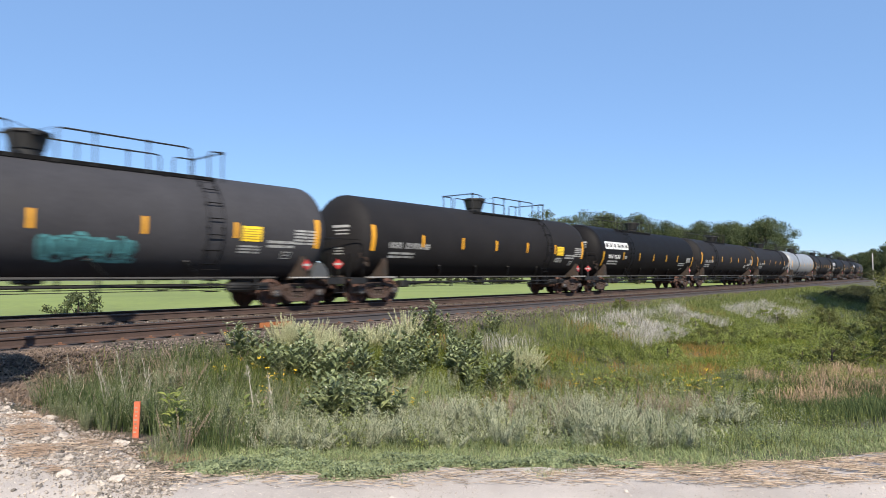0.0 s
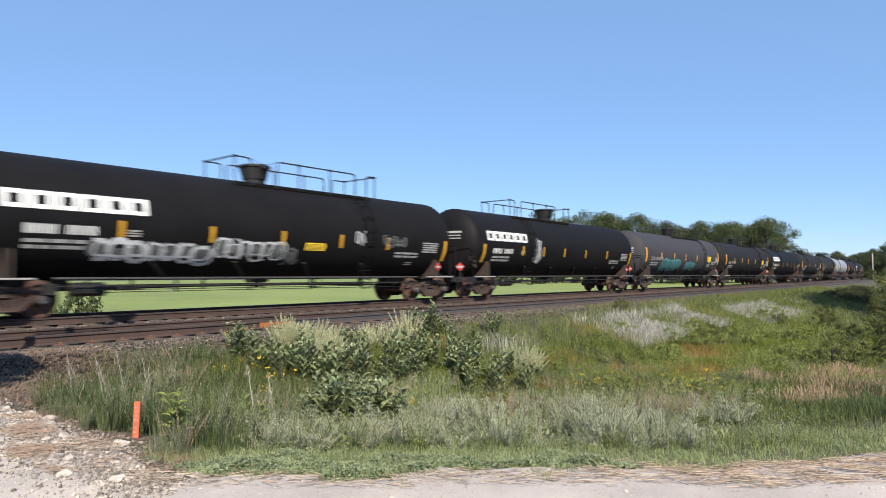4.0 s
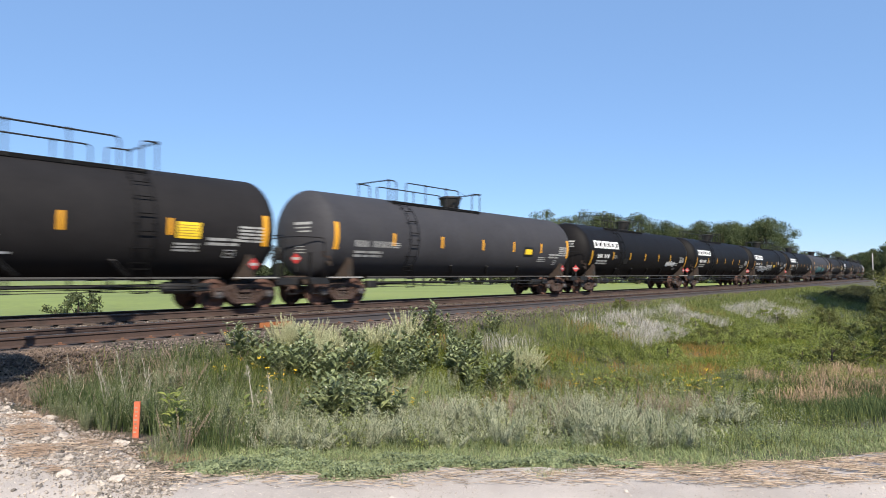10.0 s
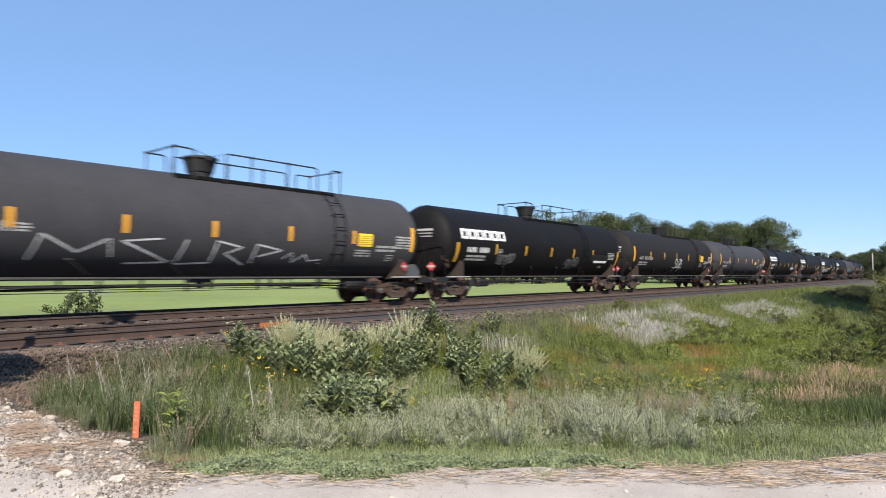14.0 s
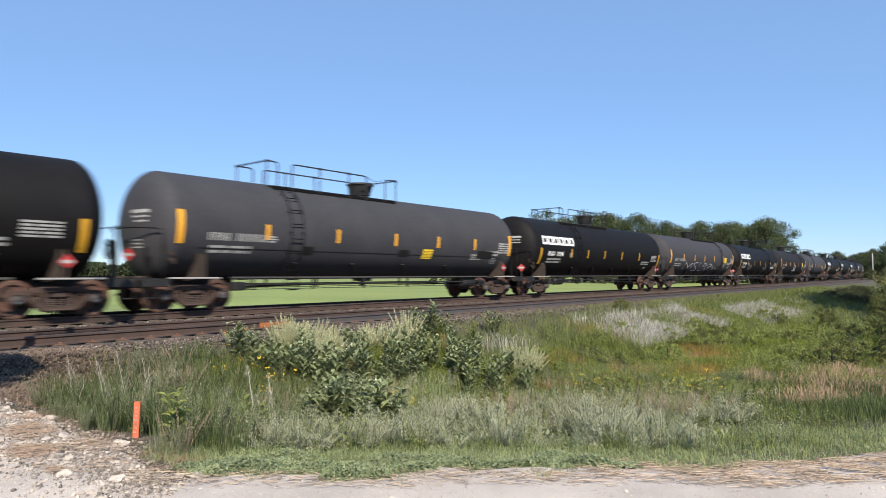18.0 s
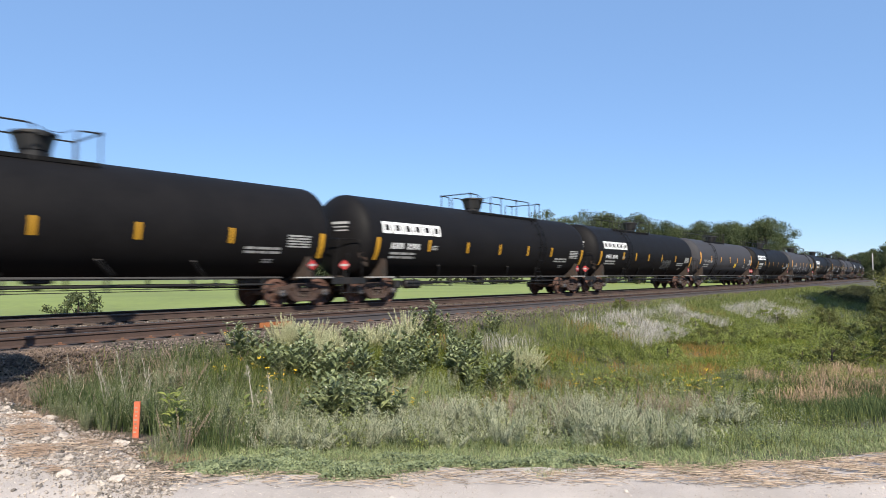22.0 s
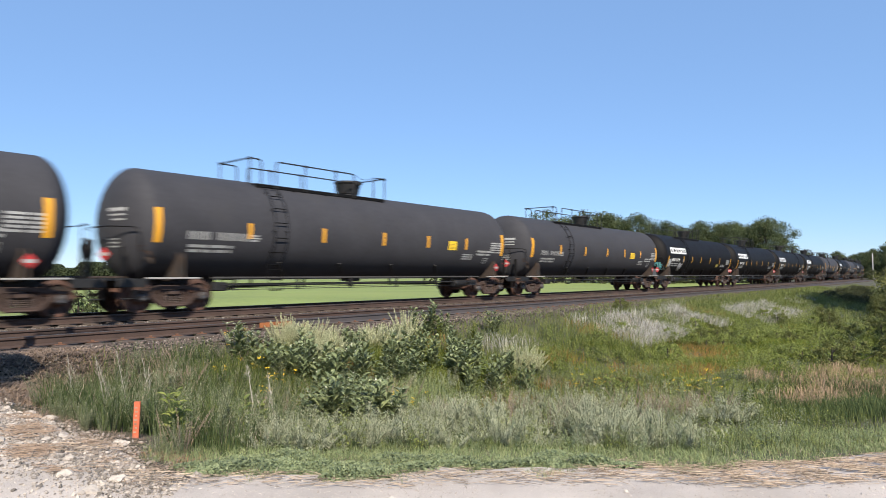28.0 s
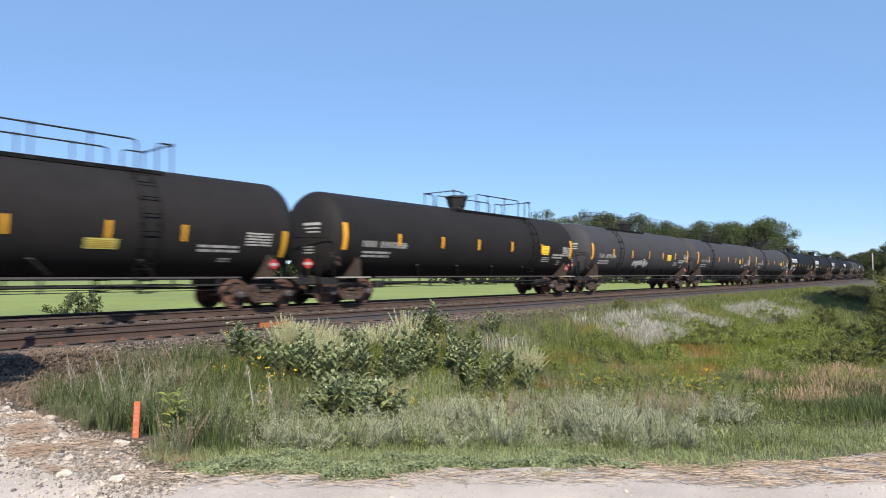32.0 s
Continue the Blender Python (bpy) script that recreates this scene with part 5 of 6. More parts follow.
strands("straw", x, y, np.random.default_rng(3).uniform(0.04, 0.26, len(x)), G_STRAW, "dry mown straw lying along the road edge", 33)
keep = np.random.default_rng(37).uniform(0, 1, len(x)) < 0.35
strands("straw", x[keep], y[keep], np.random.default_rng(36).uniform(0.06, 0.24, keep.sum()), G_BROWN, "brown dead stems among the straw on the road edge", 38)
w, u = area(1500, -0.30, 0.06, -3.4, 4.0, 123)
w = w + edges(u) + np.random.default_rng(18).normal(0, 0.05, len(u))
x, y = plan(w, u)
strands("straw_litter", x, y, np.random.default_rng(19).uniform(0.03, 0.16, len(x)), G_STRAW, "bits of dry straw scattered on the gravel edge", 133)
w, u = area(4000, -0.75, 0.05, -5.6, -2.7, 124)
keep = np.sin(u * 4.1 + 5 * w) + np.sin(u * 9.7 - 7 * w) > np.random.default_rng(126).uniform(-0.2, 1.6, len(u))
w, u = w[keep] + edges(u[keep]), u[keep]
x, y = plan(w, u)
strands("straw_mat", x, y, np.random.default_rng(127).uniform(0.05, 0.22, len(x)), G_BROWN, "brown dead straw matted over the stony shoulder", 129)
w, u = area(3300, -0.4, 0.75, -5.6, -2.0, 24)
w = w + edges(u)
x, y = plan(w, u)
blades("dead_grass", x, y, np.random.default_rng(4).uniform(0.05, 0.18, len(x)), 0.005, 1.0, G_BROWN, "dead brown grass and twigs on the road shoulder", 34, 0.85, z_at(x, y) + np.random.default_rng(8).uniform(0.005, 0.025, len(x)), "dead grass")
rr = np.random.default_rng(71)
x, y = 2.93 + rr.normal(0, 0.14, 520), -12.09 + rr.normal(0, 0.10, 520)
blades("red_dead_tuft", x, y, rr.uniform(0.03, 0.11, 520), 0.006, 0.9, G_RED, "low reddish-brown withered plant at the road edge", 72, 0.3, None, "dead plant")
w, u = area(16000, 6.2, 11.5, -4.9, -1.9, 25, 0.12)
x, y = plan(w, u)
keep = (w > edges(u) + 0.55) & (lateral(x, y) < -7.0) & ~((w < 6.75) & (np.abs(u + 3.05) < 0.3))
keep &= R.uniform(0, 1, len(w)) < 0.3 + wave(x, y, 2.2, 0.6)
blades("tall_grass", x[keep], y[keep], np.random.default_rng(5).uniform(0.16, 0.55, keep.sum()), 0.007, 0.55, G_DARK, "tall thin dark green grass in the ditch", 35)
w, u = area(2300, 6.4, 11.5, -4.9, -1.8, 125, 0.12)
x, y = plan(w, u)
keep = (w > edges(u) + 0.6) & (lateral(x, y) < -7.0) & (wave(x, y, 2.7, 3.1) > 0.35)
blades("withered_grass", x[keep], y[keep], np.random.default_rng(15).uniform(0.12, 0.5, keep.sum()), 0.006, 0.6, G_GREYDRY, "withered grey-brown grass among the green", 135)
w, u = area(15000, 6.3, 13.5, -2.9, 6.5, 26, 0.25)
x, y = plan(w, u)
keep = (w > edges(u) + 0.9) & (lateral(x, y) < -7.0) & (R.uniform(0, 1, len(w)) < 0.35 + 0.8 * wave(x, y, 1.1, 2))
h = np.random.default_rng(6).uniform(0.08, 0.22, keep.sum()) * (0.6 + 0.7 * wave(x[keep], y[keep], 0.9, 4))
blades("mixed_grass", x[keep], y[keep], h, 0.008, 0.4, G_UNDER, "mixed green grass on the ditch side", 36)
x, y = strip(105000, 8, 34, -17.5, -8.6, 27, 1.15)
w, u = (x - EYE.x) * FWD.x + (y - EYE.y) * FWD.y, (x - EYE.x) * RIGHT.x + (y - EYE.y) * RIGHT.y
keep = (w > 9.5) & (R.uniform(0, 1, len(w)) < 0.25 + 0.12 * (w - 9.5)) & (w > edges(u) + 1.5)
x, y, w = x[keep], y[keep], w[keep]
blades("lush_grass", x, y, np.random.default_rng(7).uniform(0.07, 0.24, len(x)) * (0.35 + 1.2 * wave(x, y, 1.9, 0.3)), 0.003 + 0.0003 * w, 0.95, G_LUSH, "lush yellow-green grass on the ditch floor", 37)
for k, (px, py, pr, n) in enumerate(((5.6, -9.3, 0.8, 2400), (6.2, -8.5, 0.7, 2000), (6.7, -9.7, 0.6, 1500), (7.7, -9.6, 0.6, 1500), (7.4, -8.4, 0.5, 1200), (7.2, -7.9, 0.6, 1000), (8.9, -9.7, 0.7, 1500), (9.8, -9.2, 0.8, 1600), (9.2, -8.3, 0.7, 1300), (8.0, -10.4, 0.6, 1200), (10.8, -8.8, 0.9, 1600), (4.6, -10.2, 0.5, 800))):
    rr = np.random.default_rng(400 + k)
    x, y = px + rr.normal(0, pr * 0.6, n), py + rr.normal(0, pr * 0.6, n)
    blades("bright_grass", x, y, rr.uniform(0.2, 0.45, n), 0.007, 0.6, G_VERGE if k % 3 == 0 else G_LUSH, "bright green grass between the weeds", 420 + k)
x, y = strip(26000, 8, 40, -17, -8.4, 96, 1.15)
keep = (wave(x, y, 1.7, 2.2) > R.uniform(0.2, 0.8, len(x))) & ((x - EYE.x) * FWD.x + (y - EYE.y) * FWD.y > 10)
blades("ditch_herbage", x[keep], y[keep], np.random.default_rng(17).uniform(0.06, 0.2, keep.sum()), 0.024, 1.1, G_LEAF2, "low leafy herbage among the ditch grass", 97, 0.4, None, "herbage")
x, y = strip(30000, 4, 62, -9.4, -6.75, 28, 1.25)
l = lateral(x, y)
keep = R.uniform(0, 1, len(x)) < np.clip((-6.6 - l) * 0.9, 0.05, 1) * np.clip((x - 3) / 6, 0.15, 1)
x, y = x[keep], y[keep]
blades("bank_grass", x, y, np.random.default_rng(8).uniform(0.15, 0.42, len(x)), 0.006 + 0.0003 * x, 0.75, G_GREEN, "green grass on the railway bank", 38)
x, y = strip(11000, 13, 75, -7.3, -5.95, 128, 1.1)
keep = R.uniform(0, 1, len(x)) < np.clip((x - 12) / 16, 0, 1) * np.clip(wave(x, y, 0.8, 1.1) + 0.3 - 0.5 * (lateral(x, y) + 6.6), 0, 1)
x, y = x[keep], y[keep]
blades("shoulder_grass", x, y, np.random.default_rng(28).uniform(0.06, 0.2, len(x)), 0.006 + 0.0004 * x, 0.8, G_GREEN, "low grass growing on the ballast shoulder", 138, 0, np.maximum(z_at(x, y), np.interp(lateral(x, y) + SPACING, [-3.2, -2.3, -1.8], [-0.62, -0.31, -0.235])))
x, y = strip(52000, 26, 100, -22, -6.9, 29, 1.1)
blades("far_grass", x, y, np.random.default_rng(9).uniform(0.15, 0.45, len(x)), 0.015, 0.9, G_GREEN, "long grass farther along the ditch", 39)
x, y = strip(30000, 6, 32, -13, -7.3, 30, 1.1)
keep = wave(x, y, 0.55, 3.4) * wave(x, y, 1.7, 1.0) > np.random.default_rng(77).uniform(0.36, 0.75, len(x))
for px, py, pr in ((11.4, -10.8, 0.75), (12.0, -11.2, 0.6), (16.0, -12.6, 1.5), (18.6, -11.9, 1.6), (20.5, -11.2, 1.4), (15.0, -11.2, 1.0), (13.6, -9.6, 0.7), (8.3, -9.9, 0.4), (9.7, -11.2, 0.8), (10.75, -10.1, 0.5), (11.0, -10.5, 0.5), (14.4, -12.0, 0.8), (15.8, -12.4, 0.9), (15.5, -13.4, 0.9), (14.5, -9.8, 0.8), (11.9, -7.5, 0.6), (12.6, -13.2, 1.1), (14.5, -13.4, 1.2), (13.0, -11.8, 0.9), (17.5, -13.8, 1.3)):
    keep |= ((x - px) ** 2 + (y - py) ** 2 < pr * pr * np.random.default_rng(int(px * 9)).uniform(0.02, 1.6, len(x)) * np.random.default_rng(31).uniform(0.02, 0.6, len(x)))
x, y = x[keep], y[keep]
w = (x - EYE.x) * FWD.x + (y - EYE.y) * FWD.y
blades("rusty_seed_grass", x, y, np.random.default_rng(10).uniform(0.16, 0.34, len(x)), 0.003 + 0.0003 * w, 0.55, G_ORANGE, "rust-brown seed heads among the grass", 40)
w, u = area(12000, 9.4, 13.6, 5.4, 10.2, 41, 0.2)
keep = u > 0.455 * w + 0.25 * np.sin(w * 4) + 0.3
w, u = w[keep], u[keep]
x, y = plan(w, u)
blades("dark_verge_grass", x, y, np.random.default_rng(11).uniform(0.12, 0.36, len(x)) * (0.6 + 0.7 * wave(x, y, 2.1, 1.2)), 0.008, 0.8, G_DARK, "deep green tall grass beside the verge", 42)
w, u = area(9500, 11.0, 15.2, 5.2, 12.5, 43, 0.2)
x, y = plan(w, u)
keep = (wave(x, y, 2.3, 5) > R.uniform(0.1, 0.8, len(x))) & (u > 0.49 * w + 0.35 * np.sin(w * 3) + 0.08 * (14 - w))
x, y = x[keep], y[keep]
hh = np.random.default_rng(12).uniform(0.08, 0.34, len(x)) * (0.5 + 0.8 * wave(x, y, 3.3, 2))
blades("plume_stems", x, y, hh + 0.1, 0.004, 0.3, G_TAN, "thin dry grass stems", 44)
blades("plumes", x, y, hh * 0.55, 0.010, 1.0, G_TAN, "pinkish tan grass plumes above the ditch", 45, 0, z_at(x, y) + hh * 0.62)
for k, (x0, x1, l0, l1, n) in enumerate(((17.8, 28.0, -10.0, -7.7, 16000), (32.0, 40.0, -10.6, -8.4, 8000), (12.6, 14.6, -9.1, -8.3, 260), (46, 54, -9.2, -8.2, 600))):
    x, y = strip(n, x0, x1, l0, l1, 50 + k)
    keep = wave(x, y, 0.9, k + 1.3) * 0.7 + 0.3 * wave(x, y, 3.1, k) > np.random.default_rng(k).uniform(0.2, 0.62, len(x))
    x, y = x[keep], y[keep]
    blades("feather_grass", x, y, np.random.default_rng(60 + k).uniform(0.25, 0.6, len(x)) * (0.55 + 0.7 * wave(x, y, 2.4, k)), 0.005 + 0.00022 * x, 0.8, G_WHITE, "silvery white feather grass patch on the bank", 70 + k, 0, None, "feather grass")


w, u = area(5500, 7.6, 10.8, -6.8, -4.6, 46)
x, y = plan(w, u)
blades("dead_stalks", x, y, np.random.default_rng(13).uniform(0.14, 0.5, len(x)), 0.011, 1.1, G_BROWN, "heap of dead brown stalks beside the crossing", 47, 0.72, None, "dead stalks")


# ---------------- herbs and weeds ----------------
def leaf(vs, fs, p, d, up, length, width, droop=0.3):
    """A leaf folded along its midrib."""
    side = d.cross(up).normalized() * width / 2
    n = len(vs)
    rib = side.cross(d).normalized()
    q1, q2, q3 = p + d * length * 0.33 + up * length * 0.03, p + d * length * 0.68 - up * length * droop * 0.25, p + d * length - up * length * droop
    lift = rib * width * 0.16
    vs += [p, q1 - side + lift, q1, q1 + side + lift, q2 - side * 0.78 + lift, q2, q2 + side * 0.78 + lift, q3]
    fs += [(n, n + 1, n + 2), (n, n + 2, n + 3), (n + 1, n + 4, n + 5, n + 2), (n + 2, n + 5, n + 6, n + 3), (n + 4, n + 7, n + 5), (n + 5, n + 7, n + 6)]


def herb_meshes(name, seed, stems, height, spread, per_stem, length, width, first, rise, stem_mat, leaf_mat, flower=0, thick=0.005, curl=0.3, whorl=1, taper=0.55, petal=None):
    """Stems, leaves and flowers of one plant."""
    r = random.Random(seed)
    st, lv, lf, fv, ff = Shape(), [], [], [], []
    for k in range(stems):
        a = r.uniform(0, math.tau)
        tilt = r.uniform(0.05, spread)
        hh = height * r.uniform(0.65, 1.05)
        base = Vector((math.cos(a), math.sin(a), 0)) * r.uniform(0, spread * 0.25)
        tip = base + Vector((math.cos(a) * tilt, math.sin(a) * tilt, 1)).normalized() * hh
        mid = (base + tip) / 2 + Vector((0, 0, hh * 0.06))
        st.tube([base, mid, tip], thick, 4, False, thick * 0.4)
        for i in range(per_stem):
            t = first + (1 - first) * (i + r.random() * 0.5) / per_stem
            p = base * (1 - t) ** 2 + mid * 2 * t * (1 - t) + tip * t * t
            b0 = i * 1.57 + r.uniform(-0.4, 0.4)
            for j in range(whorl):
                b = b0 + j * math.tau / whorl
                el = rise * r.uniform(0.6, 1.3)
                d = Vector((math.cos(b) * math.cos(el), math.sin(b) * math.cos(el), math.sin(el)))
                s = (1.0 - taper * t) * r.uniform(0.75, 1.2)
                leaf(lv, lf, p, d, Vector((0, 0, 1)), length * s, width * s, curl)
        for i in range(flower):
            b, el = r.uniform(0, math.tau), r.uniform(-0.2, 0.9)
            d = Vector((math.cos(b) * math.cos(el), math.sin(b) * math.cos(el), math.sin(el)))
            leaf(fv, ff, tip + Vector((r.uniform(-1, 1), r.uniform(-1, 1), r.uniform(-1, 0.4))) * 0.03, d, Vector((0, 0, 1)), 0.035, 0.022, 0.1)
    out = []
    sm = st.mesh(name + "_stems")
    sm.materials.append(stem_mat)
    out.append(("stem_tuft", sm))
    for nm, v, f, mt in (("foliage", lv, lf, leaf_mat), ("blossom", fv, ff, petal or PETAL)):
        if v:
            me = bpy.data.meshes.new(nm)
            me.from_pydata([tuple(q) for q in v], [], f)
            me.materials.append(mt)
            out.append((nm, me))
    return out


KINDS = {
    "sage_plant": [herb_meshes("sage", 100 + k, 6 + 2 * k, 0.46, 0.9, 9, 0.125, 0.02, 0.25, 0.7, G_STEM, G_SAGE, 0, 0.004, 0.18, 5, 0.55) for k in range(4)],
    "pale_sage_plant": [herb_meshes("sage", 110 + k, 26, 0.66, 0.8, 20, 0.095, 0.014, 0.2, 0.9, G_STEM, G_SAGE2, 0, 0.004, 0.08, 5, 0.6) for k in range(3)],
    "milkweed_plant": [herb_meshes("milkweed", 120 + k, 5 + k, 0.56, 0.34, 8, 0.16, 0.07, 0.10, 0.72, G_STEM, G_LEAF, 1, 0.006, 0.14, 2, 0.35, G_BUD) for k in range(3)],
    "fresh_milkweed_plant": [herb_meshes("milkweed", 130 + k, 2 + k, 0.62, 0.24, 9, 0.20, 0.092, 0.06, 0.55, G_STEM, G_LEAF2, 0, 0.007, 0.2, 2, 0.4) for k in range(2)],
    "mugwort_plant": [herb_meshes("mugwort", 170 + k, 4 + k, 0.62, 0.35, 15, 0.085, 0.016, 0.08, 0.7, G_STEM, G_MUG, 0, 0.005, 0.15, 3, 0.55) for k in range(3)],
    "leafy_weed": [herb_meshes("weed", 140 + k, 7, 0.45, 0.6, 14, 0.085, 0.035, 0.1, 0.4, G_STEM, G_LEAF2 if k % 2 else G_LEAF, 0, 0.004, 0.3, 1) for k in range(4)],
    "dead_weed_plant": [herb_meshes("dead", 160 + k, 16, 0.5, 0.8, 22, 0.05, 0.007, 0.15, 0.9, G_BROWN, G_GREYDRY, 0, 0.003, 0.1, 2) for k in range(2)],
    "yellow_flower_plant": [herb_meshes("flower", 150 + k, 6, 0.5, 0.45, 9, 0.07, 0.018, 0.1, 0.6, G_STEM, G_GREEN, 4, 0.004, 0.2, 1) for k in range(2)],
}
LABELS = {
    "sage_plant": ("silver-green wispy sage plant in the verge", "sage plant"),
    "pale_sage_plant": ("pale feathery sage bush with upright tips", "sage plant"),
    "milkweed_plant": ("dark green milkweed with broad paired leaves", "milkweed"),
    "fresh_milkweed_plant": ("tall fresh green milkweed with broad leaves", "milkweed"),
    "mugwort_plant": ("upright grey-green mugwort with narrow leaves", "mugwort"),
    "leafy_weed": ("bushy green leafy weed in the grass", "weed"),
    "dead_weed_plant": ("grey-brown withered feathery weed among the grass", "dead weed"),
    "yellow_flower_plant": ("wild plant with small yellow flowers", "wildflower"),
}


def grow(kind, x, y, scale, seed):
    r = random.Random(seed)
    v = r.randrange(len(KINDS[kind]))
    m = pose(x, y, ground_z(x, y) - 0.01, r.uniform(-5, 5), r.uniform(-5, 5), r.uniform(0, 360)) @ Matrix.Diagonal((scale, scale, scale * r.uniform(0.9, 1.1), 1))
    label, category = LABELS[kind]
    ob = thing(kind, label, category, category + " plants of the verge")
    for name, me in KINDS[kind][v]:
        q = tagged(new(name, me), kind="stuff")
        q.parent = ob
    ob.matrix_basis = m
    return ob


def plant(kind, places, low, high, seed):
    for k, (x, y) in enumerate(places):
        grow(kind, x, y, random.Random(seed + k).uniform(low, high), seed * 31 + k)


plant("fresh_milkweed_plant", ((3.30, -11.58), (4.05, -11.3), (4.2, -11.2), (4.5, -11.3)), 0.8, 1.0, 205)
plant("fresh_milkweed_plant", ((9.97, -10.06), (10.34, -10.2), (12.23, -7.47), (12.95, -7.89), (17.41, -9.17)), 0.85, 1.15, 210)
plant("milkweed_plant", ((5.93, -10.73), (5.94, -11.12), (6.15, -10.4), (6.6, -10.7), (6.9, -10.5), (6.4, -11.3), (5.7, -10.9), (7.2, -10.2), (6.83, -8.88), (7.03, -9.08), (7.49, -9.12), (7.98, -9.17), (8.28, -9.43), (8.67, -9.56),
                         (7.3, -8.7), (7.8, -8.6), (8.3, -8.9), (8.8, -9.0), (6.5, -8.3), (6.9, -8.2), (7.5, -8.1), (9.2, -9.5), (9.74, -9.02), (10.04, -9.8), (10.6, -9.7), (10.2, -10.5), (11.97, -7.24), (14.08, -7.7), (6.6, -7.5)), 1.05, 1.45, 220)
rng = random.Random(41)
more = []
while len(more) < 20:
    x, y = rng.uniform(6.4, 12.5), rng.uniform(-11.4, -8.2)
    w, u = wu(x, y)
    if w > road_edge(u) + 1.6 and math.sin(x * 1.3 + 0.5) + math.sin(y * 1.9) > -0.2:
        more.append((x, y))
plant("milkweed_plant", more, 0.9, 1.5, 222)
plant("pale_sage_plant", ((7.75, -7.2), (8.0, -7.1), (8.2, -7.15), (8.45, -7.25), (8.62, -7.5), (8.3, -7.45), (7.95, -7.45), (7.85, -8.3), (8.1, -8.15), (9.55, -7.6), (9.8, -7.7), (10.1, -7.75), (9.85, -7.45), (10.25, -7.85), (11.2, -7.3), (12.0, -9.82), (12.2, -9.95), (12.4, -9.98), (12.25, -9.75)), 0.75, 1.0, 230)
plant("milkweed_plant", ((11.55, -7.2), (12.1, -7.2), (12.6, -7.25), (8.5, -8.3), (8.9, -8.15), (8.75, -7.9), (9.95, -8.8), (11.0, -9.1), (5.8, -10.6), (5.85, -11.0), (6.05, -11.25), (6.4, -11.25), (6.55, -10.0), (6.9, -10.1)), 0.95, 1.3, 225)
mug = []
while len(mug) < 75:
    w, u = rng.uniform(6.6, 10.8), rng.uniform(-4.9, -1.6)
    x, y = view(w, u)
    if w > road_edge(u) + 0.5 and y < -7.4:
        mug.append((x, y))
while len(mug) < 110:
    w, u = rng.uniform(5.8, 7.6), rng.uniform(-4.6, -2.4)
    if 0.35 < w - road_edge(u) < 0.9 and abs(u + 3.05) > 0.25:
        mug.append(view(w, u))
plant("mugwort_plant", mug[:75], 0.55, 1.1, 226)
plant("mugwort_plant", mug[75:], 0.3, 0.55, 228)
plant("mugwort_plant", ((10.96, -14.47), (10.7, -14.6), (8.6, -12.4), (9.6, -13.2)), 1.0, 1.25, 227)
plant("sage_plant", ((7.45, -6.95), (7.01, -6.96), (4.84, -8.35)), 0.8, 1.1, 240)
rng = random.Random(77)
band = []
while len(band) < 120:
    w, u = rng.uniform(6.7, 10.2), rng.uniform(-1.3, 5.2)
    if w > road_edge(u) + 1.25 and u < 0.44 * w + 0.2 and math.sin(u * 2.9 + 1) + math.sin(w * 3.7 + u * 1.3) > -0.45:
        band.append(view(w, u))
plant("sage_plant", band[:30], 0.9, 1.2, 250)
plant("sage_plant", band[30:], 0.4, 0.85, 251)
plant("dead_weed_plant", ((4.94, -8.17), (5.06, -8.45), (5.39, -8.1), (4.87, -8.12), (5.2, -8.25), (5.05, -7.7), (5.5, -7.4), (4.6, -8.5), (7.83, -10.02), (8.0, -10.2), (7.6, -9.9), (8.4, -12.2), (8.9, -12.7), (9.3, -12.6), (7.6, -11.6), (9.8, -13.4), (10.3, -13.6), (7.9, -12.4), (8.6, -11.8), (5.3, -10.2), (5.6, -10.0), (5.1, -9.9), (3.2, -11.75), (11.1, -10.5), (11.6, -10.9), (9.4, -13.9), (9.9, -13.9), (10.1, -14.2), (9.1, -13.3), (8.7, -13.2), (10.6, -14.0), (10.4, -14.6), (9.6, -14.3), (8.2, -12.9), (7.1, -11.9)), 0.7, 1.15, 257)
pale = []
while len(pale) < 26:
    x, y = rng.uniform(4.6, 10.5), rng.uniform(-11.6, -8.2)
    w, u = wu(x, y)
    if w > road_edge(u) + 1.3 and u > -0.33 * w:
        pale.append((x, y))
while len(pale) < 54:
    w, u = rng.uniform(6.5, 8.2), rng.uniform(-2.3, -0.7)
    if w > road_edge(u) + 1.15:
        pale.append(view(w, u))
plant("sage_plant", pale, 0.45, 0.9, 262)
mixed = []
while len(mixed) < 100:
    w, u = rng.uniform(6.6, 10.5), rng.uniform(-1.5, 5.6)
    if w > road_edge(u) + 1.2:
        mixed.append(view(w, u))
plant("leafy_weed", mixed, 0.55, 0.95, 255)
plant("yellow_flower_plant", ((6.65, -8.82), (6.09, -8.98), (5.94, -9.35), (6.69, -7.43), (6.24, -8.53), (5.66, -8.55), (7.02, -10.69), (7.35, -11.09), (10.81, -11.92), (12.21, -13.61), (12.9, -13.6), (11.58, -13.62), (11.17, -12.36), (12.5, -13.2), (6.3, -9.1), (12.6, -13.8)), 0.8, 1.15, 260)
weeds = []
while len(weeds) < 110:
    x, y = rng.uniform(3.2, 14), rng.uniform(-12.5, -7.9)
    w, u = wu(x, y)
    if w > road_edge(u) + 0.9 and u > -0.33 * w:
        weeds.append((x, y))
plant("leafy_weed", weeds, 0.7, 1.25, 270)
far = []
while len(far) < 330:
    x, l = rng.uniform(14, 62), rng.uniform(-15, -7)
    y = l + bend_y(x)
    if math.sin(x * 0.5 + 1) + math.sin(l * 1.1) > -0.3:
        far.append((x, y))
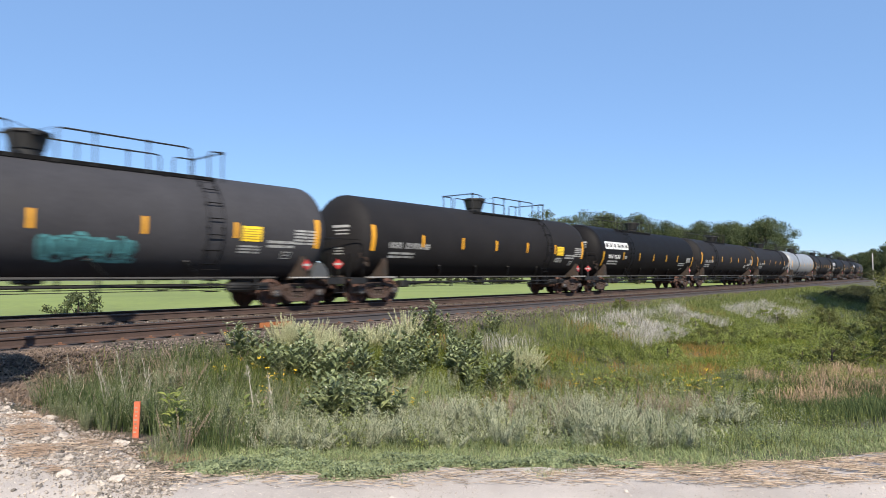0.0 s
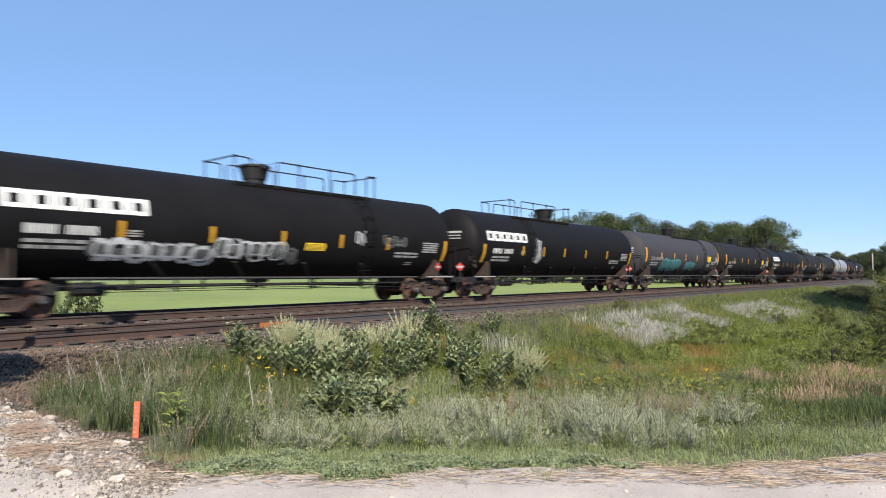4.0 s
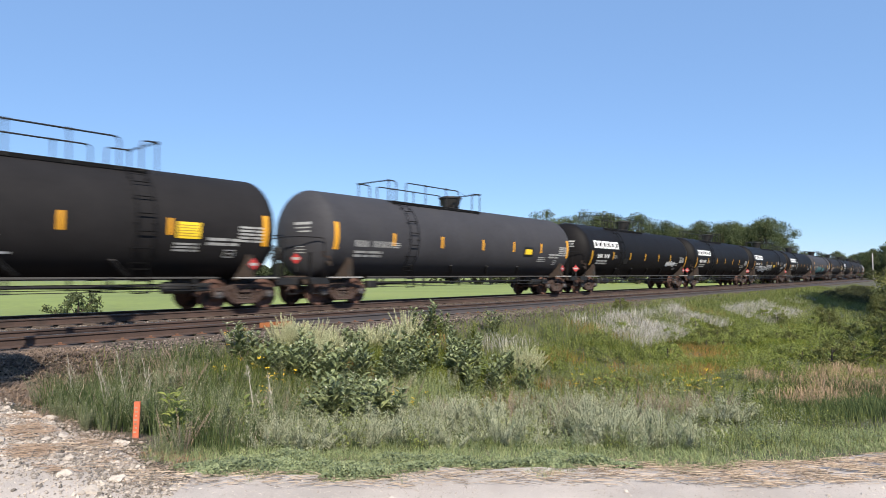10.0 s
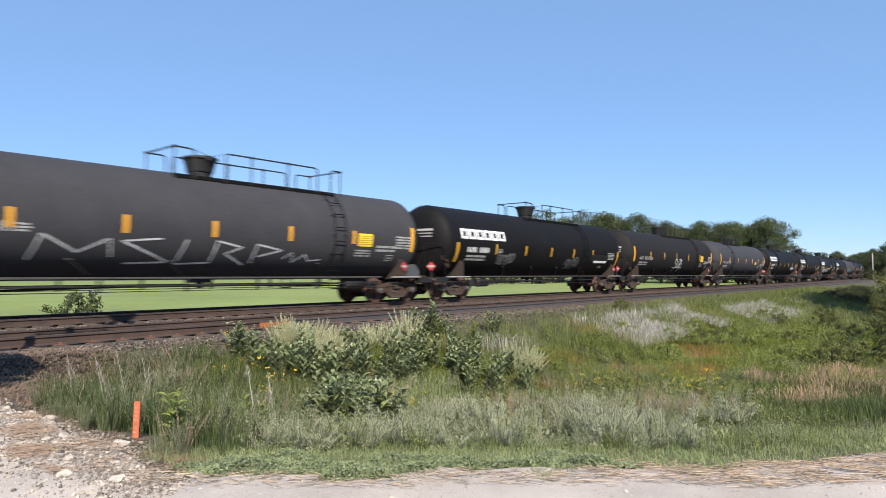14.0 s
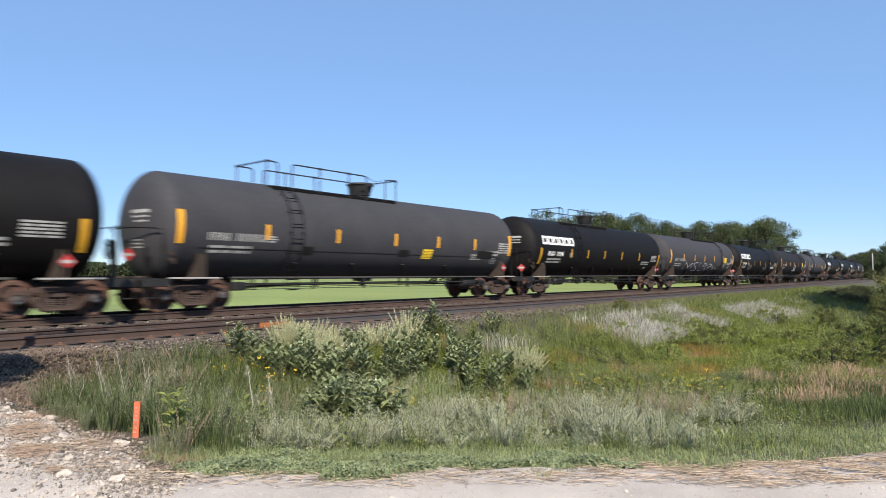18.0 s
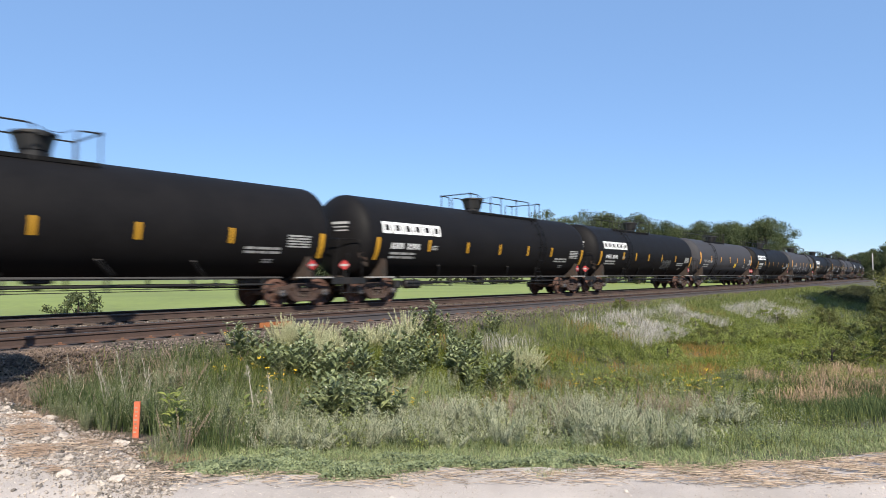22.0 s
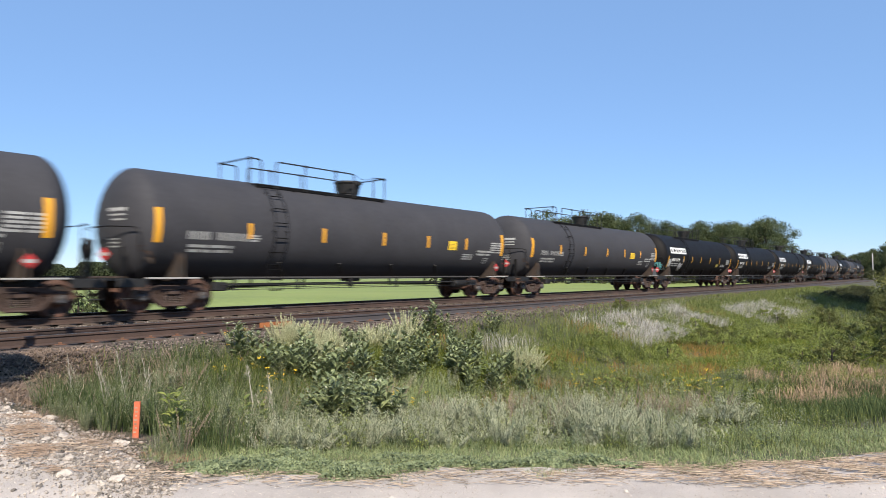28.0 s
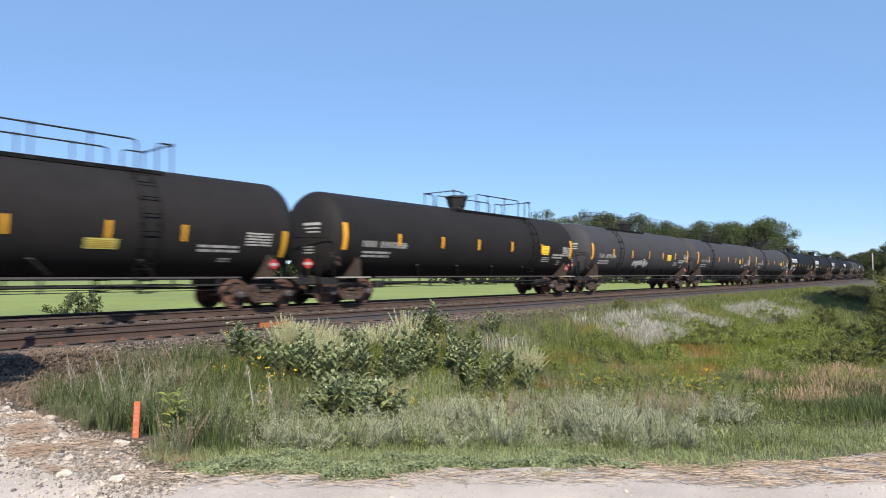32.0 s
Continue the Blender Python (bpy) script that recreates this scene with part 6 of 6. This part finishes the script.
plant("leafy_weed", far[:70], 0.9, 1.6, 280)


def joined(name, kind, part_no, places, low, high, seed, mat, label, category):
    """Many plants of one kind, far off, as one mesh."""
    rr = np.random.default_rng(seed)
    co, tri, quad, n = [], [], [], 0
    for x, y in places:
        me = KINDS[kind][int(rr.integers(len(KINDS[kind])))][part_no][1]
        v = np.empty(len(me.vertices) * 3)
        me.vertices.foreach_get("co", v)
        a, s = rr.uniform(0, 6.28), rr.uniform(low, high)
        v = v.reshape(-1, 3) * s
        co.append(np.stack([v[:, 0] * math.cos(a) - v[:, 1] * math.sin(a) + x, v[:, 0] * math.sin(a) + v[:, 1] * math.cos(a) + y, v[:, 2] + ground_z(x, y)], -1))
        for q in me.polygons:
            (tri if len(q.vertices) == 3 else quad).append([i + n for i in q.vertices])
        n += len(v)
    return bulk(name, np.concatenate(co), [np.array(tri), np.array(quad)], mat, label, category)


herbs = []
while len(herbs) < 330:
    w, u = rng.uniform(6.4, 14.5), rng.uniform(-4.0, 7.5)
    x, y = view(w, u)
    if w > road_edge(u) + 1.3 and -0.33 * w < u < 0.5 * w and y - bend_y(x) < -7.2:
        herbs.append((x, y))
joined("mixed_herbs", "leafy_weed", 1, herbs[:150], 0.4, 0.85, 15, G_LEAF, "low dark leafy herbs among the grass", "weeds")
joined("mixed_herbs", "leafy_weed", 1, herbs[150:], 0.35, 0.8, 16, G_LEAF2, "low bright leafy herbs among the grass", "weeds")
joined("mixed_herbs", "yellow_flower_plant", 1, [(x + 0.2, y - 0.15) for x, y in herbs[:170]], 0.5, 1.1, 17, G_SAGE, "fine pale grey-green herbs among the grass", "weeds")
lush = []
while len(lush) < 260:
    x, l = rng.uniform(11, 32), rng.uniform(-16.5, -8)
    y = l + bend_y(x)
    w, u = wu(x, y)
    if w > 11 and w > road_edge(u) + 3 and math.sin(x * 1.1 + 2) + math.sin(l * 1.7 + x * 0.6) > 0.1:
        lush.append((x, y))
joined("ditch_weeds", "leafy_weed", 1, lush, 0.55, 1.2, 18, G_LEAF2, "bright leafy weeds on the ditch floor", "weeds")
joined("far_weeds", "leafy_weed", 1, far[70:], 0.9, 1.7, 5, G_LEAF2, "leafy green weeds farther along the bank", "weeds")

# dry bleached stalks
for k, (x, y, h) in enumerate(((5.14, -10.59, 0.85), (5.0, -10.35, 0.95), (5.92, -8.77, 0.5), (3.64, -9.3, 0.75), (3.35, -9.8, 0.8), (3.75, -8.2, 0.6), (4.9, -10.8, 0.7), (3.95, -9.0, 0.85), (4.15, -9.25, 0.8), (3.2, -9.2, 0.7), (4.4, -8.7, 0.6), (5.25, -10.2, 0.6))):
    r = random.Random(500 + k)
    ob = thing("dry_stalk", "bleached dry branching weed stalk", "dry weed", "dry weeds in the ditch")
    sh = Shape()
    lean = Vector((r.uniform(-0.4, 0.15), r.uniform(-0.1, 0.35), 1)).normalized()
    sh.tube([(0, 0, 0), tuple(lean * h * 0.5), tuple(lean * h)], 0.007 if k in (0, 1, 11) else 0.005, 6, True, 0.002)
    dry = G_PALE if k in (0, 1, 11) else G_DRY
    part("stalk", sh, dry, ob)
    for j in range(26):
        t = r.uniform(0.25, 0.98)
        p = lean * h * t
        a = r.uniform(0, math.tau)
        q = p + Vector((math.cos(a) * 0.6, math.sin(a) * 0.6, 0.9)) * r.uniform(0.04, 0.16) * (1.25 - t)
        part("twig", Shape().tube([tuple(p), tuple(q)], 0.003, 4, True, 0.0012), dry, ob)
    ob.matrix_basis = pose(x, y, ground_z(x, y) - 0.02)

# painted marker stake
STAKE = material("orange_painted_wood", (0.48, 0.11, 0.05), 0.75, scale=9, fine=60, vary=0.25, dirt=(0.55, 0.33, 0.22), dirt_at=0.62, bump=0.003, stretch=(1, 1, 0.2))
x, y = view(6.45, -3.06)
stake = thing("marker_stake", "orange painted wooden marker stake in the ground", "stake")
sh = Shape().box(-0.030, 0.030, -0.012, 0.012, -0.08, 0.365, 0.004)
part("stake_board", sh, STAKE, stake)
sh = Shape()
for k in range(7):
    sh.box(-0.022 + 0.006 * (k % 3), 0.006 + 0.006 * (k % 2), -0.0135, -0.0122, 0.30 - 0.040 * k, 0.314 - 0.040 * k)
part("stake_writing", sh, G_BROWN, stake, "unreadable dark writing")
stake.matrix_basis = pose(x, y, ground_z(x, y), 0, 2, math.degrees(TURN) - 90 + 8)
# ---------------- trees and bushes ----------------
BARK = material("tree_bark", (0.085, 0.065, 0.05), 0.9, scale=3, fine=25, vary=0.35, bump=0.02)
T_LEAF = material("tree_foliage", (0.072, 0.092, 0.035), 0.7, scale=0.5, vary=0.3, island=0.25, hue=0.025, trans=0.3, space="World")
T_LEAF2 = material("dark_tree_foliage", (0.054, 0.072, 0.026), 0.7, scale=0.5, vary=0.3, island=0.25, hue=0.025, trans=0.25, space="World")
O_LEAF = material("olive_willow_foliage", (0.13, 0.138, 0.04), 0.7, scale=0.8, vary=0.3, island=0.22, hue=0.015, trans=0.25, space="World")
B_LEAF = material("bush_foliage", (0.115, 0.125, 0.032), 0.65, scale=0.8, vary=0.3, island=0.4, hue=0.025, trans=0.3, space="World")


def tree_parts(seed, height, width, trunk_h, clusters, leaves, size, leaf_mat, gap=0.0):
    """Tapered trunk with limbs, and a crown of leaf clumps set on them."""
    r = random.Random(seed)
    rs = np.random.default_rng(seed)
    wood = Shape()
    tr = height * 0.022 + 0.05
    bend = Vector((r.uniform(-0.05, 0.05), r.uniform(-0.05, 0.05), 1))
    wood.tube([(0, 0, -0.2), tuple(bend * height * 0.3), tuple(bend * height * 0.62), tuple(bend * height * 0.86)], tr, 7, True, tr * 0.25)
    centres = []
    for k in range(clusters):
        t = (k + 0.5) / clusters
        z = trunk_h + (height - trunk_h) * t
        prof = math.sin(math.pi * min(max(0.12 + 0.80 * t, 0), 1)) ** 0.7
        a = k * 2.399 + r.uniform(-0.5, 0.5)
        rad = width / 2 * prof * r.uniform(0.35, 1.0) * (1 + 0.25 * math.sin(a * 2 + seed))
        c = Vector((math.cos(a) * rad, math.sin(a) * rad, z + r.uniform(-0.06, 0.06) * height))
        centres.append(c)
        if k % 2 == 0:
            p = bend * max(c.z - rad * 0.75, trunk_h * 0.7)
            wood.tube([tuple(p), tuple((p + c) / 2 + Vector((0, 0, 0.05 * height))), tuple(c)], tr * 0.35, 5, False, tr * 0.06)
    C = np.array(centres)
    pick = rs.integers(0, clusters, leaves)
    cs = (height * 0.085 + width * 0.06) * rs.uniform(0.7, 1.3, clusters)
    off = rs.normal(0, 1, (leaves, 3))
    off /= np.linalg.norm(off, axis=1)[:, None]
    off *= (rs.uniform(0, 1, leaves) ** 0.7 * cs[pick])[:, None] * np.array([1.15, 1.15, 0.8])
    P = C[pick] + off
    n1 = rs.normal(0, 1, (leaves, 3)) + np.array([0, 0, 0.8])
    n1 /= np.linalg.norm(n1, axis=1)[:, None]
    t1 = np.cross(n1, rs.normal(0, 1, (leaves, 3)))
    t1 /= np.linalg.norm(t1, axis=1)[:, None]
    t2 = np.cross(n1, t1)
    s = (size * rs.uniform(0.6, 1.3, leaves))[:, None]
    V = np.stack([P - t1 * s, P - t2 * s * 0.55, P + t1 * s, P + t2 * s * 0.55], 1).reshape(-1, 3)
    F = (np.arange(leaves) * 4)[:, None] + np.array([[0, 1, 2, 3]])
    return sharpen(wood.mesh("trunk")), V, F, leaf_mat


TREES = {}


def make_tree(key, m, label, category, group, *spec):
    """A tree or bush at the pose m; its like share their meshes."""
    if key not in TREES:
        trunk, V, F, mat = tree_parts(*spec)
        trunk.materials.append(BARK)
        ob = thing(category.replace(" ", "_"), label, category, group)
        q = new("trunk", trunk)
        q.parent = ob
        bulk("crown", V, [F], mat, "", "", "", False, ob)
        TREES[key] = ob
        ob.matrix_basis = m
        return ob
    ob = copy_thing(TREES[key], Matrix())
    ob.matrix_basis = m
    return tagged(ob, label, category, group)


def place_tree(key, w, u, scale, label, group, seed, *spec):
    x, y = view(w, u)
    r = random.Random(seed)
    return make_tree(key, pose(x, y, -0.95, 0, 0, r.uniform(0, 360)) @ Matrix.Diagonal((scale, scale, scale * r.uniform(0.93, 1.08), 1)), label, "tree", group, *spec)


SPECS = [(1, 15.5, 12, 2.0, 46, 20000, 0.2, T_LEAF), (2, 15.0, 11, 2.0, 42, 20000, 0.2, T_LEAF2), (3, 16.5, 12.5, 2.5, 50, 21000, 0.2, T_LEAF),
         (4, 14.0, 10, 1.6, 40, 19000, 0.2, T_LEAF2), (5, 15.5, 9.0, 3.2, 26, 8000, 0.18, T_LEAF)]
r = random.Random(8)
ROWT = [(158, 25.5, 1.02, 4), (161, 30, 1.03, 4), (158, 33.5, 1.06, 4), (166, 36.5, 1.08, 4), (150, 38.0, 0.98, 0), (158, 41, 0.98, 2), (163, 29.5, 0.62, 1)]
u = 44.0
k = 0
while u < 76:
    ROWT.append((r.uniform(142, 152), u, (0.90 if u < 50 else 0.80) * r.uniform(0.92, 1.06), (0, 1, 2, 3)[k % 4]))
    ROWT.append((r.uniform(156, 170), u + 2, 0.88 * r.uniform(0.9, 1.08), (1, 3, 0, 2)[k % 4]))
    u += 4.6
    k += 1
ROWT += [(148, 78.3, 0.84, 4), (150, 73, 0.84, 2)]
for k, (w, u, s, v) in enumerate(ROWT):
    place_tree(("wood", v), w, u, s, "full green leafy tree at the field edge", "trees at the field edge", 40 + k, *SPECS[v])
# trees past the bend
for k in range(14):
    place_tree(("wood", k % 4), 525 + 9 * (k % 3), 297 + 4.6 * k, 1.0 + 0.12 * (k % 3), "distant leafy tree past the railway bend", "trees past the bend", 90 + k, *SPECS[k % 4])
for k, (w, u, s) in enumerate(((250, 160.5, 0.42), (255, 164.5, 0.5), (246, 163, 0.5), (252, 168, 0.7), (258, 172, 0.75), (244, 167, 0.62), (250, 172.5, 0.85), (240, 169.5, 0.8), (262, 170, 0.7), (246, 176, 0.95), (236, 157, 0.3), (236, 165, 0.6))):
    place_tree(("wood", (k * 3 + 1) % 4), w, u, s, "leafy tree on the road side of the bend", "trees past the bend", 120 + k, *SPECS[(k * 3 + 1) % 4])
# low bushes along the far edge of the crop
WOODS = material("hazy_wood_foliage", (0.070, 0.088, 0.045), 0.9, scale=0.2, vary=0.2, island=0.12, trans=0.4, space="World", spec=0.1)
DEEP = material("shaded_brush_foliage", (0.044, 0.051, 0.015), 0.7, scale=0.8, vary=0.3, island=0.4, hue=0.02, trans=0.2, space="World")
BUSH = (21, 2.6, 4.2, 0.3, 22, 2400, 0.12, DEEP)
for k in range(38):
    rr = random.Random(300 + k)
    w = rr.uniform(132, 150)
    x, y = view(w, -2 + 2.6 * k + rr.uniform(-1, 1))
    s = rr.uniform(0.7, 1.25)
    make_tree("hedge", pose(x, y, -0.95, 0, 0, rr.uniform(0, 360)) @ Matrix.Diagonal((s, s, s, 1)), "dark green bush along the far field edge", "bush", "bushes along the field", *BUSH)
# far woods across the field
rs = np.random.default_rng(9)
n = 120000
u = rs.uniform(-420, 120, n)
top = 8.6 + 1.4 * np.sin(u * 0.05) + 2.0 * np.sin(u * 0.17 + 1) + 1.5 * np.sin(u * 0.41)
w = 470 + rs.uniform(-14, 14, n)
z = -1 + top * rs.uniform(0, 1, n) ** 0.7
x, y = plan(w, u)
P = np.stack([x, y, z], -1)
t1 = rs.normal(0, 1, (n, 3))
t1 /= np.linalg.norm(t1, axis=1)[:, None]
t2 = np.cross(t1, rs.normal(0, 1, (n, 3)))
t2 /= np.linalg.norm(t2, axis=1)[:, None]
V = np.stack([P - t1 * 0.9, P - t2 * 0.8, P + t1 * 0.9, P + t2 * 0.8], 1).reshape(-1, 3)
bulk("far_woods", V, [(np.arange(n) * 4)[:, None] + np.array([[0, 1, 2, 3]])], WOODS, "far green woods on the horizon", "woods")
# leafy brush beside the bank
BRUSH = (31, 3.4, 4.6, 0.3, 34, 5200, 0.085, B_LEAF)
EDGE_BRUSH = ((32, 24.2, 0.80), (35, 26.6, 0.95), (32.3, 22.3, 0.42), (30.6, 21.6, 0.32), (34, 23.2, 0.40))
for k, (w, u, s) in enumerate(EDGE_BRUSH):
    x, y = view(w, u)
    make_tree("brush", pose(x, y, ground_z(x, y) - 0.1, 0, 0, 77 * k) @ Matrix.Diagonal((s, s, s, 1)), "leafy green brush beside the railway bank", "bush", "brush beside the bank", *BRUSH)
BIG = (36, 3.4, 4.8, 0.1, 46, 15000, 0.05, O_LEAF)
for k, (x, y, s) in enumerate(((25.3, -16.75, 0.72), (28.0, -16.9, 0.62), (22.6, -16.9, 0.40))):
    make_tree("big_brush", pose(x, y, ground_z(x, y) - 0.1, 0, 0, 40 * k) @ Matrix.Diagonal((s, s, s, 1)), "dense olive green willow brush beside the ditch", "bush", "brush beside the bank", *BIG)
# two trees right of the view, added only to cast shade on the bank
make_tree(("wood", 0), pose(45.0, -18.6, -1.3, 0, 0, 20) @ Matrix.Diagonal((0.6, 0.6, 0.66, 1)), "unseen leafy tree added to shade the bank", "tree", "trees beside the ditch", *SPECS[0])
make_tree(("wood", 2), pose(51.0, -19.5, -1.3, 0, 0, 130) @ Matrix.Diagonal((0.6, 0.6, 0.7, 1)), "unseen leafy tree added to shade the bank", "tree", "trees beside the ditch", *SPECS[2])
SHRUB = (32, 1.25, 1.9, 0.1, 22, 3000, 0.05, B_LEAF)
for k, (x, y, s) in enumerate(((58, -14.0, 0.6), (62, -13.6, 0.7), (67, -13.6, 0.85), (60, -16.2, 0.75), (72, -13.6, 0.95), (53, -16.5, 0.6), (47, -17.5, 0.55), (64, -17.0, 1.0), (80, -13.6, 1.1), (90, -13.5, 1.2), (56, -18.5, 0.8), (44, -19.0, 0.6), (75, -16.5, 1.4), (102, -13.5, 1.3))):
    y += bend_y(x)
    make_tree("brush", pose(x, y, ground_z(x, y) - 0.1, 0, 0, 50 * k) @ Matrix.Diagonal((s, s, s, 1)), "leafy green brush beside the railway bank", "bush", "brush beside the bank", *BRUSH)
for k, (x, y, s) in enumerate(((18.7, -14.85, 0.5), (19.6, -15.2, 0.55), (21.2, -15.9, 0.6), (26.6, -14.2, 0.5), (28.6, -15.0, 0.55), (22.0, -10.6, 0.45), (23.7, -10.6, 0.5), (24.3, -12.8, 0.35), (31, -13.0, 0.5), (33, -10.6, 0.45), (36, -12.2, 0.5), (30, -16.2, 0.7), (39, -11.4, 0.5), (23.9, -6.95, 0.4), (41, -14, 0.6))):
    make_tree("shrub", pose(x, y, ground_z(x, y) - 0.05, 0, 0, 70 * k) @ Matrix.Diagonal((s, s, s, 1)), "low leafy green shrub in the ditch", "shrub", "shrubs in the ditch", *SHRUB)
LIGHT = (35, 1.0, 1.9, 0.05, 24, 1500, 0.06, G_LEAF2)
for k, (x, y, s) in enumerate(((22.7, -9.8, 0.42), (23.5, -10.4, 0.50), (31.4, -9.9, 0.36), (36.3, -9.8, 0.55), (41.6, -9.7, 0.45), (28.3, -9.9, 0.42), (33.5, -12.0, 0.50), (37.4, -12.2, 0.36), (17.4, -11.2, 0.55), (20.9, -13.5, 0.45), (23.4, -11.8, 0.42), (26.8, -12.7, 0.50), (19.2, -13.3, 0.36), (24.2, -9.7, 0.55), (33.8, -10.7, 0.45), (28.3, -11.0, 0.42), (21.54, -10.47, 0.44), (21.11, -11.05, 0.44), (22.48, -11.17, 0.45), (25.25, -10.98, 0.48), (24.78, -11.67, 0.48), (24.8, -12.3, 0.47), (25.67, -12.75, 0.48), (26.12, -13.29, 0.49), (26.05, -13.82, 0.49), (21.33, -9.71, 0.44), (19.87, -8.77, 0.43), (13.57, -9.56, 0.36), (13.21, -10.22, 0.35), (12.28, -11.9, 0.33), (12.63, -12.12, 0.34), (13.16, -12.97, 0.34), (13.28, -13.32, 0.34), (18.87, -12.94, 0.4), (18.18, -13.78, 0.39), (19.75, -14.0, 0.41), (17.11, -10.81, 0.39), (27.48, -9.35, 0.51), (33.34, -9.87, 0.58))):
    make_tree("leafy_clump", pose(x, y, ground_z(x, y) - 0.08, 0, 0, 47 * k) @ Matrix.Diagonal((s, s, s, 1)), "bright green leafy clump of weeds in the ditch", "shrub", "shrubs in the ditch", *LIGHT)
# brush in a near-black green that stands in for shade on the bank
DARK = (33, 2.2, 4.4, 0.1, 30, 5200, 0.08, DEEP)
for k, (x, l, s) in enumerate(((58, -10.3, 0.5), (63, -10.2, 0.55), (69, -10.0, 0.6), (57, -11.6, 0.5), (75, -9.8, 0.6), (61, -11.2, 0.5), (60, -9.0, 0.42), (68, -8.9, 0.45), (78, -9.0, 0.5))):
    y = l + bend_y(x)
    make_tree("dark_brush", pose(x, y, ground_z(x, y) - 0.1, 0, 0, 61 * k) @ Matrix.Diagonal((s * 1.1, s * 1.1, s * 0.75, 1)), "dense brush coloured dark as shade at the foot of the bank", "bush", "brush beside the bank", *DARK)
SPARSE = (34, 1.0, 2.1, 0.05, 34, 2700, 0.05, T_LEAF)
x, y = view(24.0, -13.6)
make_tree("sparse_shrub", pose(x, y, ground_z(x, y) - 0.05, 0, 0, 33) @ Matrix.Diagonal((1.0, 1.0, 1.25, 1)), "sparse leafy shrub between track and crop", "shrub", "shrubs in the ditch", *SPARSE)
for k in range(5):
    x, y, _ = along(22 + 9 * k, 4.2)
    make_tree("shrub", pose(x, y, ground_z(x, y) - 0.1, 0, 0, 31 * k) @ Matrix.Diagonal((0.5, 0.5, 0.4, 1)), "low leafy green shrub between track and crop", "shrub", "shrubs in the ditch", *SHRUB)

# utility poles past the bend
WOOD = material("weathered_pole_wood", (0.3, 0.285, 0.265), 0.9, scale=3, fine=30, vary=0.25, stretch=(1, 1, 0.15))
for k, (w, u, h, arm) in enumerate(((300, 196.5, 8.8, 1.9), (215, 144.0, 9.0, 0.0))):
    x, y = view(w, u)
    ob = thing("utility_pole", "weathered wooden utility pole" + (" with a crossarm" if arm else ""), "utility pole", "utility poles")
    part("pole", Shape().tube([(0, 0, -0.5), (0, 0, h)], 0.24, 8, True, 0.18), WOOD, ob)
    if arm:
        part("crossarm", Shape().box(-arm, arm, -0.12, 0.12, h - 0.75, h - 0.45, 0.02), WOOD, ob)
        for q in (-1.5, -0.5, 0.5, 1.5):
            part("insulator", Shape().lathe([(h - 0.45, 0.05), (h - 0.3, 0.08), (h - 0.2, 0.05), (h - 0.2, 0.001)], 8, "z", (q, 0, 0)), SILL, ob)
    ob.matrix_basis = pose(x, y, -0.95, 0, 0, math.degrees(TURN) - 90)

# crossing signal and its cabinet beside the road, out of sight but for their shadow
cab = thing("signal_cabinet", "grey steel signal cabinet beside the crossing", "signal cabinet")
part("cabinet_body", Shape().box(-0.75, 0.75, -0.5, 0.5, 0, 2.4, 0.02), GALV, cab)
part("cabinet_roof", Shape().box(-0.82, 0.82, -0.57, 0.57, 2.4, 2.48, 0.03), GALV, cab)
part("cabinet_door", Shape().box(-0.4, 0.4, -0.525, -0.5, 0.1, 2.1, 0.01), GALV, cab)
cab.matrix_basis = pose(0.95, -8.85, ground_z(0.95, -8.85) - 0.02)
sig = thing("crossing_signal", "grey crossing signal mast with white crossed boards", "crossing signal")
part("mast", Shape().tube([(0, 0, 0), (0, 0, 8.1)], 0.065, 10), GALV, sig)
for q in (-45, 45):
    part("cross_board", Shape().box(-0.6, 0.6, -0.02, 0.02, -0.115, 0.115, 0.004, pose(0, -0.09, 7.6, 0, q, 0)), WHITE, sig)
for q in (-0.62, 0.58):
    part("lamp_head", Shape().lathe([(-0.30, 0.001), (-0.30, 0.25), (-0.28, 0.25), (-0.27, 0.13), (-0.1, 0.12), (-0.08, 0.001)], 20, "y", (q, 0, 4.82)), BLACK_PAINT, sig)
part("lamp_arm", Shape().box(-0.62, 0.6, -0.1, -0.04, 4.78, 4.86, 0.01), GALV, sig)
sig.matrix_basis = pose(1.63, -8.12, ground_z(1.63, -8.12) - 0.02)


# ---------------- what moves ----------------
def motions():
    for c, car in CARS.items():
        rows = []
        for k in range(17):
            t = 2.0 * k
            a, b = along(centre(c, t) - TRUCK_AT), along(centre(c, t) + TRUCK_AT)
            heading = math.degrees(math.atan2(b[1] - a[1], b[0] - a[0]))
            rows.append((t, pose((a[0] + b[0]) / 2, (a[1] + b[1]) / 2, 0, 0, 0, heading)))
        walk(car, rows)
    # one turning wheelset for each kind of place in a truck; the others turn with it
    spun = {}
    for car in CARS.values():
        for truck in car.children:
            if not truck.name.startswith("truck"):
                continue
            way = 1 if truck.location.x > 0 else -1
            for ws in truck.children:
                if not ws.name.startswith("wheelset"):
                    continue
                key = (way, ws["end"])
                if key not in spun:
                    turn = math.degrees(SPEED / AXLE_R) / FPS * way
                    walk(ws, [(k / FPS, pose(ws["end"] * AXLE_AT, 0, AXLE_R) @ pose(0, 0, 0, 0, turn * k)) for k in range(961)])
                    spun[key] = ws.animation_data
                else:
                    ws.rotation_mode = "QUATERNION"
                    keys = ws.animation_data_create()
                    keys.action = spun[key].action
                    keys.action_slot = spun[key].action_slot


motions()
